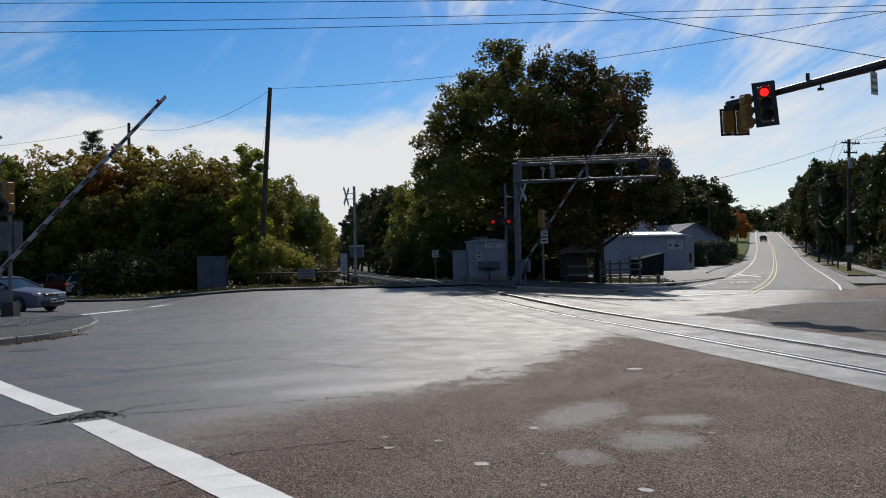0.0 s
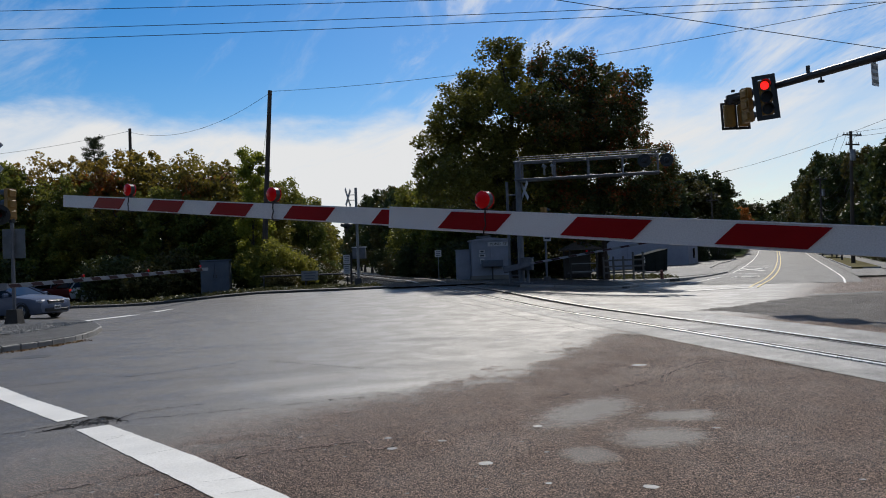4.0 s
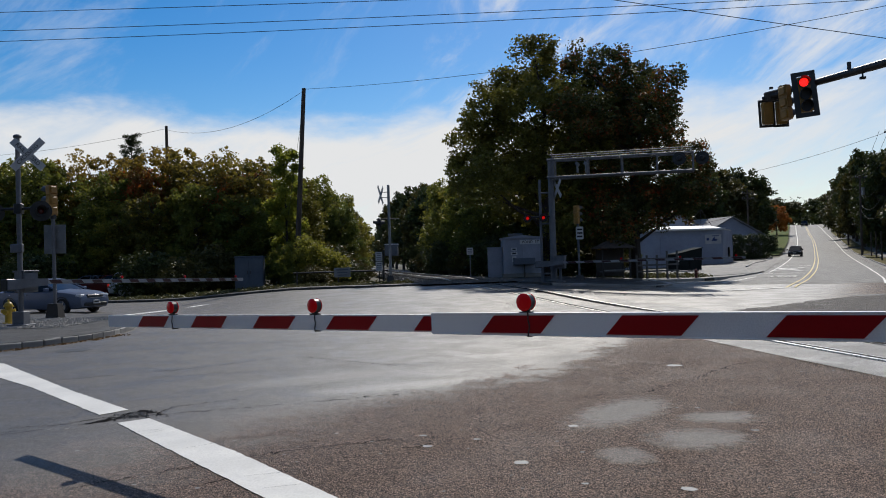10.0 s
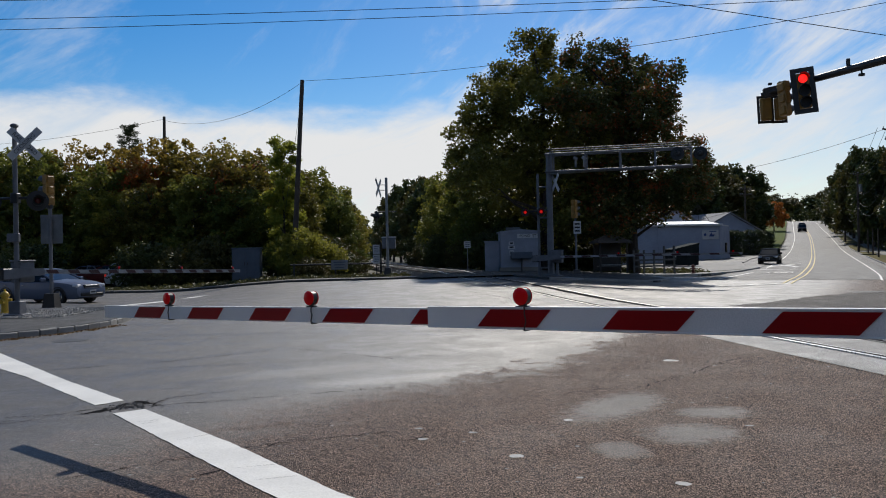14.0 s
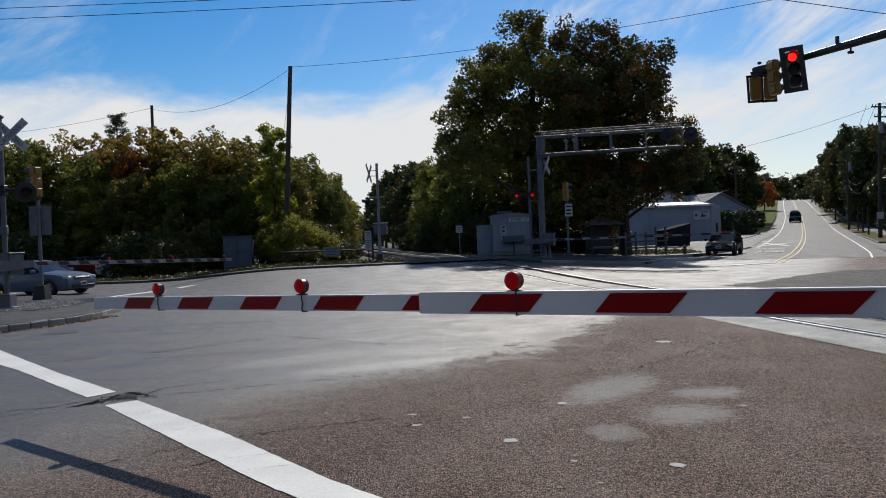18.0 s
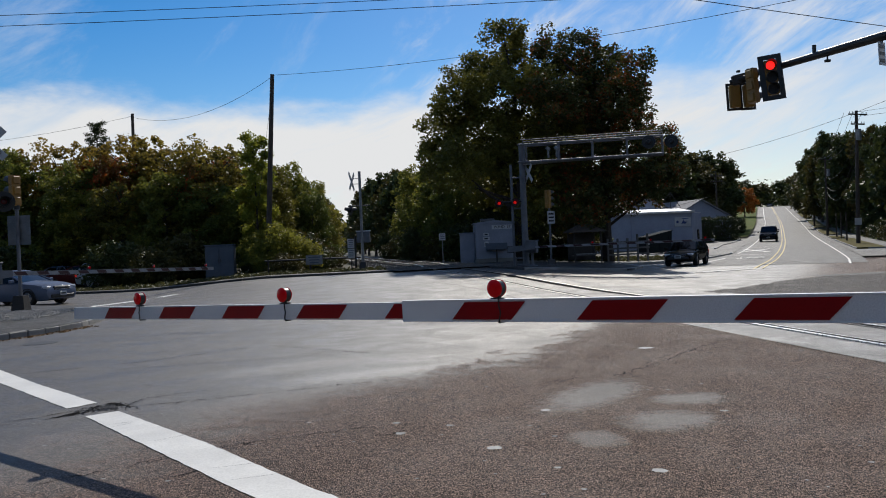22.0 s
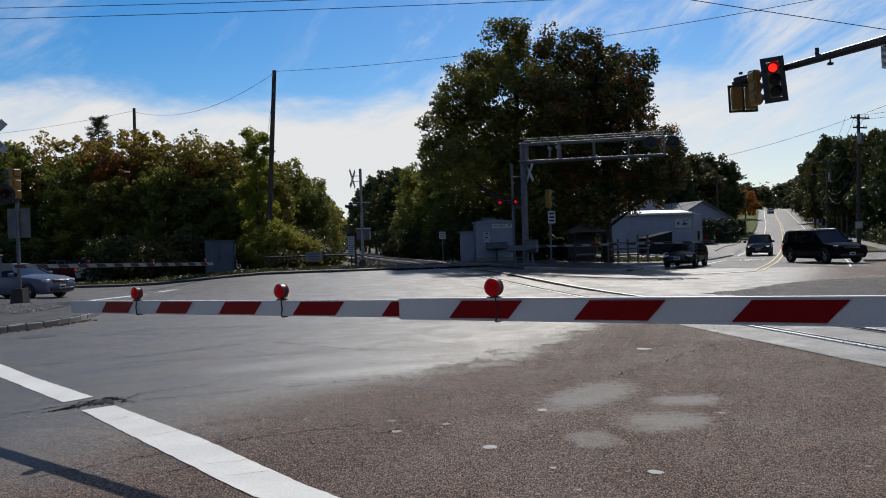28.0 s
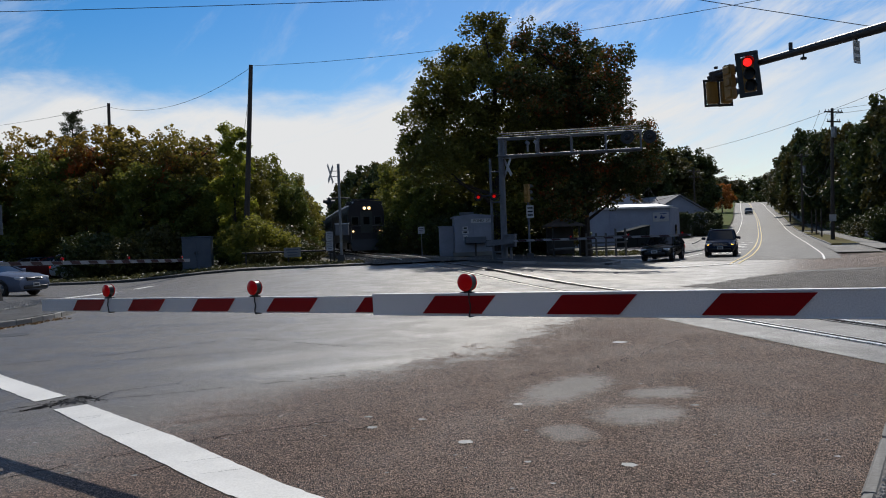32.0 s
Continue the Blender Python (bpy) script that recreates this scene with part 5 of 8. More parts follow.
    tagged(new("woodland_behind", leaf_mesh("woodland_behind", cs, 10, 1.9, 1.9, L_FARGREEN, rng)), "unseen tall woods added behind the viewer", "woodland", kind="stuff")
    # grass and weeds at the verge
    cs = []
    for _ in range(2600):
        f = rng.uniform(0, 1)
        x = -24 + 20.5 * f
        y = 42.6 + rng.uniform(0.1, 4.0) + 2.0 * max(0, 0.15 - f)
        if x > along(TRACK, y) - 3.0:
            continue
        cs.append((x, y, gz(x, y) + rng.uniform(-0.02, 0.14)))
    for _ in range(900):
        x, y = rng.uniform(4.8, 15.0), rng.uniform(52.2, 60)
        cs.append((x, y, gz(x, y) + 0.14 + rng.uniform(0, 0.06)))
    lit = []
    kerb = ((-16, 12.2), (-11.05, 16.6), (-10.15, 18.1), (-9.75, 19.4), (-9.65, 20.7))
    for (ax, ay), (bx, by) in zip(kerb, kerb[1:]):
        for _ in range(34):
            f = rng.uniform(0, 1)
            lit.append((ax + (bx - ax) * f + abs(rng.normal(0, 0.10)), ay + (by - ay) * f - abs(rng.normal(0, 0.12)), 0.02))
    me = leaf_mesh("leaf_litter", lit, 5, 0.07, 0.055, L_LITTER, rng, squash=0.12)
    tagged(new("leaf_litter", me), "brown fallen leaves gathered in the gutter", "leaf litter", kind="stuff")
    tagged(new("grass", leaf_mesh("grass", cs, 5, 0.12, 0.26, L_GRASS, rng, flat=0.3)), "ragged dry grass and weeds along the kerb", "grass", kind="stuff")


plant()


# ---- crossing gear ----
def stripe_plates(arm, stripes, height, thick, red, low=0.0):
    """Slanted red plates on both faces of a gate arm; stripes are from-to places along it."""
    lean = height * 0.80
    for a, b in stripes:
        cut = lean / 2 if b - a < 0.3 else 0.0      # the short one ends square at the joint
        for s in (-1, 1):
            bm = bmesh.new()
            y = s * (thick / 2 + 0.0035)
            prism(bm, [(a - lean / 2 + cut, low + height * 0.42), (b - lean / 2, low + height * 0.42), (b + lean / 2, low - height * 0.42), (a + lean / 2 - cut, low - height * 0.42)], y - 0.003, y + 0.003)
            part("red_stripe", bm, red, arm, smooth=False)


def even_stripes(first, period, length):
    n = int((length - first) / period)
    return [(first + i * period, first + (i + 0.5) * period) for i in range(n + 1) if first + (i + 0.5) * period < length]


def gate(m, label, length, pivot, stripes, lamps, height=0.141, thick=0.05, joint=None, drop=0.0, tip_height=0.127, lamp_r=0.062, lit=M_REDSOFT, mast_top=0.0, white=M_ARMW, red=M_ARMR):
    """A crossing gate: mechanism box on its post, counterweight, and an arm along +x that turns on its pivot."""
    g = thing("crossing_gate", m, label, "crossing gate")
    bm = bmesh.new()
    box(bm, (0, 0.30, pivot), (0.55, 0.40, 0.62), bev=0.03)
    box(bm, (0, 0.30, pivot + 0.33), (0.60, 0.45, 0.05), bev=0.015)
    part("mechanism_box", bm, M_ALU, g, "grey mechanism housing")
    if not mast_top:
        bm = bmesh.new()
        rod(bm, (0, 0.30, 0), (0, 0.30, pivot - 0.3), 0.07, n=14)
        box(bm, (0, 0.30, 0.03), (0.4, 0.4, 0.06), bev=0.01)
        part("post", bm, M_ALU, g)
    bm = bmesh.new()
    rod(bm, (0, -0.06, pivot), (0, 0.2, pivot), 0.05, n=12)
    part("pivot_shaft", bm, M_GALV, g)
    bm = bmesh.new()
    k, low = joint or length, -drop
    prism(bm, [(0.25, low + height / 2), (k, low + height / 2), (k, low - height / 2), (0.25, low - height / 2)], -thick / 2, thick / 2)
    if joint:
        prism(bm, [(k, low + tip_height / 2), (length, low + tip_height / 2), (length, low - tip_height / 2), (k, low - tip_height / 2)], -thick / 2 + 0.006, thick / 2 - 0.006)
    arm = part("arm", bm, white, g, "white fibreglass arm with slanted red stripes", smooth=False)
    arm.matrix_basis = pose(0, -0.10, pivot)
    stripe_plates(arm, [p for p in stripes if p[1] <= k], height, thick, red, low)
    stripe_plates(arm, [p for p in stripes if p[1] > k], tip_height, thick - 0.012, red, low)
    if drop:
        for s in (-1, 1):
            bm = bmesh.new()
            prism(bm, [(-0.1, 0.1), (0.25, 0.1), (0.75, low + height / 2), (0.75, low - height / 2), (0.2, low - height / 2), (-0.1, -0.1)], s * (thick / 2 + 0.02) - 0.006, s * (thick / 2 + 0.02) + 0.006)
            part("arm_bracket", bm, M_ALU, arm, smooth=False)
    for s in (-1, 1):
        bm = bmesh.new()
        prism(bm, [(0.3, 0.10), (0.3, -0.10), (-0.7, -0.20), (-1.15, -0.22), (-1.15, 0.06), (-0.6, 0.10)], s * 0.12 - 0.015, s * 0.12 + 0.015)
        part("counterweight_bracket", bm, M_ALU, arm, smooth=False)
    bm = bmesh.new()
    box(bm, (-1.0, 0, -0.08), (0.36, 0.24, 0.34), bev=0.02)
    part("counterweight", bm, M_BLACK, arm)
    if joint:
        bm = bmesh.new()
        for z in (-1, 1):
            box(bm, (joint / 2 + 0.125, 0, low + z * (height / 2 + 0.001)), (joint - 0.25, thick + 0.008, 0.010), bev=0.002)
        part("edge_rail", bm, M_ARMW, arm)
    for x in lamps:
        tall = height if x <= k else tip_height
        top = low + tall / 2
        bm = bmesh.new()
        rod(bm, (x, -0.03, top + lamp_r + 0.016), (x, 0.03, top + lamp_r + 0.016), lamp_r * 0.94, n=20)
        part("lamp_body", bm, M_BLACK, arm)
        for s in (-1, 1):
            bm = bmesh.new()
            ball(bm, (x, s * 0.028, top + lamp_r + 0.016), lamp_r, (1, 0.28, 1), 16)
            part("lamp_lens", bm, lit, arm, "round red lamp lens")
        bm = bmesh.new()
        box(bm, (x, 0, top + 0.006), (0.10, thick * 0.8, 0.014), bev=0.004)
        box(bm, (x, 0, top + 0.016), (0.05, thick * 0.6, 0.02), bev=0.004)
        part("lamp_bracket", bm, M_BLACK, arm)
        # the clip and cable by which the lamp is held, worn and bent
        rnd, bm = random.Random(int(x * 10)), bmesh.new()
        for y in (-thick / 2 - 0.006, thick / 2 + 0.006):
            zs = [top + 0.01 - i * tall * 1.12 / 6 for i in range(7)]
            pts = [(x - 0.03 + rnd.gauss(0, 0.0035), y, z) for z in zs]
            for p, q in zip(pts, pts[1:]):
                rod(bm, p, q, 0.0055, n=5)
        rod(bm, (pts[-1][0], -thick / 2 - 0.006, zs[-1]), (pts[-1][0], thick / 2 + 0.006, zs[-1]), 0.008, n=6)
        part("lamp_clip", bm, M_DARKMETAL, arm)
    return g, arm


def crossbuck(parent, z, m, words=True, length=1.22):
    """Two white crossed blades at the height z, facing -y of m."""
    for s, text in ((1, "CROSSING"), (-1, "RAIL  ROAD")):
        bm = bmesh.new()
        box(bm, (0, 0, 0), (length, 0.012, 0.23), (0, 0, 0), 0.004)
        bm.transform(m @ pose(0, -0.008 * s, z, 0, -45 * s, 0))
        part("crossbuck_blade", bm, M_SIGNW, parent, "white crossbuck blade")
        if words:
            lettering("lettering", text, 0.165, M_INK, parent, m @ pose(0, -0.008 * s, z, 0, -45 * s, 0) @ pose(0, -0.009, 0, 90, 0, 0), "black block letters", 0.002)


def flasher(parent, c, yaw, lit=False, r=0.30, both=False):
    """One round crossing flasher: backboard, hooded lamp."""
    m = pose(*c, 0, 0, yaw)
    bm = bmesh.new()
    rod(bm, (0, 0.012, 0), (0, -0.012, 0), r, n=24)
    bm.transform(m)
    part("backboard", bm, M_BLACK, parent, "round black backboard")
    bm = bmesh.new()
    rod(bm, (0, 0.16, 0), (0, 0.012, 0), 0.08, 0.15, n=14)
    bm.transform(m)
    part("lamp_housing", bm, M_BLACK, parent)
    bm = bmesh.new()
    n = 14
    rings = []
    for y in (-0.012, -0.30):
        rings.append([(0.155 * math.cos(t), y * (1 if math.sin(t) > -0.2 else 0.35), 0.155 * math.sin(t)) for t in [2 * math.pi * i / n for i in range(n)]])
    rings += [[(x * 0.92, y * 0.98, z * 0.92) for x, y, z in r] for r in reversed(rings)]
    loft(bm, rings, caps=False)
    bm.transform(m)
    part("hood", bm, M_BLACK, parent)
    bm = bmesh.new()
    ball(bm, (0, -0.02, 0), 0.085, (1, 0.3, 1), 16)
    bm.transform(m)
    part("lamp_lens", bm, M_REDON if lit else M_LENSDARK, parent, "glowing red lens" if lit else "dark red lens")


def signal_head(parent, m, lit=None, plate=True, shell=M_SIGYEL, name="signal_head"):
    """A three-light traffic signal, facing -y of m, its centre at the origin of m."""
    bm = bmesh.new()
    prof = []
    for i in (-1, 0, 1):
        prof += [(-0.150, i * 0.355 - 0.170), (-0.170, i * 0.355 - 0.150), (-0.170, i * 0.355 + 0.150), (-0.150, i * 0.355 + 0.170)]
    prism(bm, prof + [(-x, z) for x, z in reversed(prof)], 0.005, 0.175)
    bm.transform(m)
    head = part(name, bm, shell, parent, "yellow three-light signal housing", smooth=False)
    for i in (-1, 0, 1):
        bm = bmesh.new()
        box(bm, (0, 0.195, i * 0.355), (0.25, 0.05, 0.25), bev=0.02)
        bm.transform(m)
        part("housing_back", bm, shell, head)
    if plate:
        bm = bmesh.new()
        for x, z, sx, sz in ((-0.25, 0, 0.16, 1.36), (0.25, 0, 0.16, 1.36), (0, 0.61, 0.34, 0.14), (0, -0.61, 0.34, 0.14)):
            box(bm, (x, 0.03, z), (sx, 0.006, sz))
        bm.transform(m)
        part("backplate", bm, M_BLACK, head, "black backplate", smooth=False)
    for i, mat in ((1, M_STOPRED), (0, None), (-1, None)):
        bm = bmesh.new()
        rod(bm, (0, 0.004, i * 0.355), (0, -0.012, i * 0.355), 0.125 if (mat and lit) else 0.15, n=20)
        bm.transform(m)
        part("signal_lens", bm, mat if (mat and lit) else M_PLASTIC, head, "lit red lens" if (mat and lit) else "dark unlit lens")
        bm = bmesh.new()
        n = 16
        rings = []
        for y in (0, -0.24):
            rings.append([(0.165 * math.cos(t), y * (1 if math.sin(t) > -0.35 else 0.25), 0.165 * math.sin(t) + i * 0.355) for t in [2 * math.pi * k / n for k in range(n)]])
        rings += [[(x * 0.93, y, (z - i * 0.355) * 0.93 + i * 0.355) for x, y, z in r] for r in reversed(rings)]
        loft(bm, rings, caps=False)
        bm.transform(m)
        part("visor", bm, M_BLACK, head)
    return head


def footing(bm, h=0.35, a=0.42, b=0.30):
    loft(bm, [[(sx * a / 2, sy * a / 2, 0) for sx, sy in ((-1, -1), (1, -1), (1, 1), (-1, 1))], [(sx * b / 2, sy * b / 2, h) for sx, sy in ((-1, -1), (1, -1), (1, 1), (-1, 1))]])


NEAR_STRIPES = [(9.929, 10.407), (8.973, 9.451), (8.017, 8.495), (7.062, 7.539), (6.462, 6.584), (5.475, 5.953), (4.519, 4.997), (3.563, 4.041), (2.607, 3.085), (1.651, 2.129)]


def build_near_gate():
    d = Vector((-0.8083, 0.5888))
    return gate(pose(4.790, 1.915, 0.14, 0, 0, math.degrees(math.atan2(d.y, d.x))), "long white and red crossing gate on its post by the pavement", 11.065, 1.589, NEAR_STRIPES, (9.84, 7.74, 5.65), joint=6.46, lit=M_REDSOFT, drop=0.352, lamp_r=0.060)


def build_side_gate():
    # post with crossbuck, flashers and gate at the side street
    x, y = -13.75, 23.0
    h = Vector((0.279, 0.96))
    yaw = math.degrees(math.atan2(h.y, h.x))
    g, arm = gate(pose(-13.45, 23.2, 0.15, 0, 0, yaw), "red and white crossing gate beside the side-street flasher post", 10.95, 1.30, even_stripes(0.5, 0.87, 10.95), (10.4, 7.0, 3.6), height=0.13, thick=0.045, lamp_r=0.05, mast_top=1, white=M_ARMDULL, red=M_REDDULL)
    t = thing("flasher_post", pose(x, y, 0.15), "silver crossing post with crossbuck, flashers and a bell", "crossing signal")
    bm = bmesh.new()
    rod(bm, (0, 0, 0.3), (0, 0, 5.62), 0.075, 0.065, 16)
    part("post", bm, M_ALU, t)
    bm = bmesh.new()
    box(bm, (0, 0, 0.22), (0.36, 0.36, 0.44), bev=0.02)
    box(bm, (0, 0, 0.03), (0.60, 0.5, 0.06), bev=0.01)
    part("base", bm, M_ALU, t)
    bm = bmesh.new()
    box(bm, (-0.05, -0.05, 2.32), (0.36, 0.14, 0.26), bev=0.02)
    part("junction_box", bm, M_ALU, t)
    bm = bmesh.new()
    rod(bm, (-0.75, 0, 3.5), (0.95, 0, 3.5), 0.04, n=10)
    box(bm, (0, 0, 3.5), (0.22, 0.22, 0.3), bev=0.02)
    part("cross_arm", bm, M_BLACK, t)
    for sx in (-0.70, 0.75):
        flasher(t, (sx, -0.12, 3.40), 35)
    crossbuck(t, 5.10, pose(0.38, -0.12, 0, 0, 0, 12), length=1.2)
    bm = bmesh.new()
    ball(bm, (0, 0, 5.66), 0.12, (1, 1, 0.6), 12)
    part("bell", bm, M_ALU, t)
    # the traffic signal post beside it
    t = thing("traffic_signal", pose(-14.75, 26.7, 0.15), "yellow traffic signal on a post with a sign seen from behind", "traffic light")
    bm = bmesh.new()
    rod(bm, (0, 0, 0.3), (0, 0, 3.5), 0.06, n=14)
    part("post", bm, M_ALU, t)
    bm = bmesh.new()
    footing(bm, 0.5, 0.46, 0.34)
    part("base", bm, M_DARKMETAL, t, smooth=False)
    signal_head(t, pose(-0.10, 0, 4.06, 0, 0, -112), plate=False)
    bm = bmesh.new()
    rod(bm, (0, 0, 3.42), (0, 0, 3.56), 0.10, n=12)
    part("bracket", bm, M_BLACK, t)
    bm = bmesh.new()
    box(bm, (0.0, 0.09, 2.72), (0.78, 0.012, 1.0), bev=0.004)
    sgn = part("sign", bm, M_GALV, t, "bare metal back of a sign")
    for z in (3.0, 2.44):
        bm = bmesh.new()
        box(bm, (0, 0.075, z), (0.70, 0.02, 0.03))
        part("sign_rail", bm, M_GALV, t)
    # yellow hydrant on the corner
    hydrant(-14.75, 24.0, 0.15, M_HYDY, "yellow cast-iron fire hydrant on the corner")
    return g, arm


def hydrant(x, y, lift, mat, label, s=1.0):
    t = thing("fire_hydrant", Matrix.LocRotScale((x, y, gz(x, y) + lift), None, (s, s, s)), label, "fire hydrant")
    bm = bmesh.new()
    rod(bm, (0, 0, 0), (0, 0, 0.06), 0.17, n=16)
    rod(bm, (0, 0, 0.06), (0, 0, 0.56), 0.115, 0.105, 16)
    rod(bm, (0, 0, 0.54), (0, 0, 0.59), 0.15, n=16)
    part("barrel", bm, mat, t)
    bm = bmesh.new()
    ball(bm, (0, 0, 0.59), 0.125, (1, 1, 0.95), 14)
    rod(bm, (0, 0, 0.68), (0, 0, 0.77), 0.03, n=6)
    part("bonnet", bm, mat, t)
    for a in (0, 180):
        bm = bmesh.new()
        rod(bm, (0.09, 0, 0.42), (0.20, 0, 0.42), 0.055, n=12)
        bm.transform(pose(0, 0, 0, 0, 0, a + 20))
        part("hose_cap", bm, mat, t)
    bm = bmesh.new()
    rod(bm, (0, -0.09, 0.38), (0, -0.21, 0.38), 0.075, n=12)
    part("pumper_cap", bm, mat, t)
    return t


def build_gantry():
    x, y = 3.72, 41.3
    z0 = gz(x, y) + 0.1
    end = Vector((10.62, 39.6))
    d = end - Vector((x, y))
    span, yaw = d.length, math.degrees(math.atan2(d.y, d.x))
    t = thing("signal_gantry", pose(x, y, z0, 0, 0, yaw), "silver cantilever gantry with crossing flashers over the road", "signal gantry")
    top, RISE = 6.25, -0.05
    bm = bmesh.new()
    rod(bm, (0, 0, 0), (0, 0, top + 0.12), 0.17, 0.15, 18)
    box(bm, (0, 0, 0.04), (0.75, 0.75, 0.08), bev=0.01)
    part("post", bm, M_ALU, t)
    bm = bmesh.new()
    rod(bm, (-0.62, 0.1, 0), (-0.62, 0.1, 5.3), 0.07, n=12)
    for z in (0.4, 3.0, 4.6):
        rod(bm, (-0.62, 0.1, z), (0, 0, z), 0.04, n=8)
    part("conduit_post", bm, M_ALU, t)
    for sy in (-0.35, 0.35):
        for z, r in ((top, 0.052), (top - 0.90, 0.055)):
            bm = bmesh.new()
            rod(bm, (-0.15, sy, z - 0.0), (span, sy, z + RISE), r, n=10)
            part("chord", bm, M_ALU, t)
    n = 4
    for i in range(n + 1):
        f = i / n
        for sy in (-0.35, 0.35):
            bm = bmesh.new()
            px = 0.2 + (span - 0.25) * f
            rod(bm, (px, sy, top - 0.90 + RISE * f), (px, sy, top + RISE * f), 0.045, n=8)
            part("upright", bm, M_ALU, t)
        for z in (top, top - 0.90):
            bm = bmesh.new()
            rod(bm, (px, -0.35, z + RISE * f), (px, 0.35, z + RISE * f), 0.04, n=8)
            part("cross_tie", bm, M_ALU, t)
    bm = bmesh.new()
    for i in range(n):
        a, b = 0.2 + (span - 0.25) * i / n, 0.2 + (span - 0.25) * (i + 1) / n
        rod(bm, (a, -0.35, top + RISE * i / n), (b, 0.35, top + RISE * (i + 1) / n), 0.025, n=6)
    part("lattice", bm, M_DARKMETAL, t)
    bm = bmesh.new()
    for sy in (-0.42, 0.42):
        rod(bm, (0, sy, top + 0.24), (span, sy, top + 0.24 + RISE), 0.022, n=6)
        for f in (0.02, 0.33, 0.66, 0.98):
            rod(bm, (span * f, sy, top + RISE * f), (span * f, sy, top + 0.24 + RISE * f), 0.02, n=6)
    part("handrail", bm, M_ALU, t)
    bm = bmesh.new()
    box(bm, (span * 0.5, 0, top - 0.94), (span * 0.98, 0.5, 0.03), (0, -1.1, 0))
    part("walkway", bm, M_GALV, t)
    for px, yw in ((span - 0.7, 20), (span + 0.38, 20)):
        flasher(t, (px, -0.45 if px < span else -0.1, top - 0.35), yw + 150, r=0.33)
    for px in (span * 0.20, span * 0.26):
        bm = bmesh.new()
        rod(bm, (px, -0.3, top - 0.75), (px, -0.3, top - 0.3), 0.05, n=8)
        box(bm, (px, -0.3, top - 0.3), (0.22, 0.2, 0.16), (0, 35, 0), bev=0.02)
        part("flood_lamp", bm, M_GALV, t)
    crossbuck(t, 4.75, pose(0.35, -0.25, 0, 0, 0, -58), words=False)
    bm = bmesh.new()
    rod(bm, (-1.35, -0.1, 3.35), (-0.1, -0.1, 3.35), 0.04, n=8)
    part("flasher_arm", bm, M_BLACK, t)
    for px in (-1.25, -0.42):
        flasher(t, (px, -0.22, 3.3), -yaw, lit=True, r=0.22)
    g, arm = gate(pose(3.9, 40.55, gz(3.9, 40.5) + 0.08, 0, 0, math.degrees(math.atan2(-0.36, 0.93))), "far crossing gate with red and white stripes by the gantry", 8.9, 1.0, even_stripes(0.5, 0.87, 8.9), (8.5, 6.0, 3.2), height=0.105, thick=0.045, lamp_r=0.045, lit=M_REDSOFT, white=M_ARMDULL, red=M_REDDULL)
    return g, arm


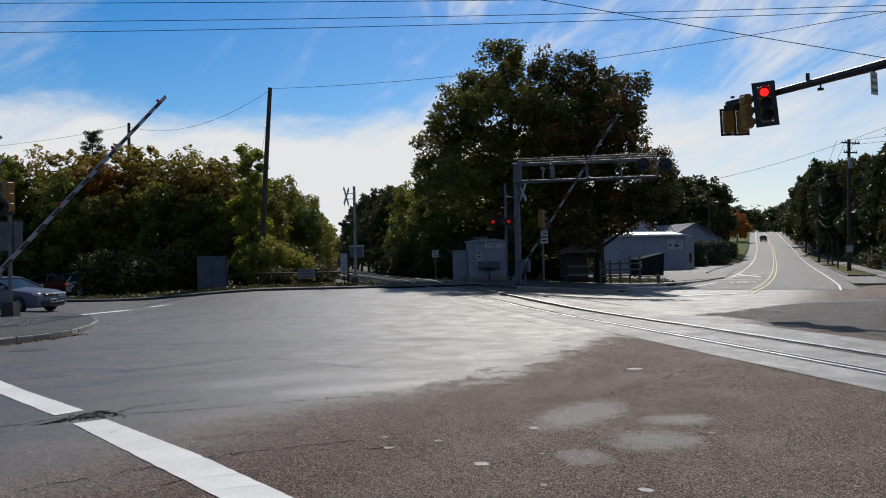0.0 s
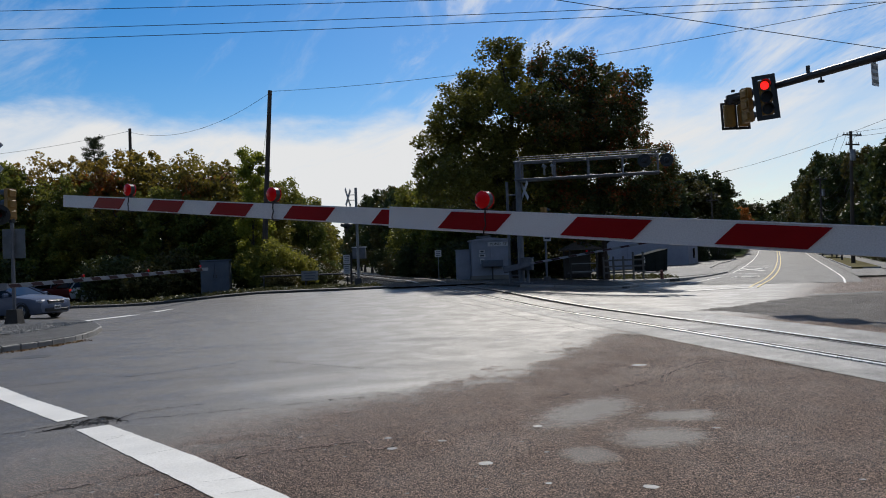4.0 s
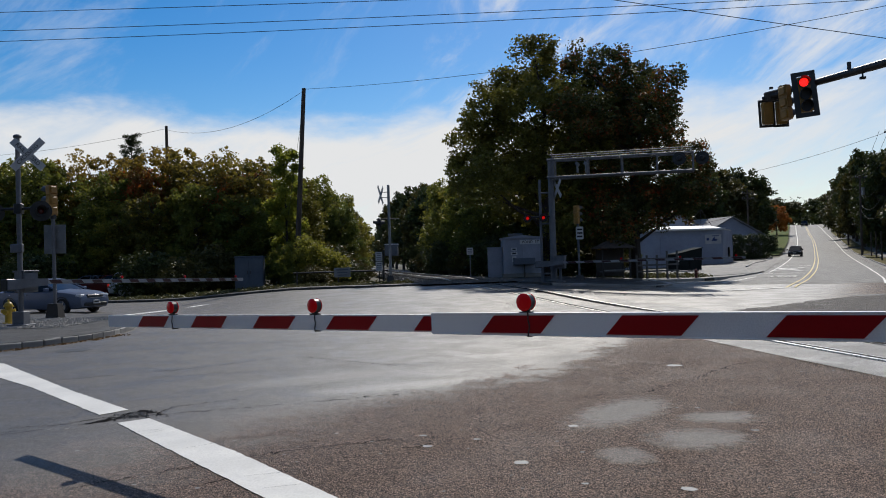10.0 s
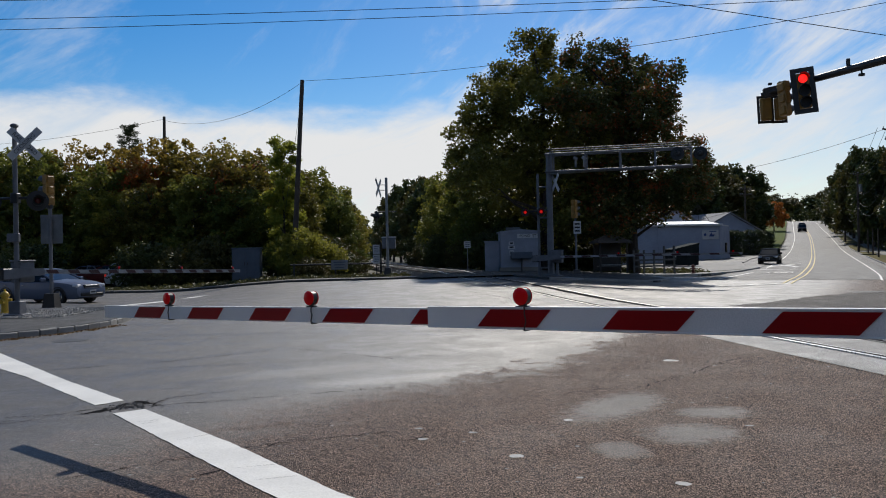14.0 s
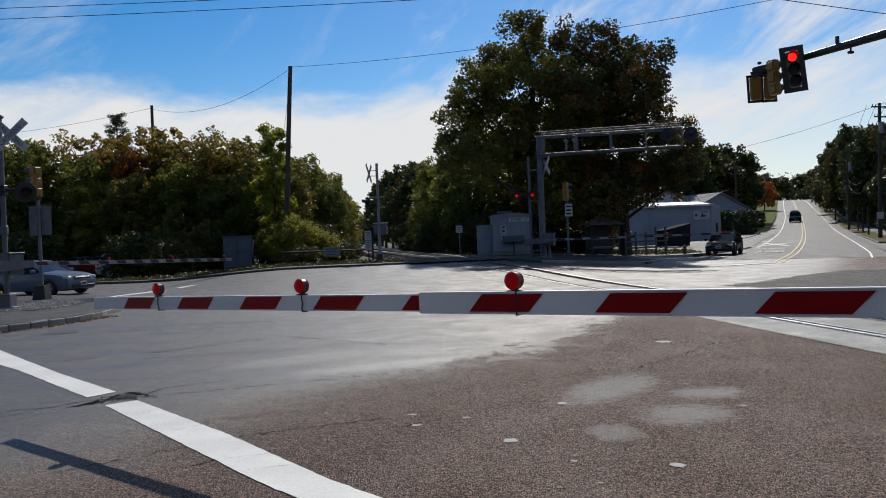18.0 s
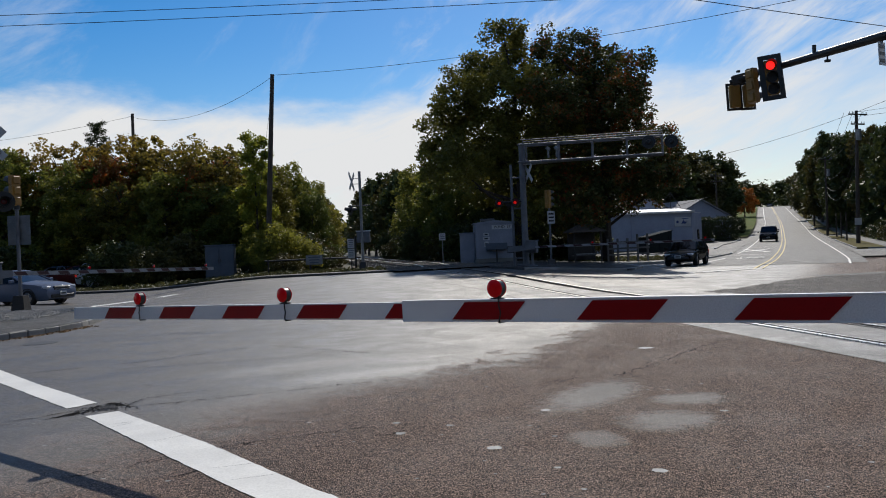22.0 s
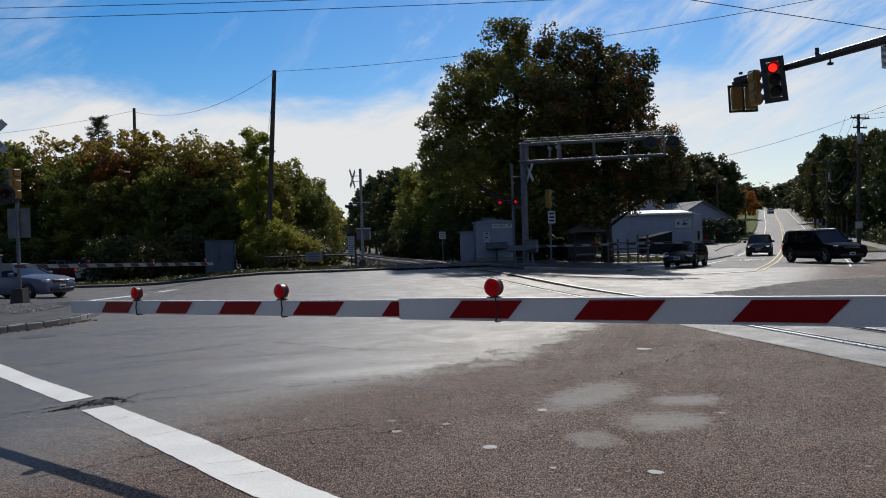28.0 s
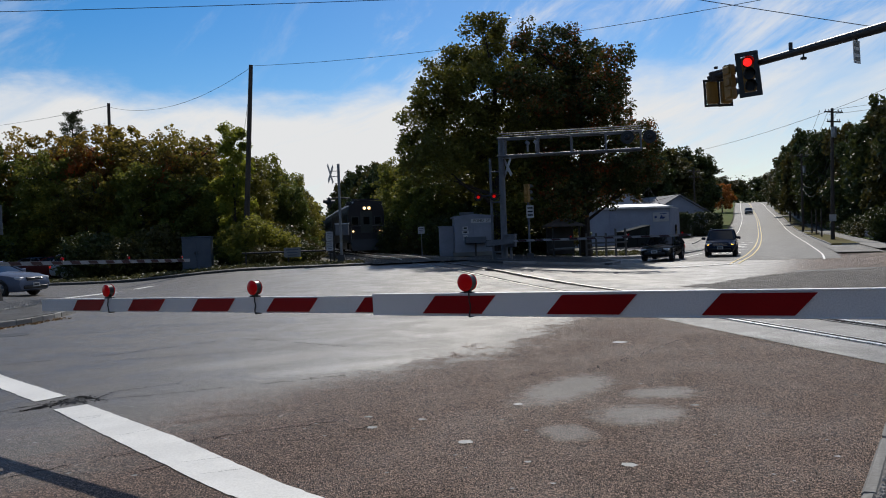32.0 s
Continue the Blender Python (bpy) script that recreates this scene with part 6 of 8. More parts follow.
def build_far_post():
    # flasher post on the other side of the street
    x, y = -5.15, 44.6
    z = gz(x, y)
    t = thing("flasher_post", pose(x, y, z), "slender crossing post with crossbuck seen edge-on", "crossing signal")
    bm = bmesh.new()
    rod(bm, (0, 0, 0.2), (0, 0, 5.65), 0.085, 0.075, 14)
    part("post", bm, M_GALV, t)
    bm = bmesh.new()
    footing(bm, 0.55, 0.5, 0.32)
    part("base", bm, M_DARKMETAL, t, smooth=False)
    crossbuck(t, 5.1, pose(-0.45, 0, 0, 0, 0, 80), words=False, length=1.35)
    for z1 in (4.95, 5.25):
        bm = bmesh.new()
        rod(bm, (0, 0, z1), (-0.45, 0, z1), 0.02, n=6)
        part("crossbuck_bracket", bm, M_GALV, t)
    bm = bmesh.new()
    rod(bm, (-0.72, 0, 3.72), (0.55, 0.0, 3.72), 0.035, n=8)
    part("cross_arm", bm, M_BLACK, t)
    flasher(t, (-0.58, -0.1, 3.5), -62, r=0.30)
    flasher(t, (-0.58, 0.1, 3.5), 118, r=0.30)
    bm = bmesh.new()
    box(bm, (0.06, 0.2, 1.95), (0.74, 0.4, 0.62), bev=0.02)
    part("equipment_box", bm, M_ALU, t, "grey equipment box")
    bm = bmesh.new()
    box(bm, (0.06, 0.2, 2.29), (0.8, 0.46, 0.05), bev=0.01)
    part("box_lid", bm, M_METALW, t)
    bm = bmesh.new()
    rod(bm, (-0.42, 0.25, 0), (-0.42, 0.25, 2.0), 0.045, n=8)
    part("side_post", bm, M_DARKMETAL, t)
    # notice boards on their own post
    t = thing("notice_board", pose(x - 0.70, y + 0.4, gz(x - 0.70, y)), "two white notices on a post beside the tracks", "sign")
    bm = bmesh.new()
    rod(bm, (0, 0.03, 0), (0, 0.03, 1.95), 0.035, n=8)
    part("post", bm, M_DARKMETAL, t)
    for z1, h in ((1.62, 0.52), (1.06, 0.52)):
        bm = bmesh.new()
        box(bm, (0, 0, z1), (0.38, 0.012, h), bev=0.004)
        brd = part("notice", bm, M_SIGNW, t, "white notice with grey bars of writing")
        bm = bmesh.new()
        for k in range(4):
            box(bm, (0, -0.008, z1 + h * 0.32 - k * h * 0.2), (0.28 - 0.05 * (k % 2), 0.004, 0.035))
        part("writing_bar", bm, M_CABINET, brd, smooth=False)
    # barrier rail with a board
    t = thing("barrier_rail", pose(x - 3.4, y + 0.6, gz(x - 3.4, y)), "low steel barrier rail with a white board", "barrier")
    bm = bmesh.new()
    rod(bm, (-2.3, 0, 0.82), (3.2, 0, 0.82), 0.05, n=8)
    part("rail_bar", bm, M_DARKMETAL, t)
    for px in (-2.1, 0.3, 2.9):
        bm = bmesh.new()
        rod(bm, (px, 0, 0), (px, 0, 0.9), 0.05, n=8)
        part("post", bm, M_DARKMETAL, t)
    bm = bmesh.new()
    box(bm, (0.55, -0.07, 0.78), (0.95, 0.012, 0.55), bev=0.004)
    # grey metal in place of white, to give the board its shade
    brd = part("board", bm, M_GALV, t, "white board greyed for shade, with bars of writing")
    bm = bmesh.new()
    for k in range(3):
        box(bm, (0.55, -0.08, 0.93 - k * 0.15), (0.7 - 0.1 * k, 0.004, 0.06))
    part("writing_bar", bm, M_CABINET, brd, smooth=False)


def build_cabin():
    x, y = 2.62, 50.5
    z = gz(x, y) + 0.08
    t = thing("relay_cabin", pose(x, y, z, 0, 0, 3), "pale metal relay cabin with a name board, in deep shade", "relay cabin")
    bm = bmesh.new()
    box(bm, (0, 1.0, 0.12), (2.65, 2.2, 0.25), bev=0.01)
    part("plinth", bm, M_CONCRETE, t)
    bm = bmesh.new()
    box(bm, (0, 1.0, 1.35), (2.45, 2.0, 2.25), bev=0.015)
    body = part("body", bm, M_CABIN, t)
    bm = bmesh.new()
    prism(bm, [(-1.32, 2.46), (1.32, 2.46), (1.32, 2.53), (0, 2.66), (-1.32, 2.53)], -0.1, 2.1)
    part("roof", bm, M_CABIN, t)
    bm = bmesh.new()
    box(bm, (-0.35, 0.9, 2.72), (0.9, 0.4, 0.18), bev=0.03)
    part("roof_vent", bm, M_ALU, t)
    bm = bmesh.new()
    box(bm, (0.45, -0.03, 1.25), (0.95, 0.03, 1.9), bev=0.008)
    door = part("door", bm, M_CABIN, t)
    bm = bmesh.new()
    rod(bm, (0.12, -0.08, 1.2), (0.12, -0.04, 1.2), 0.03, n=8)
    box(bm, (0.17, -0.08, 1.2), (0.14, 0.02, 0.03))
    part("handle", bm, M_GALV, door, "steel door handle")
    bm = bmesh.new()
    box(bm, (0.5, -0.05, 2.22), (1.35, 0.015, 0.26), bev=0.003)
    brd = part("name_board", bm, M_SIGNW, t, "white name board with black letters")
    lettering("lettering", "POND  ST", 0.24, M_INK, brd, pose(0.5, -0.062, 2.22, 90, 0, 0), "black letters POND ST")
    for px, pz, w, h in ((-0.55, 1.78, 0.34, 0.2), (-0.55, 1.52, 0.42, 0.2), (-0.55, 1.16, 0.26, 0.34)):
        bm = bmesh.new()
        box(bm, (px, -0.012, pz), (w, 0.012, h))
        pl = part("plate", bm, M_SIGNW, t, "small white plate", smooth=False)
        bm = bmesh.new()
        box(bm, (px, -0.022, pz), (w * 0.6, 0.004, h * 0.5))
        part("writing_bar", bm, M_INK, pl, smooth=False)
    bm = bmesh.new()
    box(bm, (0.05, -0.28, 1.0), (1.35, 0.42, 0.42), bev=0.03)
    part("meter_box", bm, M_CABINET, t, "dark equipment box on the cabin front")
    bm = bmesh.new()
    rod(bm, (0.05, -0.28, 0), (0.05, -0.28, 0.8), 0.05, n=8)
    part("box_post", bm, M_DARKMETAL, t)
    # lower cabinet beside it
    t = thing("equipment_cabinet", pose(x - 1.75, y + 0.5, z), "lower pale metal cabinet beside the relay cabin", "cabinet")
    bm = bmesh.new()
    box(bm, (0, 0.6, 0.95), (0.95, 1.1, 1.9), bev=0.015)
    part("body", bm, M_CABIN, t)
    bm = bmesh.new()
    box(bm, (0, 0.6, 1.93), (1.05, 1.2, 0.06), bev=0.01)
    part("lid", bm, M_CABIN, t)
    bm = bmesh.new()
    box(bm, (0, 0.035, 0.98), (0.8, 0.02, 1.6), bev=0.006)
    part("door", bm, M_CABIN, t)
    # blue-grey cabinet before the wood
    t = thing("utility_cabinet", pose(-14.45, 48.6, gz(-14.45, 48.6) - 0.02, 0, 0, 6), "tall blue-grey utility cabinet before the bushes", "cabinet")
    for sx in (-0.42, 0.42):
        bm = bmesh.new()
        box(bm, (sx, 0.02, 1.05), (0.80, 0.03, 1.75), bev=0.006)
        dr = part("door", bm, M_CABINET, t)
        bm = bmesh.new()
        box(bm, (sx * 0.2, -0.02, 1.1), (0.04, 0.05, 0.2), bev=0.006)
        part("handle", bm, M_DARKMETAL, dr)
    bm = bmesh.new()
    box(bm, (0, 0.42, 1.02), (1.74, 0.78, 2.0), bev=0.02)
    part("body", bm, M_CABINET, t)
    bm = bmesh.new()
    box(bm, (0, 0.42, 2.06), (1.82, 0.88, 0.08), bev=0.02)
    part("lid", bm, M_CABINET, t)


def build_far_signal():
    x, y = 5.55, 45.5
    t = thing("traffic_signal", pose(x, y, gz(x, y) + 0.05), "post-mounted traffic signal with a white sign below", "traffic light")
    bm = bmesh.new()
    rod(bm, (0, 0.1, 0), (0, 0.1, 4.0), 0.06, n=12)
    part("post", bm, M_ALU, t)
    bm = bmesh.new()
    footing(bm, 0.3, 0.5, 0.34)
    part("base", bm, M_DARKMETAL, t, smooth=False)
    signal_head(t, pose(0, 0, 3.75, 0, 0, 128), plate=False)
    bm = bmesh.new()
    box(bm, (0.08, 0.0, 2.7), (0.42, 0.012, 0.72), bev=0.004)
    sg = part("sign", bm, M_SIGNW, t, "white sign with bars of writing")
    bm = bmesh.new()
    for k in range(3):
        box(bm, (0.08, -0.01, 2.9 - k * 0.2), (0.3, 0.004, 0.09))
    part("writing_bar", bm, M_INK, sg, smooth=False)


def build_mast_arm():
    """Traffic signal mast arm reaching over the road."""
    t = thing("signal_mast", Matrix.LocRotScale((0, 0, -0.1445), None, (1.085, 1.085, 1.085)), "dark steel signal mast with an arm reaching over the road", "traffic light")
    tip, d = Vector((9.93, 24.2, 6.65)), Vector((0.3624, -0.932, 0))
    foot = tip + d * 14
    bm = bmesh.new()
    rod(bm, (foot.x, foot.y, 0), (foot.x, foot.y, 7.2), 0.20, 0.16, 16)
    box(bm, (foot.x, foot.y, 0.03), (0.6, 0.6, 0.06), bev=0.01)
    part("mast", bm, M_DARKMETAL, t)
    bm = bmesh.new()
    rod(bm, tip, foot + Vector((0, 0, -0.1)), 0.098, 0.19, 18)
    part("arm", bm, M_DARKMETAL, t)
    head = signal_head(t, pose(9.71, 23.86, 6.31, 0, -5, -14), lit=True, shell=M_SIGYEL)
    bm = bmesh.new()
    box(bm, (9.86, 24.1, 6.5), (0.12, 0.3, 0.5), bev=0.02)
    part("clamp", bm, M_BLACK, t)
    signal_head(t, pose(9.42, 24.45, 6.18, 0, 4, 112), plate=False, shell=M_SIGYEL)
    for px in (8.99, 9.42):
        m = pose(px, 25.1, 5.98, 0, 2, 183)
        bm = bmesh.new()
        box(bm, (0, 0.10, 0), (0.33, 0.17, 0.70), bev=0.03)
        bm.transform(m)
        hd = part("signal_head", bm, M_SIGYEL, t, "yellow back of a two-light signal")
        bm = bmesh.new()
        for x, z, sx, sz in ((-0.205, 0, 0.08, 0.86), (0.205, 0, 0.08, 0.86), (0, 0.39, 0.34, 0.08), (0, -0.39, 0.34, 0.08)):
            box(bm, (x, 0.03, z), (sx, 0.006, sz))
        bm.transform(m)
        part("backplate", bm, M_BLACK, hd, "black backplate", smooth=False)
    bm = bmesh.new()
    box(bm, (9.16, 24.85, 6.50), (0.56, 0.16, 0.30), (0, -12, 0), bev=0.03)
    rod(bm, (8.85, 24.95, 6.42), (9.9, 24.25, 6.66), 0.07, n=10)
    part("head_bracket", bm, M_DARKMETAL, t)
    for px, py in ((9.1, 24.9), (9.35, 24.75)):
        bm = bmesh.new()
        box(bm, (px, py, 6.74), (0.10, 0.10, 0.07), bev=0.01)
        part("bracket_cap", bm, M_BLACK, t)
    p = tip + d * 1.55
    bm = bmesh.new()
    rod(bm, (p.x, p.y, p.z + 0.08), (p.x, p.y, p.z + 0.30), 0.055, n=10)
    part("sensor", bm, M_BLACK, t)
    p = tip + d * 2.0
    bm = bmesh.new()
    rod(bm, (p.x, p.y, p.z - 0.10), (p.x, p.y, p.z - 0.22), 0.025, n=8)
    box(bm, (p.x, p.y, p.z - 0.25), (0.15, 0.10, 0.07), bev=0.01)
    part("camera_bracket", bm, M_BLACK, t)
    p = tip + d * 3.74
    m = pose(p.x, p.y, p.z - 0.47, 0, -3, 42)
    bm = bmesh.new()
    box(bm, (0, 0, 0), (0.46, 0.012, 0.60), bev=0.004)
    bm.transform(m)
    sg = part("hanging_sign", bm, M_SIGNW, t, "small white sign hung below the arm")
    bm = bmesh.new()
    for k in range(3):
        box(bm, (0, -0.01, 0.18 - k * 0.18), (0.34, 0.004, 0.09))
    bm.transform(m)
    part("writing_bar", bm, M_INK, sg, smooth=False)
    bm = bmesh.new()
    for k in (-1, 1):
        rod(bm, (p.x + k * 0.02, p.y, p.z - 0.2), (p.x + k * 0.02, p.y, p.z - 0.05), 0.015, n=6)
    part("sign_hanger", bm, M_BLACK, t)


near_gate, near_arm = build_near_gate()
side_gate, side_arm = build_side_gate()
far_gate, far_arm = build_gantry()
build_far_post()
build_cabin()
build_far_signal()
build_mast_arm()


# ---- buildings ----
def wall_box(bm, a, b, z0, z1, depth):
    """A solid block standing on the line a-b, going back by depth."""
    a, b = Vector(a), Vector(b)
    d = (b - a).normalized()
    n = Vector((-d.y, d.x)) * depth
    pts = [a, b, b + n, a + n]
    lo, hi = [bm.verts.new((p.x, p.y, z0)) for p in pts], [bm.verts.new((p.x, p.y, z1)) for p in pts]
    faces = [bm.faces.new(lo), bm.faces.new(hi)] + [bm.faces.new((lo[i], lo[(i + 1) % 4], hi[(i + 1) % 4], hi[i])) for i in range(4)]
    bmesh.ops.recalc_face_normals(bm, faces=faces)


def build_white_building():
    t = thing("white_building", pose(0, 0, 0), "long low white-painted workshop with a flat roof", "building")
    a, b, c = Vector((6.0, 86.6)), Vector((27.2, 91.0)), Vector((30.2, 97.2))
    d, n = (b - a).normalized(), Vector((-(b - a).normalized().y, (b - a).normalized().x))
    for p, q, nm in ((a, b, "front_wall"), (b, c, "end_wall"), (c, c + n * 5, "end_wall"), (a + n * 11, c + n * 5, "back_wall"), (a, a + n * 11, "side_wall")):
        bm = bmesh.new()
        u = (q - p).normalized()
        w = Vector((-u.y, u.x)) * 0.15
        wall_box(bm, p - w * 0.5, q - w * 0.5, -0.3, 4.28, 0.15)
        part(nm, bm, M_WALLW, t, smooth=False)
    bm = bmesh.new()
    bm.faces.new([bm.verts.new((p.x, p.y, 4.30)) for p in (a - n * 0.2, b - n * 0.2, c, c + n * 5, a + n * 11)])
    made = bmesh.ops.extrude_face_region(bm, geom=bm.faces[:])
    bmesh.ops.translate(bm, verts=[v for v in made["geom"] if isinstance(v, bmesh.types.BMVert)], vec=(0, 0, 0.12))
    bmesh.ops.recalc_face_normals(bm, faces=bm.faces[:])
    part("roof", bm, M_METALW, t, "pale metal roof catching the sun", smooth=False)
    bm = bmesh.new()
    p, q = a - n * 0.35 - d * 0.1, b - n * 0.35 + d * 0.05
    loft(bm, [[(v.x, v.y, 4.36), (v.x + n.x * 3.2, v.y + n.y * 3.2, 4.82), (v.x + n.x * 3.2, v.y + n.y * 3.2, 4.90), (v.x, v.y, 4.44)] for v in (p, q)])
    part("roof_strip", bm, M_METALW, t, "sloping white metal roof edge", smooth=False)
    bm = bmesh.new()
    box(bm, ((a.x + b.x) / 2 - n.x * 0.3, (a.y + b.y) / 2 - n.y * 0.3, 4.36), ((b - a).length + 0.3, 0.2, 0.22), (0, 0, math.degrees(math.atan2(d.y, d.x))), 0.02)
    part("coping", bm, M_METALW, t, "white metal coping")
    yaw = math.degrees(math.atan2(d.y, d.x))
    m = Matrix.Translation((b.x - d.x * 1.15 - n.x * 0.14, b.y - d.y * 1.15 - n.y * 0.14, 3.25)) @ pose(0, 0, 0, 0, 0, yaw)
    bm = bmesh.new()
    box(bm, (0, 0, 0), (1.95, 0.05, 1.05), bev=0.01)
    bm.transform(m)
    sg = part("wall_sign", bm, M_SIGNW, t, "white wall sign with a dark blue device")
    bm = bmesh.new()
    prism(bm, [(-0.2, -0.2), (0.35, -0.22), (0.55, 0.0), (0.2, 0.02), (0.15, 0.28), (-0.05, 0.05)], -0.035, -0.028)
    ball(bm, (-0.65, -0.03, 0), 0.16, (1, 0.05, 1), 12)
    box(bm, (0.3, -0.03, 0.36), (0.85, 0.006, 0.09))
    bm.transform(m)
    part("sign_device", bm, M_BLUE, sg, smooth=False)
    bm = bmesh.new()
    w = (c - b).normalized()
    p = b + w * 3.6
    box(bm, (p.x + w.y * 0.16, p.y - w.x * 0.16, 1.75), (0.12, 0.85, 1.15), (0, 0, math.degrees(math.atan2(w.y, w.x)) - 90), 0.01)
    part("window", bm, M_GLASS, t, "dark window in the end wall")
    for f in (0.18, 0.34, 0.5, 0.66):
        p = a.lerp(b, f)
        bm = bmesh.new()
        box(bm, (p.x - n.x * 0.1, p.y - n.y * 0.1, 2.15), (0.10, 0.06, 4.1), (0, 0, yaw), 0.005)
        part("pilaster", bm, M_WALLW, t)
    bm = bmesh.new()
    rod(bm, (24.0, 95, 4.4), (26.0, 95, 6.9), 0.03, n=6)
    rod(bm, (27.6, 95, 4.4), (26.0, 95, 6.9), 0.03, n=6)
    rod(bm, (26.0, 95, 4.4), (26.0, 95, 6.9), 0.03, n=6)
    rod(bm, (24.0, 95, 4.6), (31.5, 97.5, 6.3), 0.02, n=6)
    part("roof_stay", bm, M_DARKMETAL, t)


def gabled(name, a, b, depth, eave, ridge, label, base=-0.3):
    """A gabled block whose gable end stands on the line a-b."""
    t = thing(name, pose(0, 0, 0), label, "building")
    a, b = Vector(a), Vector(b)
    d = (b - a).normalized()
    n = Vector((-d.y, d.x))
    wid = (b - a).length

    def at(u, v, z):
        p = a + d * u + n * v
        return (p.x, p.y, z)
    for v0, v1, nm in ((0, 0.2, "gable_wall"), (depth - 0.2, depth, "gable_wall")):
        bm = bmesh.new()
        outline = [(0, base), (wid, base), (wid, eave), (wid / 2, ridge), (0, eave)]
        lo, hi = [bm.verts.new(at(u, v0, z)) for u, z in outline], [bm.verts.new(at(u, v1, z)) for u, z in outline]
        fs = [bm.faces.new(lo), bm.faces.new(hi)] + [bm.faces.new((lo[i], lo[(i + 1) % 5], hi[(i + 1) % 5], hi[i])) for i in range(5)]
        bmesh.ops.recalc_face_normals(bm, faces=fs)
        part(nm, bm, M_WALLW, t, smooth=False)
    for u0, u1 in ((0, 0.2), (wid - 0.2, wid)):
        bm = bmesh.new()
        loft(bm, [[at(u0, 0.2, z) for z in (base,)] + [at(u1, 0.2, base), at(u1, 0.2, eave), at(u0, 0.2, eave)], [at(u0, depth - 0.2, base), at(u1, depth - 0.2, base), at(u1, depth - 0.2, eave), at(u0, depth - 0.2, eave)]])
        part("side_wall", bm, M_WALLW, t, smooth=False)
    for s in (0, 1):
        e, r = (-0.4, wid / 2) if s == 0 else (wid + 0.4, wid / 2)
        bm = bmesh.new()
        drop = (ridge - eave) / (wid / 2) * 0.4
        loft(bm, [[at(e, v, eave - drop + 0.03), at(r, v, ridge + 0.03), at(r, v, ridge + 0.19), at(e, v, eave - drop + 0.19)] for v in (-0.3, depth + 0.3)])
        part("roof", bm, M_ROOF, t, "grey shingled roof slope", smooth=False)
    return t, at


def build_others():
    t, at = gabled("gabled_house", (21.5, 105), (30.2, 106.5), 9.0, 4.6, 6.75, "pale house with a grey gabled roof behind the workshop")
    t, at = gabled("gabled_shop", (29.6, 108.0), (38.8, 111.5), 14.0, 4.0, 6.4, "white gabled shop with a blue-lettered sign")
    bm = bmesh.new()
    d = Vector((9.2, 3.5)).normalized()
    m = Matrix.Translation((31.9, 108.75, 4.55)) @ pose(0, 0, 0, 0, 0, math.degrees(math.atan2(d.y, d.x)))
    box(bm, (0, 0, 0), (2.7, 0.05, 1.15), bev=0.01)
    bm.transform(m)
    sg = part("wall_sign", bm, M_SIGNW, t, "white sign with blue bars of writing")
    bm = bmesh.new()
    for z, w in ((0.32, 2.3), (0.0, 1.8), (-0.32, 2.2)):
        box(bm, (0, -0.035, z), (w, 0.008, 0.18))
    bm.transform(m)
    part("writing_bar", bm, M_BLUE, sg, smooth=False)
    for u in (5.4, 7.4):
        bm = bmesh.new()
        box(bm, (29.6 + d.x * u, 108.0 + d.y * u - 0.05, 1.9), (1.0, 0.12, 1.3), (0, 0, math.degrees(math.atan2(d.y, d.x))), 0.02)
        part("window", bm, M_GLASS, t)
    # pale gate post by the hedge
    t = thing("gate_panel", pose(33.3, 105.0, gz(33.3, 105)), "pale timber panel by the hedge", "fence panel")
    for k in range(4):
        bm = bmesh.new()
        box(bm, (0.3 * k, 0, 0.95), (0.28, 0.05, 1.9), bev=0.01)
        part("board", bm, M_CONCRETE, t)
    # dark sloping container by the pavement
    t = thing("waste_container", pose(17.3, 67.0, gz(17.3, 67) + 0.05, 0, 0, 12), "dark steel waste container with a sloping lid", "waste container")
    bm = bmesh.new()
    prism(bm, [(-1.15, 0.15), (1.05, 0.15), (1.15, 1.95), (-1.15, 1.45)], 0, 1.7)
    part("body", bm, M_DUMP, t, smooth=False)
    bm = bmesh.new()
    loft(bm, [[(-1.2, v, 1.46), (1.2, v, 1.97), (1.2, v, 2.03), (-1.2, v, 1.52)] for v in (-0.05, 1.75)])
    part("lid", bm, M_DUMP, t, smooth=False)
    for px in (-0.9, 0.0, 0.85):
        bm = bmesh.new()
        box(bm, (px, -0.03, 0.85), (0.08, 0.06, 1.3), bev=0.008)
        part("rib", bm, M_DUMP, t)
    bm = bmesh.new()
    box(bm, (-1.05, -0.05, 1.1), (0.2, 0.02, 0.5))
    part("reflector", bm, M_SIGNW, t, smooth=False)
    for px in (-0.9, 0.85):
        for py in (0.3, 1.4):
            bm = bmesh.new()
            rod(bm, (px, py, 0.0), (px, py, 0.15), 0.1, n=10)
            part("castor", bm, M_TYRE, t)
    # small hip-roofed shelter in the shade
    t = thing("shelter", pose(8.35, 49.6, gz(8.35, 49.6) + 0.1, 0, 0, 8), "small dark hip-roofed shelter under the oaks", "shelter")
    for px in (-0.85, 0.85):
        for py in (0, 1.4):
            bm = bmesh.new()
            box(bm, (px, py, 0.95), (0.1, 0.1, 1.9), bev=0.01)
            part("post", bm, M_DARKMETAL, t)
    bm = bmesh.new()
    loft(bm, [[(sx * 1.15, 0.7 + sy * 1.0, 1.9) for sx, sy in ((-1, -1), (1, -1), (1, 1), (-1, 1))], [(sx * 1.1, 0.7 + sy * 0.95, 1.98) for sx, sy in ((-1, -1), (1, -1), (1, 1), (-1, 1))], [(sx * 0.35, 0.7 + sy * 0.1, 2.4) for sx, sy in ((-1, -1), (1, -1), (1, 1), (-1, 1))]])
    part("roof", bm, M_TIMBER, t, smooth=False)
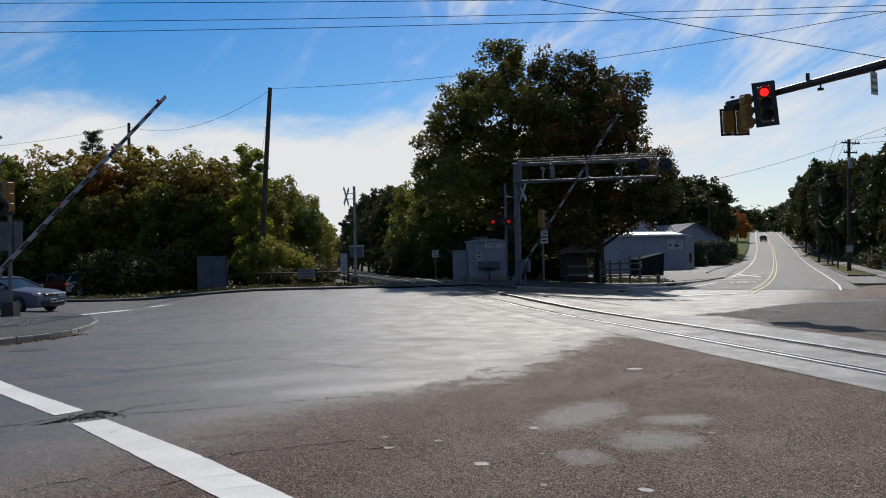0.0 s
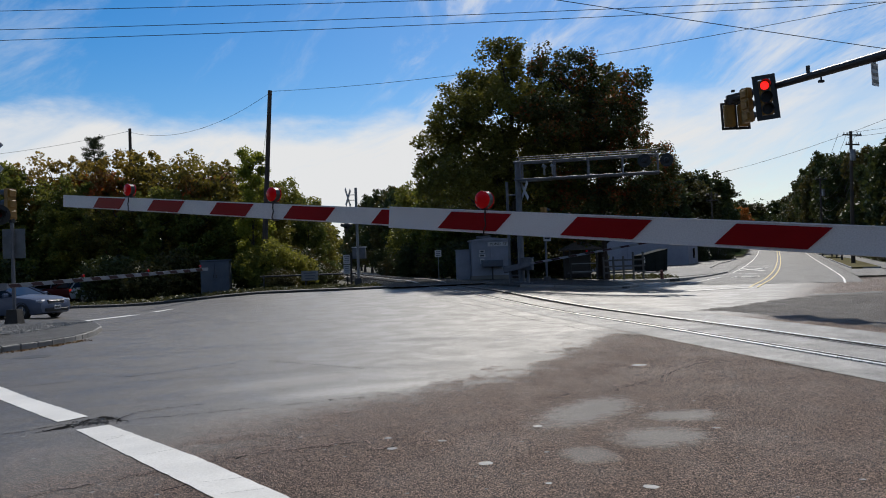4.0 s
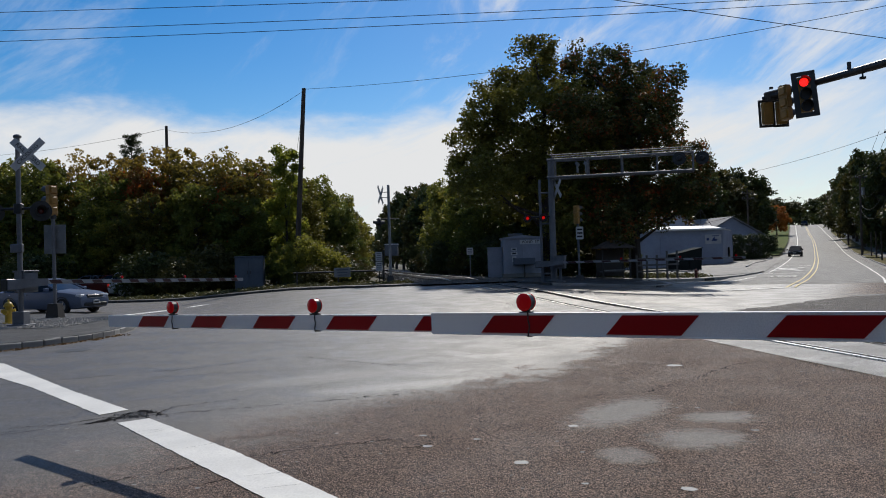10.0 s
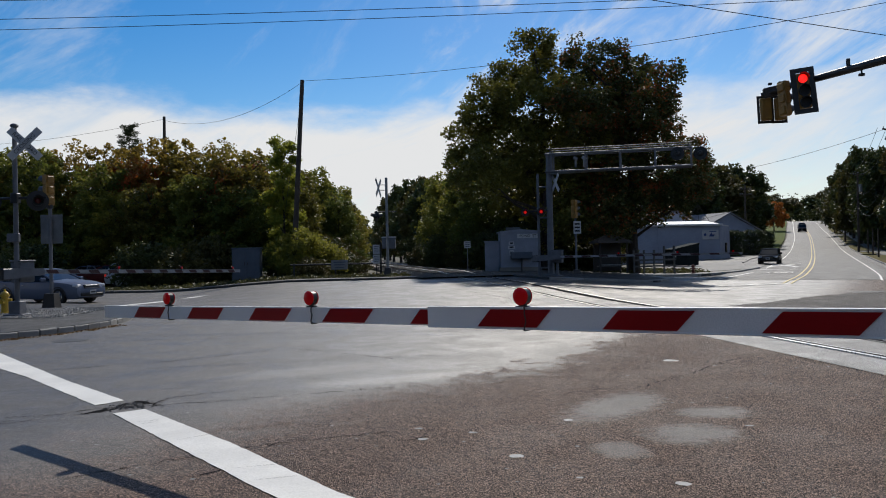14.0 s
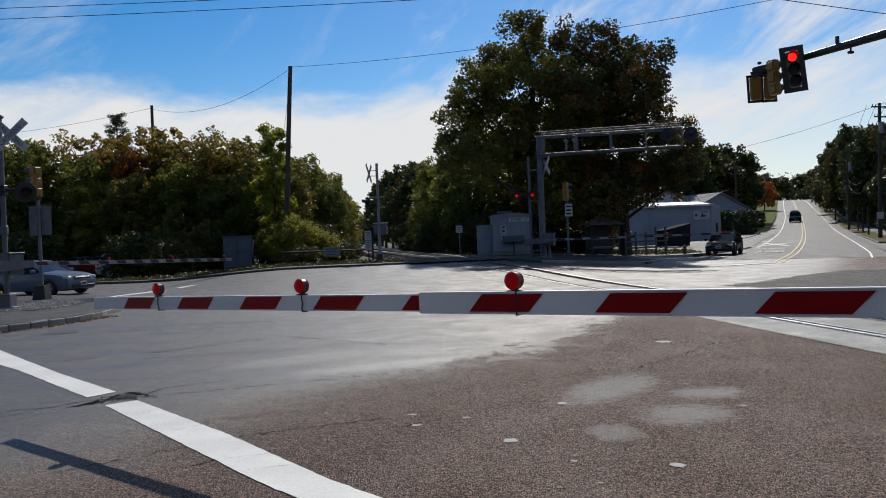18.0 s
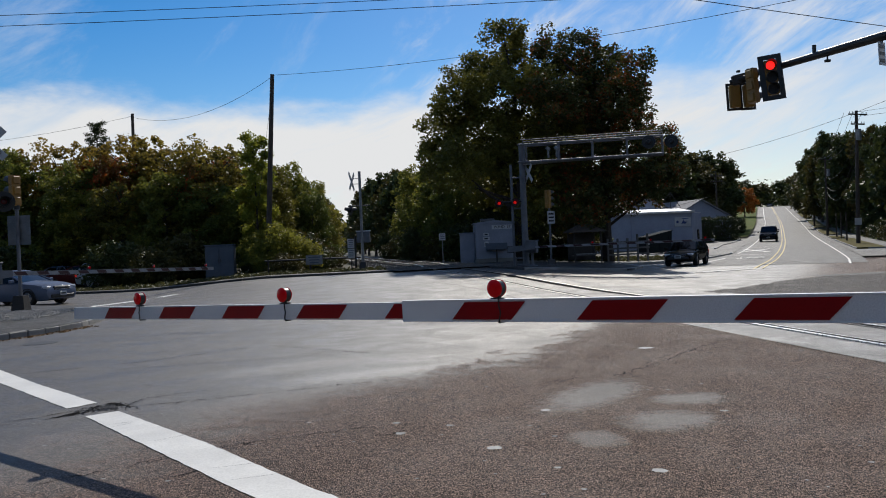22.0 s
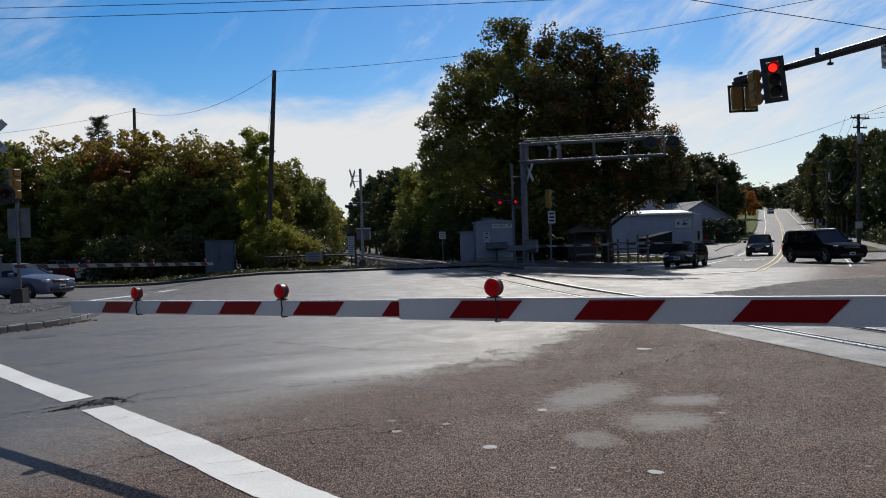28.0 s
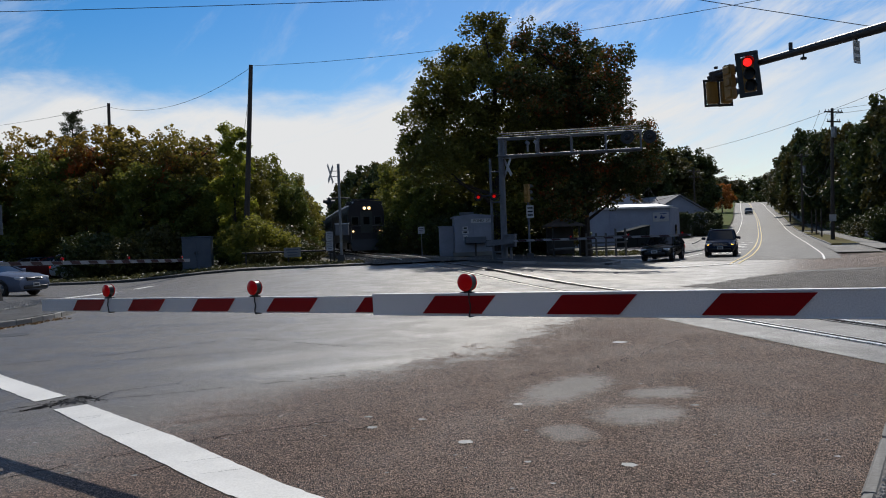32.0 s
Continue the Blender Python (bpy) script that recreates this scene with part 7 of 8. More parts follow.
    for z in (0.55, 1.05):
        bm = bmesh.new()
        box(bm, (0, 0.0, z), (1.7, 0.04, 0.06))
        part("rail_bar", bm, M_GALV, t)
    bm = bmesh.new()
    box(bm, (0, 1.42, 1.0), (1.65, 0.03, 1.7))
    part("back_panel", bm, M_DARKMETAL, t, smooth=False)
    bm = bmesh.new()
    box(bm, (0, 0.9, 0.45), (1.5, 0.4, 0.06), bev=0.01)
    part("bench", bm, M_FENCE, t)
    # timber rail fence beyond
    t = thing("rail_fence", pose(10.0, 51.8, gz(10, 51.8) + 0.08, 0, 0, 16), "grey timber rail fence on the dry grass", "fence")
    for k in range(5):
        bm = bmesh.new()
        box(bm, (k * 0.72, 0, 0.75), (0.11, 0.11, 1.5 + (0.5 if k in (3, 4) else 0)), bev=0.01)
        part("post", bm, M_FENCE, t)
    for z in (0.45, 0.85, 1.25):
        bm = bmesh.new()
        box(bm, (1.45, -0.07, z), (3.1, 0.035, 0.11), bev=0.006)
        part("slat", bm, M_FENCE, t)
    hydrant(13.45, 50.6, 0.08, M_HYDR, "red cast-iron fire hydrant at the pavement's edge", 0.85)
    # small white sign by the tracks
    t = thing("track_sign", pose(-0.75, 52.0, gz(-0.75, 52) + 0.0), "small white square sign beside the tracks", "sign")
    bm = bmesh.new()
    rod(bm, (0, 0.03, 0), (0, 0.03, 1.9), 0.03, n=8)
    part("post", bm, M_GALV, t)
    bm = bmesh.new()
    box(bm, (0, 0, 1.85), (0.42, 0.012, 0.45), bev=0.004)
    sg = part("sign", bm, M_SIGNW, t)
    bm = bmesh.new()
    for k in range(3):
        box(bm, (0, -0.01, 1.97 - 0.12 * k), (0.3, 0.004, 0.05))
    part("writing_bar", bm, M_CABINET, sg, smooth=False)
    # low stone walls before the houses up the hill
    rnd = random.Random(9)
    for y0, y1, off in ((72, 94, 9.6), (99, 124, 9.6)):
        w = thing("stone_wall", pose(0, 0, 0), "low rough stone wall at the front gardens", "wall")
        y = y0
        while y < y1:
            for row in range(2):
                x, yy = road_at(y + rnd.uniform(-0.1, 0.1), off)
                bm = bmesh.new()
                bmesh.ops.create_icosphere(bm, subdivisions=1, radius=0.45, matrix=Matrix.LocRotScale((x, yy, gz(x, yy) + 0.35 + row * 0.42), Euler((rnd.random(), rnd.random(), rnd.random() * 3)), (1, 1.2, 0.72)))
                part("stone", bm, M_GRANITE, w, smooth=False)
            y += 0.85


build_white_building()
build_others()


# ---- poles and wires ----
def wire(name, a, b, sag, r=0.012, label="thin black overhead cable", parent=None):
    a, b = Vector(a), Vector(b)
    n = 22
    pts = [a.lerp(b, i / n) - Vector((0, 0, sag * 4 * (i / n) * (1 - i / n))) for i in range(n + 1)]
    bm = bmesh.new()
    d = (b - a).normalized()
    u = d.cross(Vector((0, 0, 1))).normalized()
    w = u.cross(d)
    loft(bm, [[p + (u * math.cos(t) + w * math.sin(t)) * r for t in [math.pi * k / 3 for k in range(6)]] for p in pts])
    ob = part(name, bm, M_WIRE, parent)
    return ob if parent else tagged(ob, label, "cable", "overhead cables")


def pole(x, y, top, label, lean=(0, 0), r=0.17, arms=(), can=False):
    z = gz(x, y) - 0.2
    t = thing("utility_pole", pose(x, y, z), label, "utility pole", "utility poles")
    h = top - z
    bm = bmesh.new()
    rod(bm, (0, 0, 0), (lean[0], lean[1], h), r, r * 0.68, 14)
    part("shaft", bm, M_TIMBER, t)
    for dz, wid, yaw in arms:
        f = (h - dz) / h
        m = pose(lean[0] * f, lean[1] * f, h - dz, 0, 0, yaw)
        bm = bmesh.new()
        box(bm, (0, -0.16, 0), (wid, 0.1, 0.12), bev=0.01)
        bm.transform(m)
        ca = part("cross_arm", bm, M_TIMBER, t)
        for px in (-0.45, -0.28, 0.28, 0.45):
            bm = bmesh.new()
            rod(bm, (px * wid, -0.16, 0.06), (px * wid, -0.16, 0.24), 0.035, 0.025, 8)
            bm.transform(m)
            part("insulator", bm, M_GALV, ca)
    if can:
        bm = bmesh.new()
        rod(bm, (0.36, -0.1, h - 2.6), (0.36, -0.1, h - 1.65), 0.24, n=14)
        part("transformer", bm, M_GALV, t, "grey transformer can")
    return t


def build_poles():
    pole(-11.85, 50.0, 13.0, "tall dark timber pole leaning beside the tracks", (0.85, 0), 0.19)
    pole(-26.1, 65.0, 13.7, "timber pole rising over the wood", (0.1, 0), 0.17)
    pole(35.6, 70.4, 12.0, "timber utility pole with cross-arms and a transformer", (0.3, 0), 0.18, ((0.35, 2.2, 22), (1.2, 1.6, 22)), True)
    wire("cable", (-10.95, 50, 12.9), (-26, 65, 13.4), 1.2)
    wire("cable", (-26, 65, 13.5), (-60, 74, 13.5), 1.0)
    wire("guy_wire", (-10.98, 50, 12.5), (-13.1, 50.6, 0.6), 0.0, 0.01, "steel guy wire from the leaning pole")
    wire("cable", (-11.0, 50, 12.95), (24, 25.2, 11.2), 0.9)
    wire("cable", (-48, 30, 12.75), (48, 30, 11.7), 0.55)
    wire("cable", (-48, 30, 12.0), (48, 30, 11.85), 0.85)
    wire("cable", (-48, 30, 11.5), (48, 30, 11.9), 0.95)
    wire("cable", (-3, 25, 11.2), (26, 25, 5.75), 0.1)
    wire("cable", (18.5, 64, 7.5), (29, 47, 10.3), 0.55)
    spots = []
    for y in (70.4, 108, 146, 186, 232):
        x, yy = (35.6, 70.4) if y == 70.4 else road_at(y, 5.4)
        if y != 70.4:
            pole(x, yy, gz(x, yy) + 10.6, "timber utility pole on the hill road's verge", (0.1, 0), 0.16, ((0.4, 2.0, 22),), y in (108, 186))
        spots.append((x, yy, gz(x, yy) + (11.6 if y == 70.4 else 10.3)))
    for a, b in zip(spots, spots[1:]):
        for dx, dz, sag in ((-0.8, 0.1, 0.9), (0.0, 0.2, 1.0), (0.8, 0.1, 0.9), (0.1, -2.4, 1.3), (0.1, -3.6, 1.7), (0.1, -4.3, 2.1)):
            wire("cable", (a[0] + dx, a[1], a[2] + dz), (b[0] + dx, b[1], b[2] + dz), sag, 0.016)
    a = spots[0]
    for dz, bx in ((0.1, 46), (-0.3, 47)):
        wire("cable", (a[0], a[1], a[2] + dz), (bx, 30, 11.8 + dz), 0.8, 0.014)
    pole(37.4, 113.0, 10.4, "timber pole with a sign by the shop", (0.1, 0), 0.15, ((0.5, 1.8, 10), (1.3, 1.8, 10)))
    # square marker on the first pole, and short verge posts
    t = thing("pole_notice", pose(35.55, 70.15, gz(35.6, 70.4) + 1.75), "small pale notice fixed to a timber pole", "sign")
    bm = bmesh.new()
    box(bm, (0, 0, 0.35), (0.62, 0.02, 0.6), bev=0.004)
    part("plate", bm, M_SIGNW, t)
    for y in (84, 92, 100, 117):
        x, yy = road_at(y, 6.0)
        p = thing("verge_post", pose(x, yy, gz(x, yy) + 0.1), "dark timber post on the grass verge", "post", "verge posts")
        bm = bmesh.new()
        rod(bm, (0, 0, 0), (0.02, 0, 3.0), 0.09, 0.07, 10)
        part("shaft", bm, M_TIMBER, p)


build_poles()


# ---- vehicles ----
def wheel(parent, x, y, r, w, side):
    """A tyre with its rim; it turns about its own axle."""
    bm = bmesh.new()
    n = 22
    prof = ((-w / 2, r * 0.66), (-w / 2, r * 0.93), (-w * 0.36, r), (w * 0.36, r), (w / 2, r * 0.93), (w / 2, r * 0.66))
    loft(bm, [[(rr * math.cos(t), yy, rr * math.sin(t)) for t in [2 * math.pi * k / n for k in range(n)]] for yy, rr in prof], caps=False)
    tyre = part("wheel", bm, M_TYRE, parent)
    tyre.matrix_basis = pose(x, y, r)
    bm = bmesh.new()
    s = side * w * 0.36
    rod(bm, (0, s * 0.2, 0), (0, s * 0.5, 0), r * 0.67, n=20)
    for k in range(5):
        a = 2 * math.pi * k / 5
        box(bm, (math.cos(a) * r * 0.33, s * 0.95, math.sin(a) * r * 0.33), (r * 0.62, 0.03, r * 0.17), (0, -math.degrees(a), 0), 0.008)
    rod(bm, (0, s * 0.5, 0), (0, s * 1.05, 0), r * 0.14, n=10)
    part("rim", bm, M_RIM, tyre, "alloy rim with five spokes")
    return tyre


def section(x, w, z0, z1, tuck=0.06, crown=0.04):
    """One cross-section of a car's lower body."""
    return [(x, -w * 0.86, z0), (x, w * 0.86, z0), (x, w * 0.97, z0 + 0.16), (x, w, z0 + (z1 - z0) * 0.55), (x, w * 0.955, z1 - tuck), (x, w * 0.80, z1), (x, 0, z1 + crown), (x, -w * 0.80, z1), (x, -w * 0.955, z1 - tuck), (x, -w, z0 + (z1 - z0) * 0.55), (x, -w * 0.97, z0 + 0.16)]


def car(name, m, label, paint, length=4.6, width=1.84, height=1.66, belt=1.02, hood=0.95, style="crossover", wheel_r=0.35, lit=False, amber=False, rack=False, group=""):
    """A car, forward along +x, its origin on the ground under its middle."""
    t = thing(name, m, label, "car", group)
    L, w = length / 2, width / 2
    clear = 0.22 if style == "sedan" else 0.28
    tail = belt if style != "sedan" else belt + 0.02
    st = [(-L, w * 0.80, clear + 0.14, tail - 0.16), (-L + 0.10, w * 0.93, clear + 0.02, tail - 0.02), (-L + 0.55, w * 0.985, clear, tail), (-L * 0.3, w, clear - 0.02, belt), (L * 0.22, w, clear - 0.02, belt - 0.01),
          (L * 0.40, w * 0.99, clear, hood + 0.05), (L - 0.55, w * 0.97, clear, hood - 0.03), (L - 0.22, w * 0.93, clear, hood - 0.10), (L - 0.04, w * (0.93 if style == "large" else 0.85), clear + 0.05, hood - (0.16 if style == "large" else 0.24)), (L, w * (0.88 if style == "large" else 0.74), clear + 0.12, hood - (0.26 if style == "large" else 0.34))]
    bm = bmesh.new()
    loft(bm, [section(*s) for s in st])
    body = part("body", bm, paint, t)
    # cabin: glass block with painted roof and pillars
    if style == "sedan":
        gx = (-L + 0.55, -L + 1.25, L * 0.02, L * 0.44)
    elif style == "large":
        gx = (-L + 0.06, -L + 0.30, L * 0.16, L * 0.46)
    else:
        gx = (-L + 0.12, -L + 0.62, L * 0.10, L * 0.46)
    zr = height
    rr, wt = 0.05, w * 0.76

    def ring(x, z, half):
        return [(x, -half, z), (x, half, z)]
    low = [(gx[0], w * 0.86, belt - 0.03), (gx[1], w * 0.93, belt - 0.01), (gx[2], w * 0.93, belt - 0.02), (gx[3], w * 0.84, hood + 0.06)]
    high = [(gx[1] - 0.10, wt * 0.93, zr - 0.10), (gx[1] + 0.05, wt, zr - 0.045), (gx[2] - 0.05, wt, zr - 0.045), (gx[2] + 0.05, wt * 0.93, zr - 0.08)]
    def pane(nm, corners):
        bm = bmesh.new()
        bm.faces.new([bm.verts.new(p) for p in corners])
        made = bmesh.ops.extrude_face_region(bm, geom=bm.faces[:])
        mid = Vector((0, 0, belt + 0.1))
        for v in [v for v in made["geom"] if isinstance(v, bmesh.types.BMVert)]:
            v.co += (mid - v.co).normalized() * 0.02
        bmesh.ops.recalc_face_normals(bm, faces=bm.faces[:])
        part(nm, bm, M_GLASS, t, "dark reflecting glass", smooth=False)

    def edge_at(row, i, s):
        return (row[i][0], s * row[i][1], row[i][2])
    for s in (-1, 1):
        for i, nm in enumerate(("rear_quarter_window", "side_window", "front_quarter_window")):
            pane(nm, (edge_at(low, i, s), edge_at(low, i + 1, s), edge_at(high, i + 1, s), edge_at(high, i, s)))
    for i, nm in ((0, "rear_window"), (3, "windscreen")):
        pane(nm, (edge_at(low, i, -1), edge_at(low, i, 1), edge_at(high, i, 1), edge_at(high, i, -1)))
    bm = bmesh.new()
    loft(bm, [[(x, -h * 1.02, z - 0.03), (x, h * 1.02, z - 0.03), (x, h * 1.0, z + 0.02), (x, h * 0.6, z + rr), (x, -h * 0.6, z + rr), (x, -h * 1.0, z + 0.02)] for x, h, z in high])
    part("roof", bm, paint, t)
    for s in (-1, 1):
        mid = (gx[1] + gx[2]) / 2 - 0.1
        posts = [((a[0], s * (a[1] + 0.01), a[2]), (b[0], s * (b[1] + 0.01), b[2]), 0.045) for a, b in ((low[0], high[0]), (low[3], high[3]))]
        posts.append(((mid, s * w * 0.935, belt - 0.02), (mid - 0.03, s * (wt + 0.005), zr - 0.05), 0.04))
        if style != "sedan":
            posts.append(((gx[1] + 0.35, s * w * 0.935, belt - 0.02), (gx[1] + 0.30, s * (wt + 0.005), zr - 0.05), 0.045))
        for a, b, rad in posts:
            bm = bmesh.new()
            rod(bm, a, b, rad, n=6)
            part("pillar", bm, paint, t)
        bm = bmesh.new()
        box(bm, (gx[3] - 0.28, s * (w + 0.10), belt + 0.06), (0.12, 0.22, 0.15), (0, 0, 8 * s), 0.03)
        part("wing_mirror", bm, paint, t)
        for px in (mid + 0.25, mid - 0.75):
            bm = bmesh.new()
            box(bm, (px - 0.05, s * (w + 0.004), belt - 0.16), (0.17, 0.03, 0.028), bev=0.006)
            part("door_handle", bm, M_CHROME if style == "sedan" else paint, t)
        bm = bmesh.new()
        box(bm, (L - 0.20, s * w * 0.70, hood - 0.20), (0.26, w * 0.36, 0.13), (0, 0, -18 * s), 0.035)
        part("headlight", bm, M_LAMPON if lit else M_LENSW, t, "lit headlight" if lit else "clear headlight")
        if amber:
            bm = bmesh.new()
            box(bm, (L - 0.09, s * w * 0.74, hood - 0.235), (0.1, 0.13, 0.07), bev=0.02)
            part("running_light", bm, M_AMBER, t, "glowing amber light")
        bm = bmesh.new()
        box(bm, (-L + 0.10, s * w * 0.80, tail - 0.22), (0.14, w * 0.26, 0.26), (0, 0, 10 * s), 0.03)
        part("tail_light", bm, M_TAIL, t, "red tail light")
        for px, nm in ((L - 0.92, "arch"), (-L + 0.95, "arch")):
            bm = bmesh.new()
            n = 12
            loft(bm, [[(px + rad * math.cos(a), s * yy, wheel_r + rad * math.sin(a)) for a in [math.pi * k / (n - 1) for k in range(n)]] for yy, rad in ((w * 0.80, wheel_r * 1.17), (w * 1.004, wheel_r * 1.17), (w * 1.004, wheel_r * 1.07), (w * 0.80, wheel_r * 1.07))], caps=False)
            part("wheel_arch", bm, M_PLASTIC, t)
        if rack:
            bm = bmesh.new()
            rod(bm, (gx[1] + 0.15, s * wt * 0.9, zr + 0.05), (gx[2] - 0.15, s * wt * 0.9, zr + 0.05), 0.022, n=6)
            part("roof_rail", bm, M_GALV, t)
    bm = bmesh.new()
    box(bm, (L - 0.045, 0, hood - 0.24), (0.10, w * 0.92, 0.17), bev=0.02)
    grille = part("grille", bm, M_PLASTIC, t)
    bm = bmesh.new()
    for z in (-0.05, 0.04):
        box(bm, (L + 0.008, 0, hood - 0.24 + z), (0.02, w * 0.86, 0.022), bev=0.004)
    part("grille_bar", bm, M_CHROME, grille)
    for x, z in ((L - 0.02, clear + 0.16), (-L + 0.0, clear + 0.22)):
        bm = bmesh.new()
        box(bm, (x, 0, z), (0.12, w * 1.35, 0.15), bev=0.04)
        part("bumper", bm, M_PLASTIC, t)
    bm = bmesh.new()
    box(bm, (L + 0.045, 0, clear + 0.25), (0.015, 0.34, 0.16), bev=0.004)
    plate = part("licence_plate", bm, M_SIGNW, t, "white licence plate with a plain bar")
    bm = bmesh.new()
    box(bm, (L + 0.055, 0, clear + 0.25), (0.004, 0.24, 0.06))
    part("plate_bar", bm, M_INK, plate, smooth=False)
    bm = bmesh.new()
    box(bm, (0, 0, clear + 0.05), (length * 0.86, width * 0.78, 0.16), bev=0.03)
    part("underbody", bm, M_PLASTIC, t)
    wheels = [wheel(t, px, s * (w - 0.12), wheel_r, 0.23, s) for px in (L - 0.92, -L + 0.95) for s in (-1, 1)]
    return t, wheels, wheel_r


P_SILVER = car_paint("silver_paint", (0.11, 0.13, 0.18))
P_BLACK = car_paint("black_paint", (0.003, 0.003, 0.005))
P_OLIVE = car_paint("dark_olive_paint", (0.016, 0.015, 0.012))
P_NAVY = car_paint("dark_blue_grey_paint", (0.010, 0.014, 0.026))
P_GREY = car_paint("mid_grey_paint", (0.10, 0.11, 0.12))
P_WHITE = car_paint("white_paint", (0.34, 0.35, 0.36))
P_RED = car_paint("dark_maroon_paint", (0.07, 0.012, 0.012))

car("sedan_car", pose(-18.35, 33.0, 0.0, 0, 0, -18), "silver sedan waiting at the side-street stop line", P_SILVER, 4.75, 1.82, 1.46, 0.96, 0.93, "sedan", 0.33)
car("parked_car", pose(-28.6, 56.6, gz(-28.6, 56.6) - 0.05, 0, 0, 170), "silver car parked in the shade of the wood", P_SILVER, 4.4, 1.8, 1.5, 0.98, 0.95, "sedan", 0.33, group="parked cars")
car("parked_car", pose(-26.3, 54.8, gz(-26.3, 54.8) - 0.05, 0, 0, 192), "dark maroon car parked in the shade of the wood", P_RED, 4.5, 1.8, 1.52, 0.98, 0.95, "sedan", 0.33, group="parked cars")
car("parked_car", pose(-22.6, 52.4, gz(-22.6, 52.4) - 0.05, 0, 0, 8), "white crossover parked in the shade of the wood", P_WHITE, 4.6, 1.84, 1.68, 1.02, 0.98, group="parked cars")
car_a = car("hatchback_car", pose(12.4, 42.8, 0), "dark olive low hatchback that stops at the far gate", P_OLIVE, 4.3, 1.74, 1.40, 0.90, 0.84, wheel_r=0.32, lit=False)
car_b = car("large_car", pose(22, 60, 0), "large black sport-utility car turning across the road", P_BLACK, 5.1, 2.0, 1.82, 1.12, 1.12, "large", 0.40, rack=True)
car_c = car("crossover_car", pose(18, 48, 0), "dark blue-grey crossover with glowing amber lights", P_NAVY, 4.4, 1.78, 1.60, lit=False, amber=True, rack=True)
car_d = car("sedan_car", pose(90, 230, 0), "dark car far up the hill road", P_GREY, 4.7, 1.84, 1.5, 0.98, 0.95, "sedan", 0.33)


def rail_car(name, label, length, loco):
    t = thing(name, pose(0, 0, 0), label, "locomotive" if loco else "train coach")
    L, w = length / 2, 1.52
    z0, z1, roof = 0.95, 3.55, 4.45
    outline = [(-w, z0), (w, z0), (w, z1), (w * 0.93, z1 + 0.42), (w * 0.62, roof - 0.10), (0, roof), (-w * 0.62, roof - 0.10), (-w * 0.93, z1 + 0.42), (-w, z1)]
    bm = bmesh.new()
    loft(bm, [[(x, y, z) for y, z in outline] for x in (-L, L - 0.35)])
    part("body", bm, M_TRAINS if not loco else M_TRAIN, t, smooth=False)
    if loco:
        bm = bmesh.new()
        loft(bm, [[(L - 0.35, y, z) for y, z in outline], [(L, y * 0.97, z0 + (z - z0) * 0.985) for y, z in outline]])
        part("cab_front", bm, M_TRAIN, t, "dark cab front", smooth=False)
        bm = bmesh.new()
        box(bm, (L + 0.004, 0.0, 2.35), (0.03, 1.0, 2.3), bev=0.01)
        part("front_panel", bm, M_TRAINS, t, "paler middle panel of the cab front")
        bm = bmesh.new()
        box(bm, (L - 0.3, 0.0, roof + 0.02), (0.5, 2.2, 0.10), bev=0.03)
        for y in (-1.35, 1.15):
            box(bm, (L - 0.25, y, roof - 0.28), (0.3, 0.42, 0.30), bev=0.04)
        part("roof_fairing", bm, M_BLACK, t)
        for y in (-0.95, 0.0, 0.95):
            bm = bmesh.new()
            box(bm, (L + 0.01, y, 2.72), (0.05, 0.62, 0.75), bev=0.02)
            part("window_surround", bm, M_TRAINS, t)
            bm = bmesh.new()
            box(bm, (L + 0.03, y, 2.72), (0.04, 0.5, 0.62), bev=0.02)
            part("cab_window", bm, M_GLASS, t, "dark cab window")
        bm = bmesh.new()
        box(bm, (L + 0.02, 0.05, 3.75), (0.12, 0.75, 0.34), bev=0.04)
        part("headlight_box", bm, M_TRAINS, t)
        for y in (-0.14, 0.24):
            bm = bmesh.new()
            rod(bm, (L + 0.07, y, 3.75), (L + 0.10, y, 3.75), 0.12, n=16)
            part("headlight", bm, M_TRAINLAMP, t, "lit headlight")
        for y in (-1.12, 1.12):
            bm = bmesh.new()
            rod(bm, (L + 0.04, y, 1.85), (L + 0.08, y, 1.85), 0.07, n=14)
            part("ditch_light", bm, M_TRAINLAMP, t, "lit ditch light")
        bm = bmesh.new()
        box(bm, (L + 0.02, 0, 1.45), (0.08, 2.9, 0.55), bev=0.03)
        part("front_sill", bm, M_TRAIN, t)
        bm = bmesh.new()
        loft(bm, [[(L + 0.05, -1.4, 1.1), (L + 0.05, 1.4, 1.1), (L + 0.05, 1.4, 1.2), (L + 0.05, -1.4, 1.2)], [(L + 0.35, -1.25, 0.25), (L + 0.35, 1.25, 0.25), (L + 0.30, 1.25, 0.35), (L + 0.30, -1.25, 0.35)]])
        part("snow_plough", bm, M_BLACK, t)
        bm = bmesh.new()
        for y in (-1.3, 1.3):
            rod(bm, (L + 0.12, y, 1.2), (L + 0.12, y, 2.3), 0.02, n=6)
        rod(bm, (L + 0.12, -1.3, 2.3), (L + 0.12, -0.5, 2.3), 0.02, n=6)
        rod(bm, (L + 0.12, 0.5, 2.3), (L + 0.12, 1.3, 2.3), 0.02, n=6)
        part("handrail", bm, M_GALV, t)
        bm = bmesh.new()
        for k in range(4):
            box(bm, (L - 3.4 - k * 2.4, 0, roof + 0.06), (1.3, 1.5, 0.22), bev=0.04)
        part("roof_gear", bm, M_BLACK, t)
    n = 3 if loco else 11
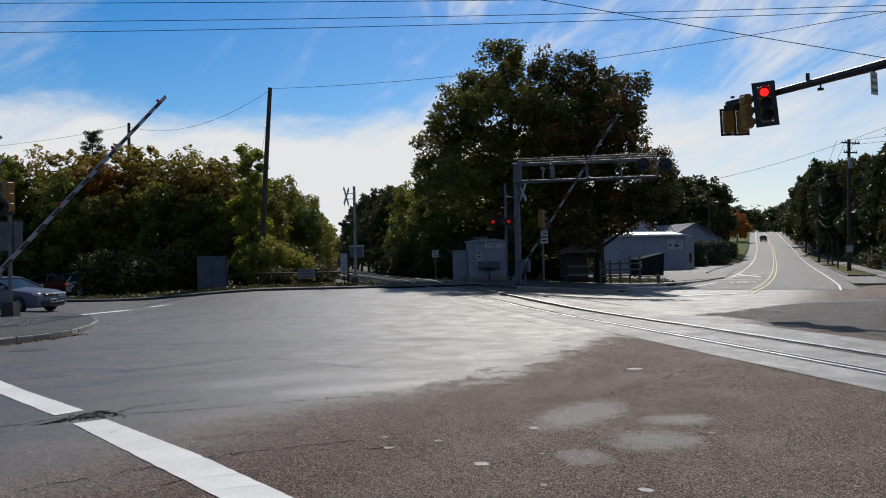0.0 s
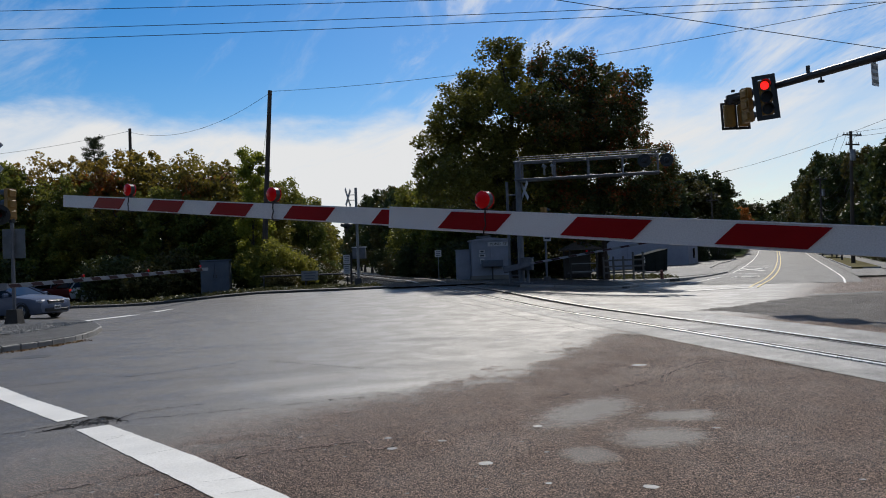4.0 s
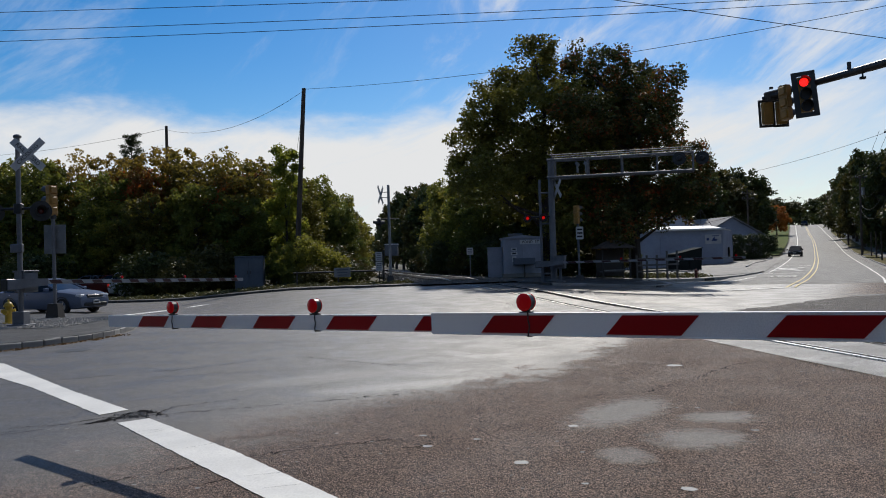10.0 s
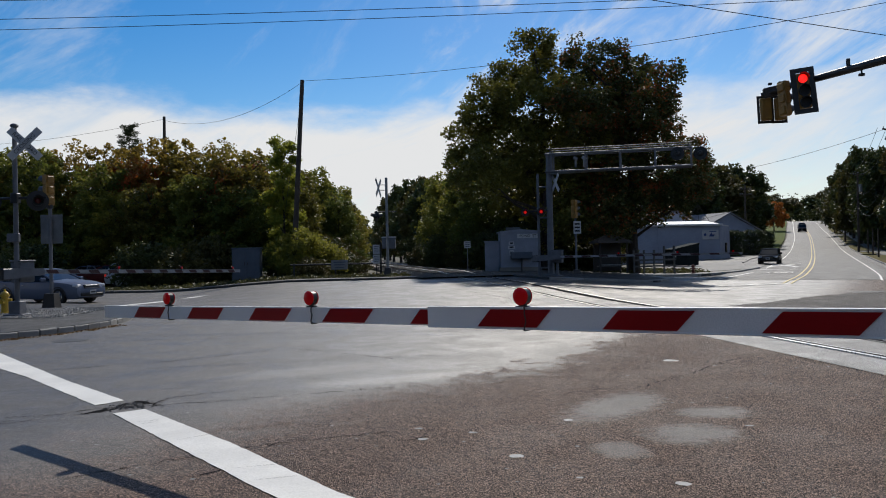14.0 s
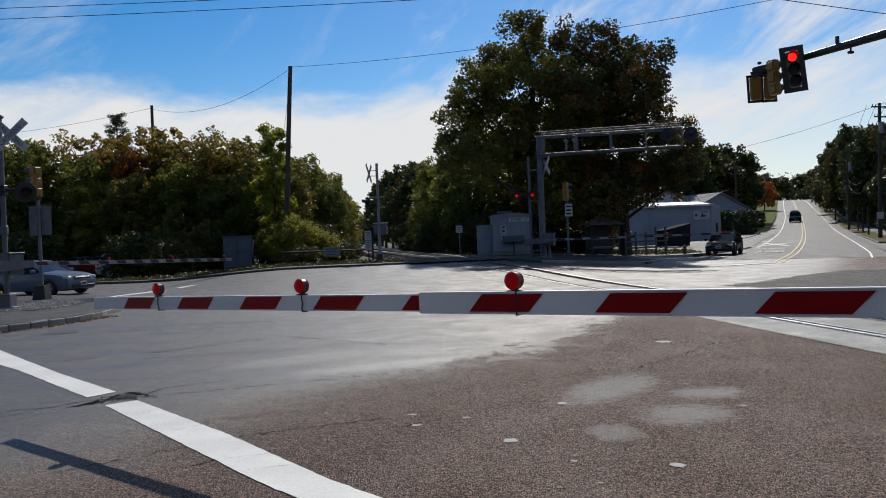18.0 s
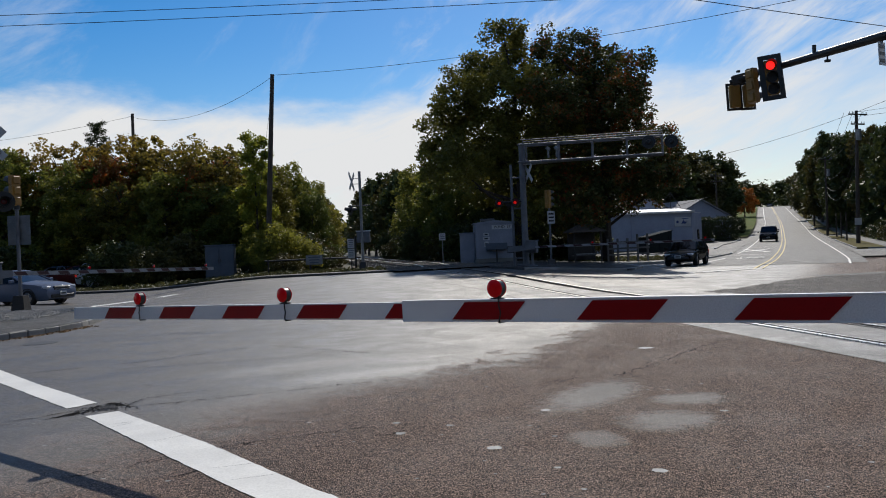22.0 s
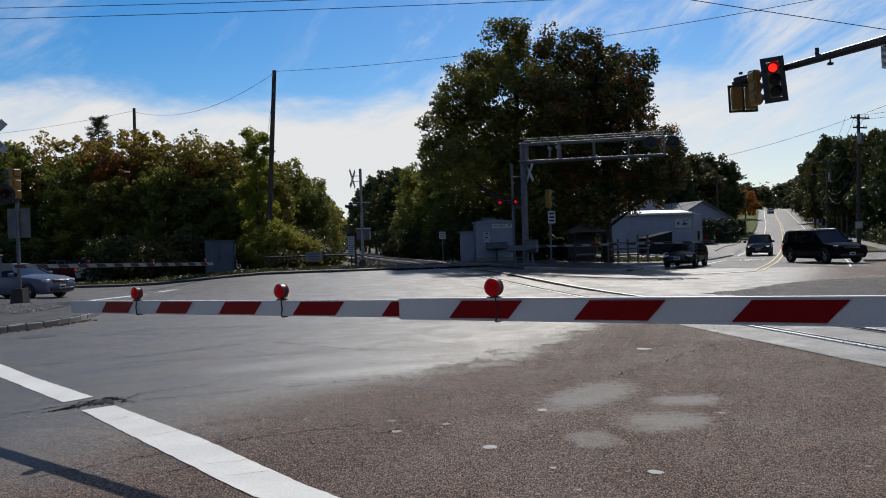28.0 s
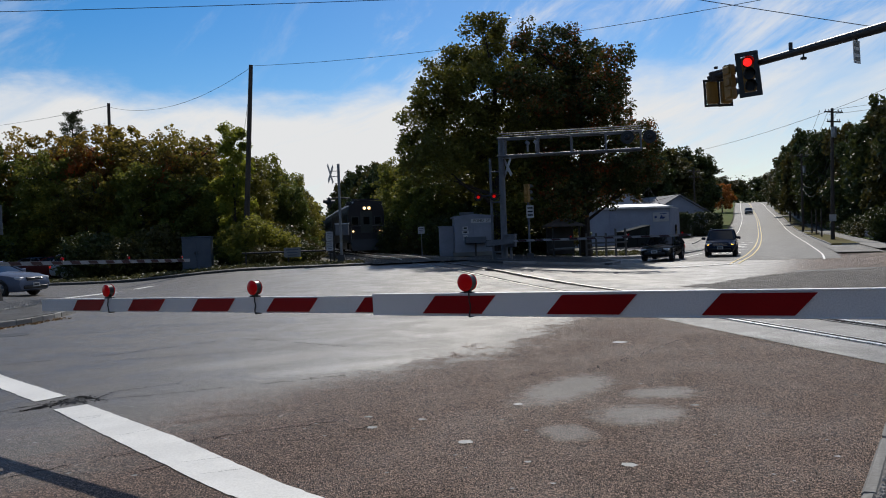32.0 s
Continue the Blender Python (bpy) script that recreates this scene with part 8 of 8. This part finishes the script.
    for s in (-1, 1):
        for k in range(n):
            bm = bmesh.new()
            box(bm, ((L - 1.6 - k * 1.2) if loco else (L - 2.2 - k * 1.95), s * (w + 0.005), 2.95), (0.75 if loco else 1.4, 0.03, 0.75), bev=0.02)
            part("side_window", bm, M_TRAINGLASS, t, "dull dark side window")
        bm = bmesh.new()
        box(bm, (0, s * (w + 0.006), 2.2), (length * 0.94, 0.02, 0.18))
        part("side_stripe", bm, M_TRAINS if loco else M_TRAIN, t, smooth=False)
    for px in (L - 3.2, -L + 3.2):
        bm = bmesh.new()
        for s in (-1, 1):
            box(bm, (px, s * 1.05, 0.6), (3.3, 0.12, 0.4), bev=0.03)
        box(bm, (px, 0, 0.7), (2.4, 2.0, 0.35), bev=0.02)
        part("bogie", bm, M_BLACK, t)
        for ax in (-1.25, 1.25):
            bm = bmesh.new()
            rod(bm, (px + ax, -0.85, 0.5), (px + ax, -0.70, 0.5), 0.5, n=20)
            rod(bm, (px + ax, 0.70, 0.5), (px + ax, 0.85, 0.5), 0.5, n=20)
            rod(bm, (px + ax, -0.75, 0.5), (px + ax, 0.75, 0.5), 0.09, n=8)
            part("wheelset", bm, M_RUST, t)
    bm = bmesh.new()
    box(bm, (0, 0, 0.62), (length * 0.34, 2.3, 0.6), bev=0.04)
    part("fuel_tank" if loco else "underframe_box", bm, M_BLACK, t)
    return t


loco = rail_car("locomotive", "dark commuter locomotive with lit headlights", 18.0, True)
coaches = [rail_car("coach", "steel passenger coach behind the locomotive", 25.0, False) for _ in range(2)]


def follow(points, t):
    """Straight interpolation in a table of rows that begin with the time."""
    for a, b in zip(points, points[1:]):
        if t <= b[0]:
            f = (t - a[0]) / (b[0] - a[0])
            return [p + (q - p) * max(0.0, f) for p, q in zip(a[1:], b[1:])]
    return list(points[-1][1:])


LANE_OUT = ((11.75, 42.5), (14.95, 48.4), (20.8, 61.4), (24.6, 69.1), (31.4, 84.6), (42.7, 110.5), (54.6, 136.4), (70.4, 176.2), (82.2, 206), (105, 265), (126, 318), (190, 470))
LANE_IN = ((14.6, 40.5), (16.6, 45.8), (19.6, 52.6), (22.85, 60), (26.9, 69), (33.2, 84.8), (41.8, 105.4), (51.6, 129.1), (60.7, 150.6), (74, 184.8), (85.6, 214), (106, 265), (127, 318), (192, 470))


def drive(vehicle, length, poses_at, t0=0.0, t1=32.0):
    """Keys a car along poses_at(t) -> x, y, heading, and rolls its wheels by the way it goes."""
    body, wheels, r = vehicle
    rows, spin, turns = [], 0.0, []
    last = None
    step = 1 / 30
    k = 0
    while k <= 960:
        t = k * step
        x, y, h = poses_at(t)
        if last is not None:
            d = math.hypot(x - last[0], y - last[1])
            spin += math.degrees(d / r)
        last = (x, y)
        turns.append((t, spin))
        if k % 6 == 0:
            c, s = math.cos(radians(h)), math.sin(radians(h))
            front, rear = gz(x + c * 1.4, y + s * 1.4), gz(x - c * 1.4, y - s * 1.4)
            rows.append((t, pose(x, y, (front + rear) / 2 + 0.015, 0, -math.degrees(math.atan2(front - rear, 2.8)), h)))
        k += 1
    walk(body, rows)
    for wh in wheels:
        place = wh.matrix_basis.translation.copy()
        keep, gone = [], None
        for t, a in turns:
            if gone is None or abs(a - gone) > 1e-4 or t >= 32 - 1e-6:
                if keep and gone is not None and t - keep[-1][0] > 0.04:
                    keep.append((t - step, pose(*place, 0, gone, 0)))
                keep.append((t, pose(*place, 0, a, 0)))
                gone = a
        walk(wh, keep)


def lane_pose(lane, table, half):
    """From a table of (seconds, y of the front bumper) to x, y, heading of the middle."""
    def at(t):
        y = follow(table, t)[0]
        x = along(lane, y)
        d = Vector((along(lane, y + 1.5) - along(lane, y - 1.5), 3.0)).normalized()
        return x + d.x * half, y + d.y * half, math.degrees(math.atan2(-d.y, -d.x))
    return at


def motions():
    """The three gates come down, the cars arrive, and the train comes round the bend."""
    def arm_rows(arm, z, rows):
        walk(arm, [(t, pose(0, -0.10, z, 0, -a, 0)) for t, a in rows])
    arm_rows(near_arm, 1.589, ((0, 43), (0.9, 34), (1.8, 23.44), (2.1, 20.5), (2.4, 17.55), (2.7, 14.7), (3.0, 11.84), (3.3, 9.0), (3.6, 6.5), (4.0, 5.83), (4.5, 5.05), (5.4, 1.6), (6.3, -0.95), (7, -1.13), (32, -1.13)))
    arm_rows(side_arm, 1.30, ((0, 40), (0.4, 34.5), (0.8, 29.5), (1.2, 24), (2, 16), (2.8, 8.5), (3.6, 2.4), (4.0, 1.8), (4.5, 1.0), (5.5, -1.0), (6.5, -1.4), (32, -1.4)))
    arm_rows(far_arm, 1.0, ((0, 56), (1.5, 41), (2.5, 29), (3.5, 14), (4.0, 8), (4.5, 4.5), (5.6, 0.6), (6.5, 0), (32, 0)))
    drive(car_a, 4.55, lane_pose(LANE_OUT, ((0, 206), (1, 193), (2, 182), (3, 172), (7, 137.5), (8, 130), (9, 122), (10, 110.5), (11, 98), (12, 86), (13, 77), (14, 70), (15, 64), (15.5, 61), (16.5, 54.6), (17.5, 49.4), (18.5, 46.5), (19.5, 45.0), (21, 43.7), (22, 43.0), (23, 42.8), (32, 42.8)), 2.27))
    near_b = lane_pose(LANE_IN, ((0, 455), (10, 272), (13, 215), (14, 198), (15, 184), (15.5, 177), (17.5, 150.6), (18.5, 138), (19.5, 127), (21, 106), (22, 94), (23, 83), (24, 70.5), (25, 60), (25.5, 56.2)), 2.6)
    turn = ((25.5, *near_b(25.5)), (26.1, 21.6, 56.5, -110), (26.6, 20.5, 52.0, -105), (27.1, 19.7, 48.4, -97), (27.5, 19.5, 45.9, -90), (27.8, 20.1, 45.0, -85), (28.2, 21.0, 44.3, -77), (28.6, 21.7, 43.4, -69), (29, 22.6, 42.4, -60), (30, 24.6, 40.1, -46), (31, 27.6, 38.8, -37), (32, 31.0, 37.6, -30))
    drive(car_b, 5.2, lambda t: near_b(t) if t <= 25.5 else follow(turn, t))
    drive(car_c, 4.6, lane_pose(LANE_IN, ((0, 462), (10, 287), (13, 231), (15, 199), (17.5, 165), (19.5, 141), (21, 120), (23, 97), (24, 85), (25.5, 76), (27.5, 64), (28.2, 57.6), (28.6, 54), (29, 52.2), (30, 49), (31, 46.8), (32, 45.8)), 2.3))
    drive(car_d, 4.7, lane_pose(LANE_OUT, ((0, 440), (18, 400), (25, 283), (27.5, 245), (29, 224), (30, 213.5), (31, 203), (32, 191)), 2.3))
    lead = 0.0
    for vehicle, length in ((loco, 18.0), (coaches[0], 25.0), (coaches[1], 25.0)):
        rows = []
        for k in range(129):
            t = k / 4
            y = 66.0 + (32 - t) * 24.6 + lead
            a, b = Vector(track_at(y)), Vector(track_at(y + length * 0.97))
            za, zb = gz(*a) + 0.25, gz(*b) + 0.25
            c = (a + b) / 2
            rows.append((t, pose(c.x, c.y, (za + zb) / 2, 0, -math.degrees(math.atan2(za - zb, length)), math.degrees(math.atan2(a.y - b.y, a.x - b.x)))))
        walk(vehicle, rows)
        lead += length * 0.97 + 0.8


motions()
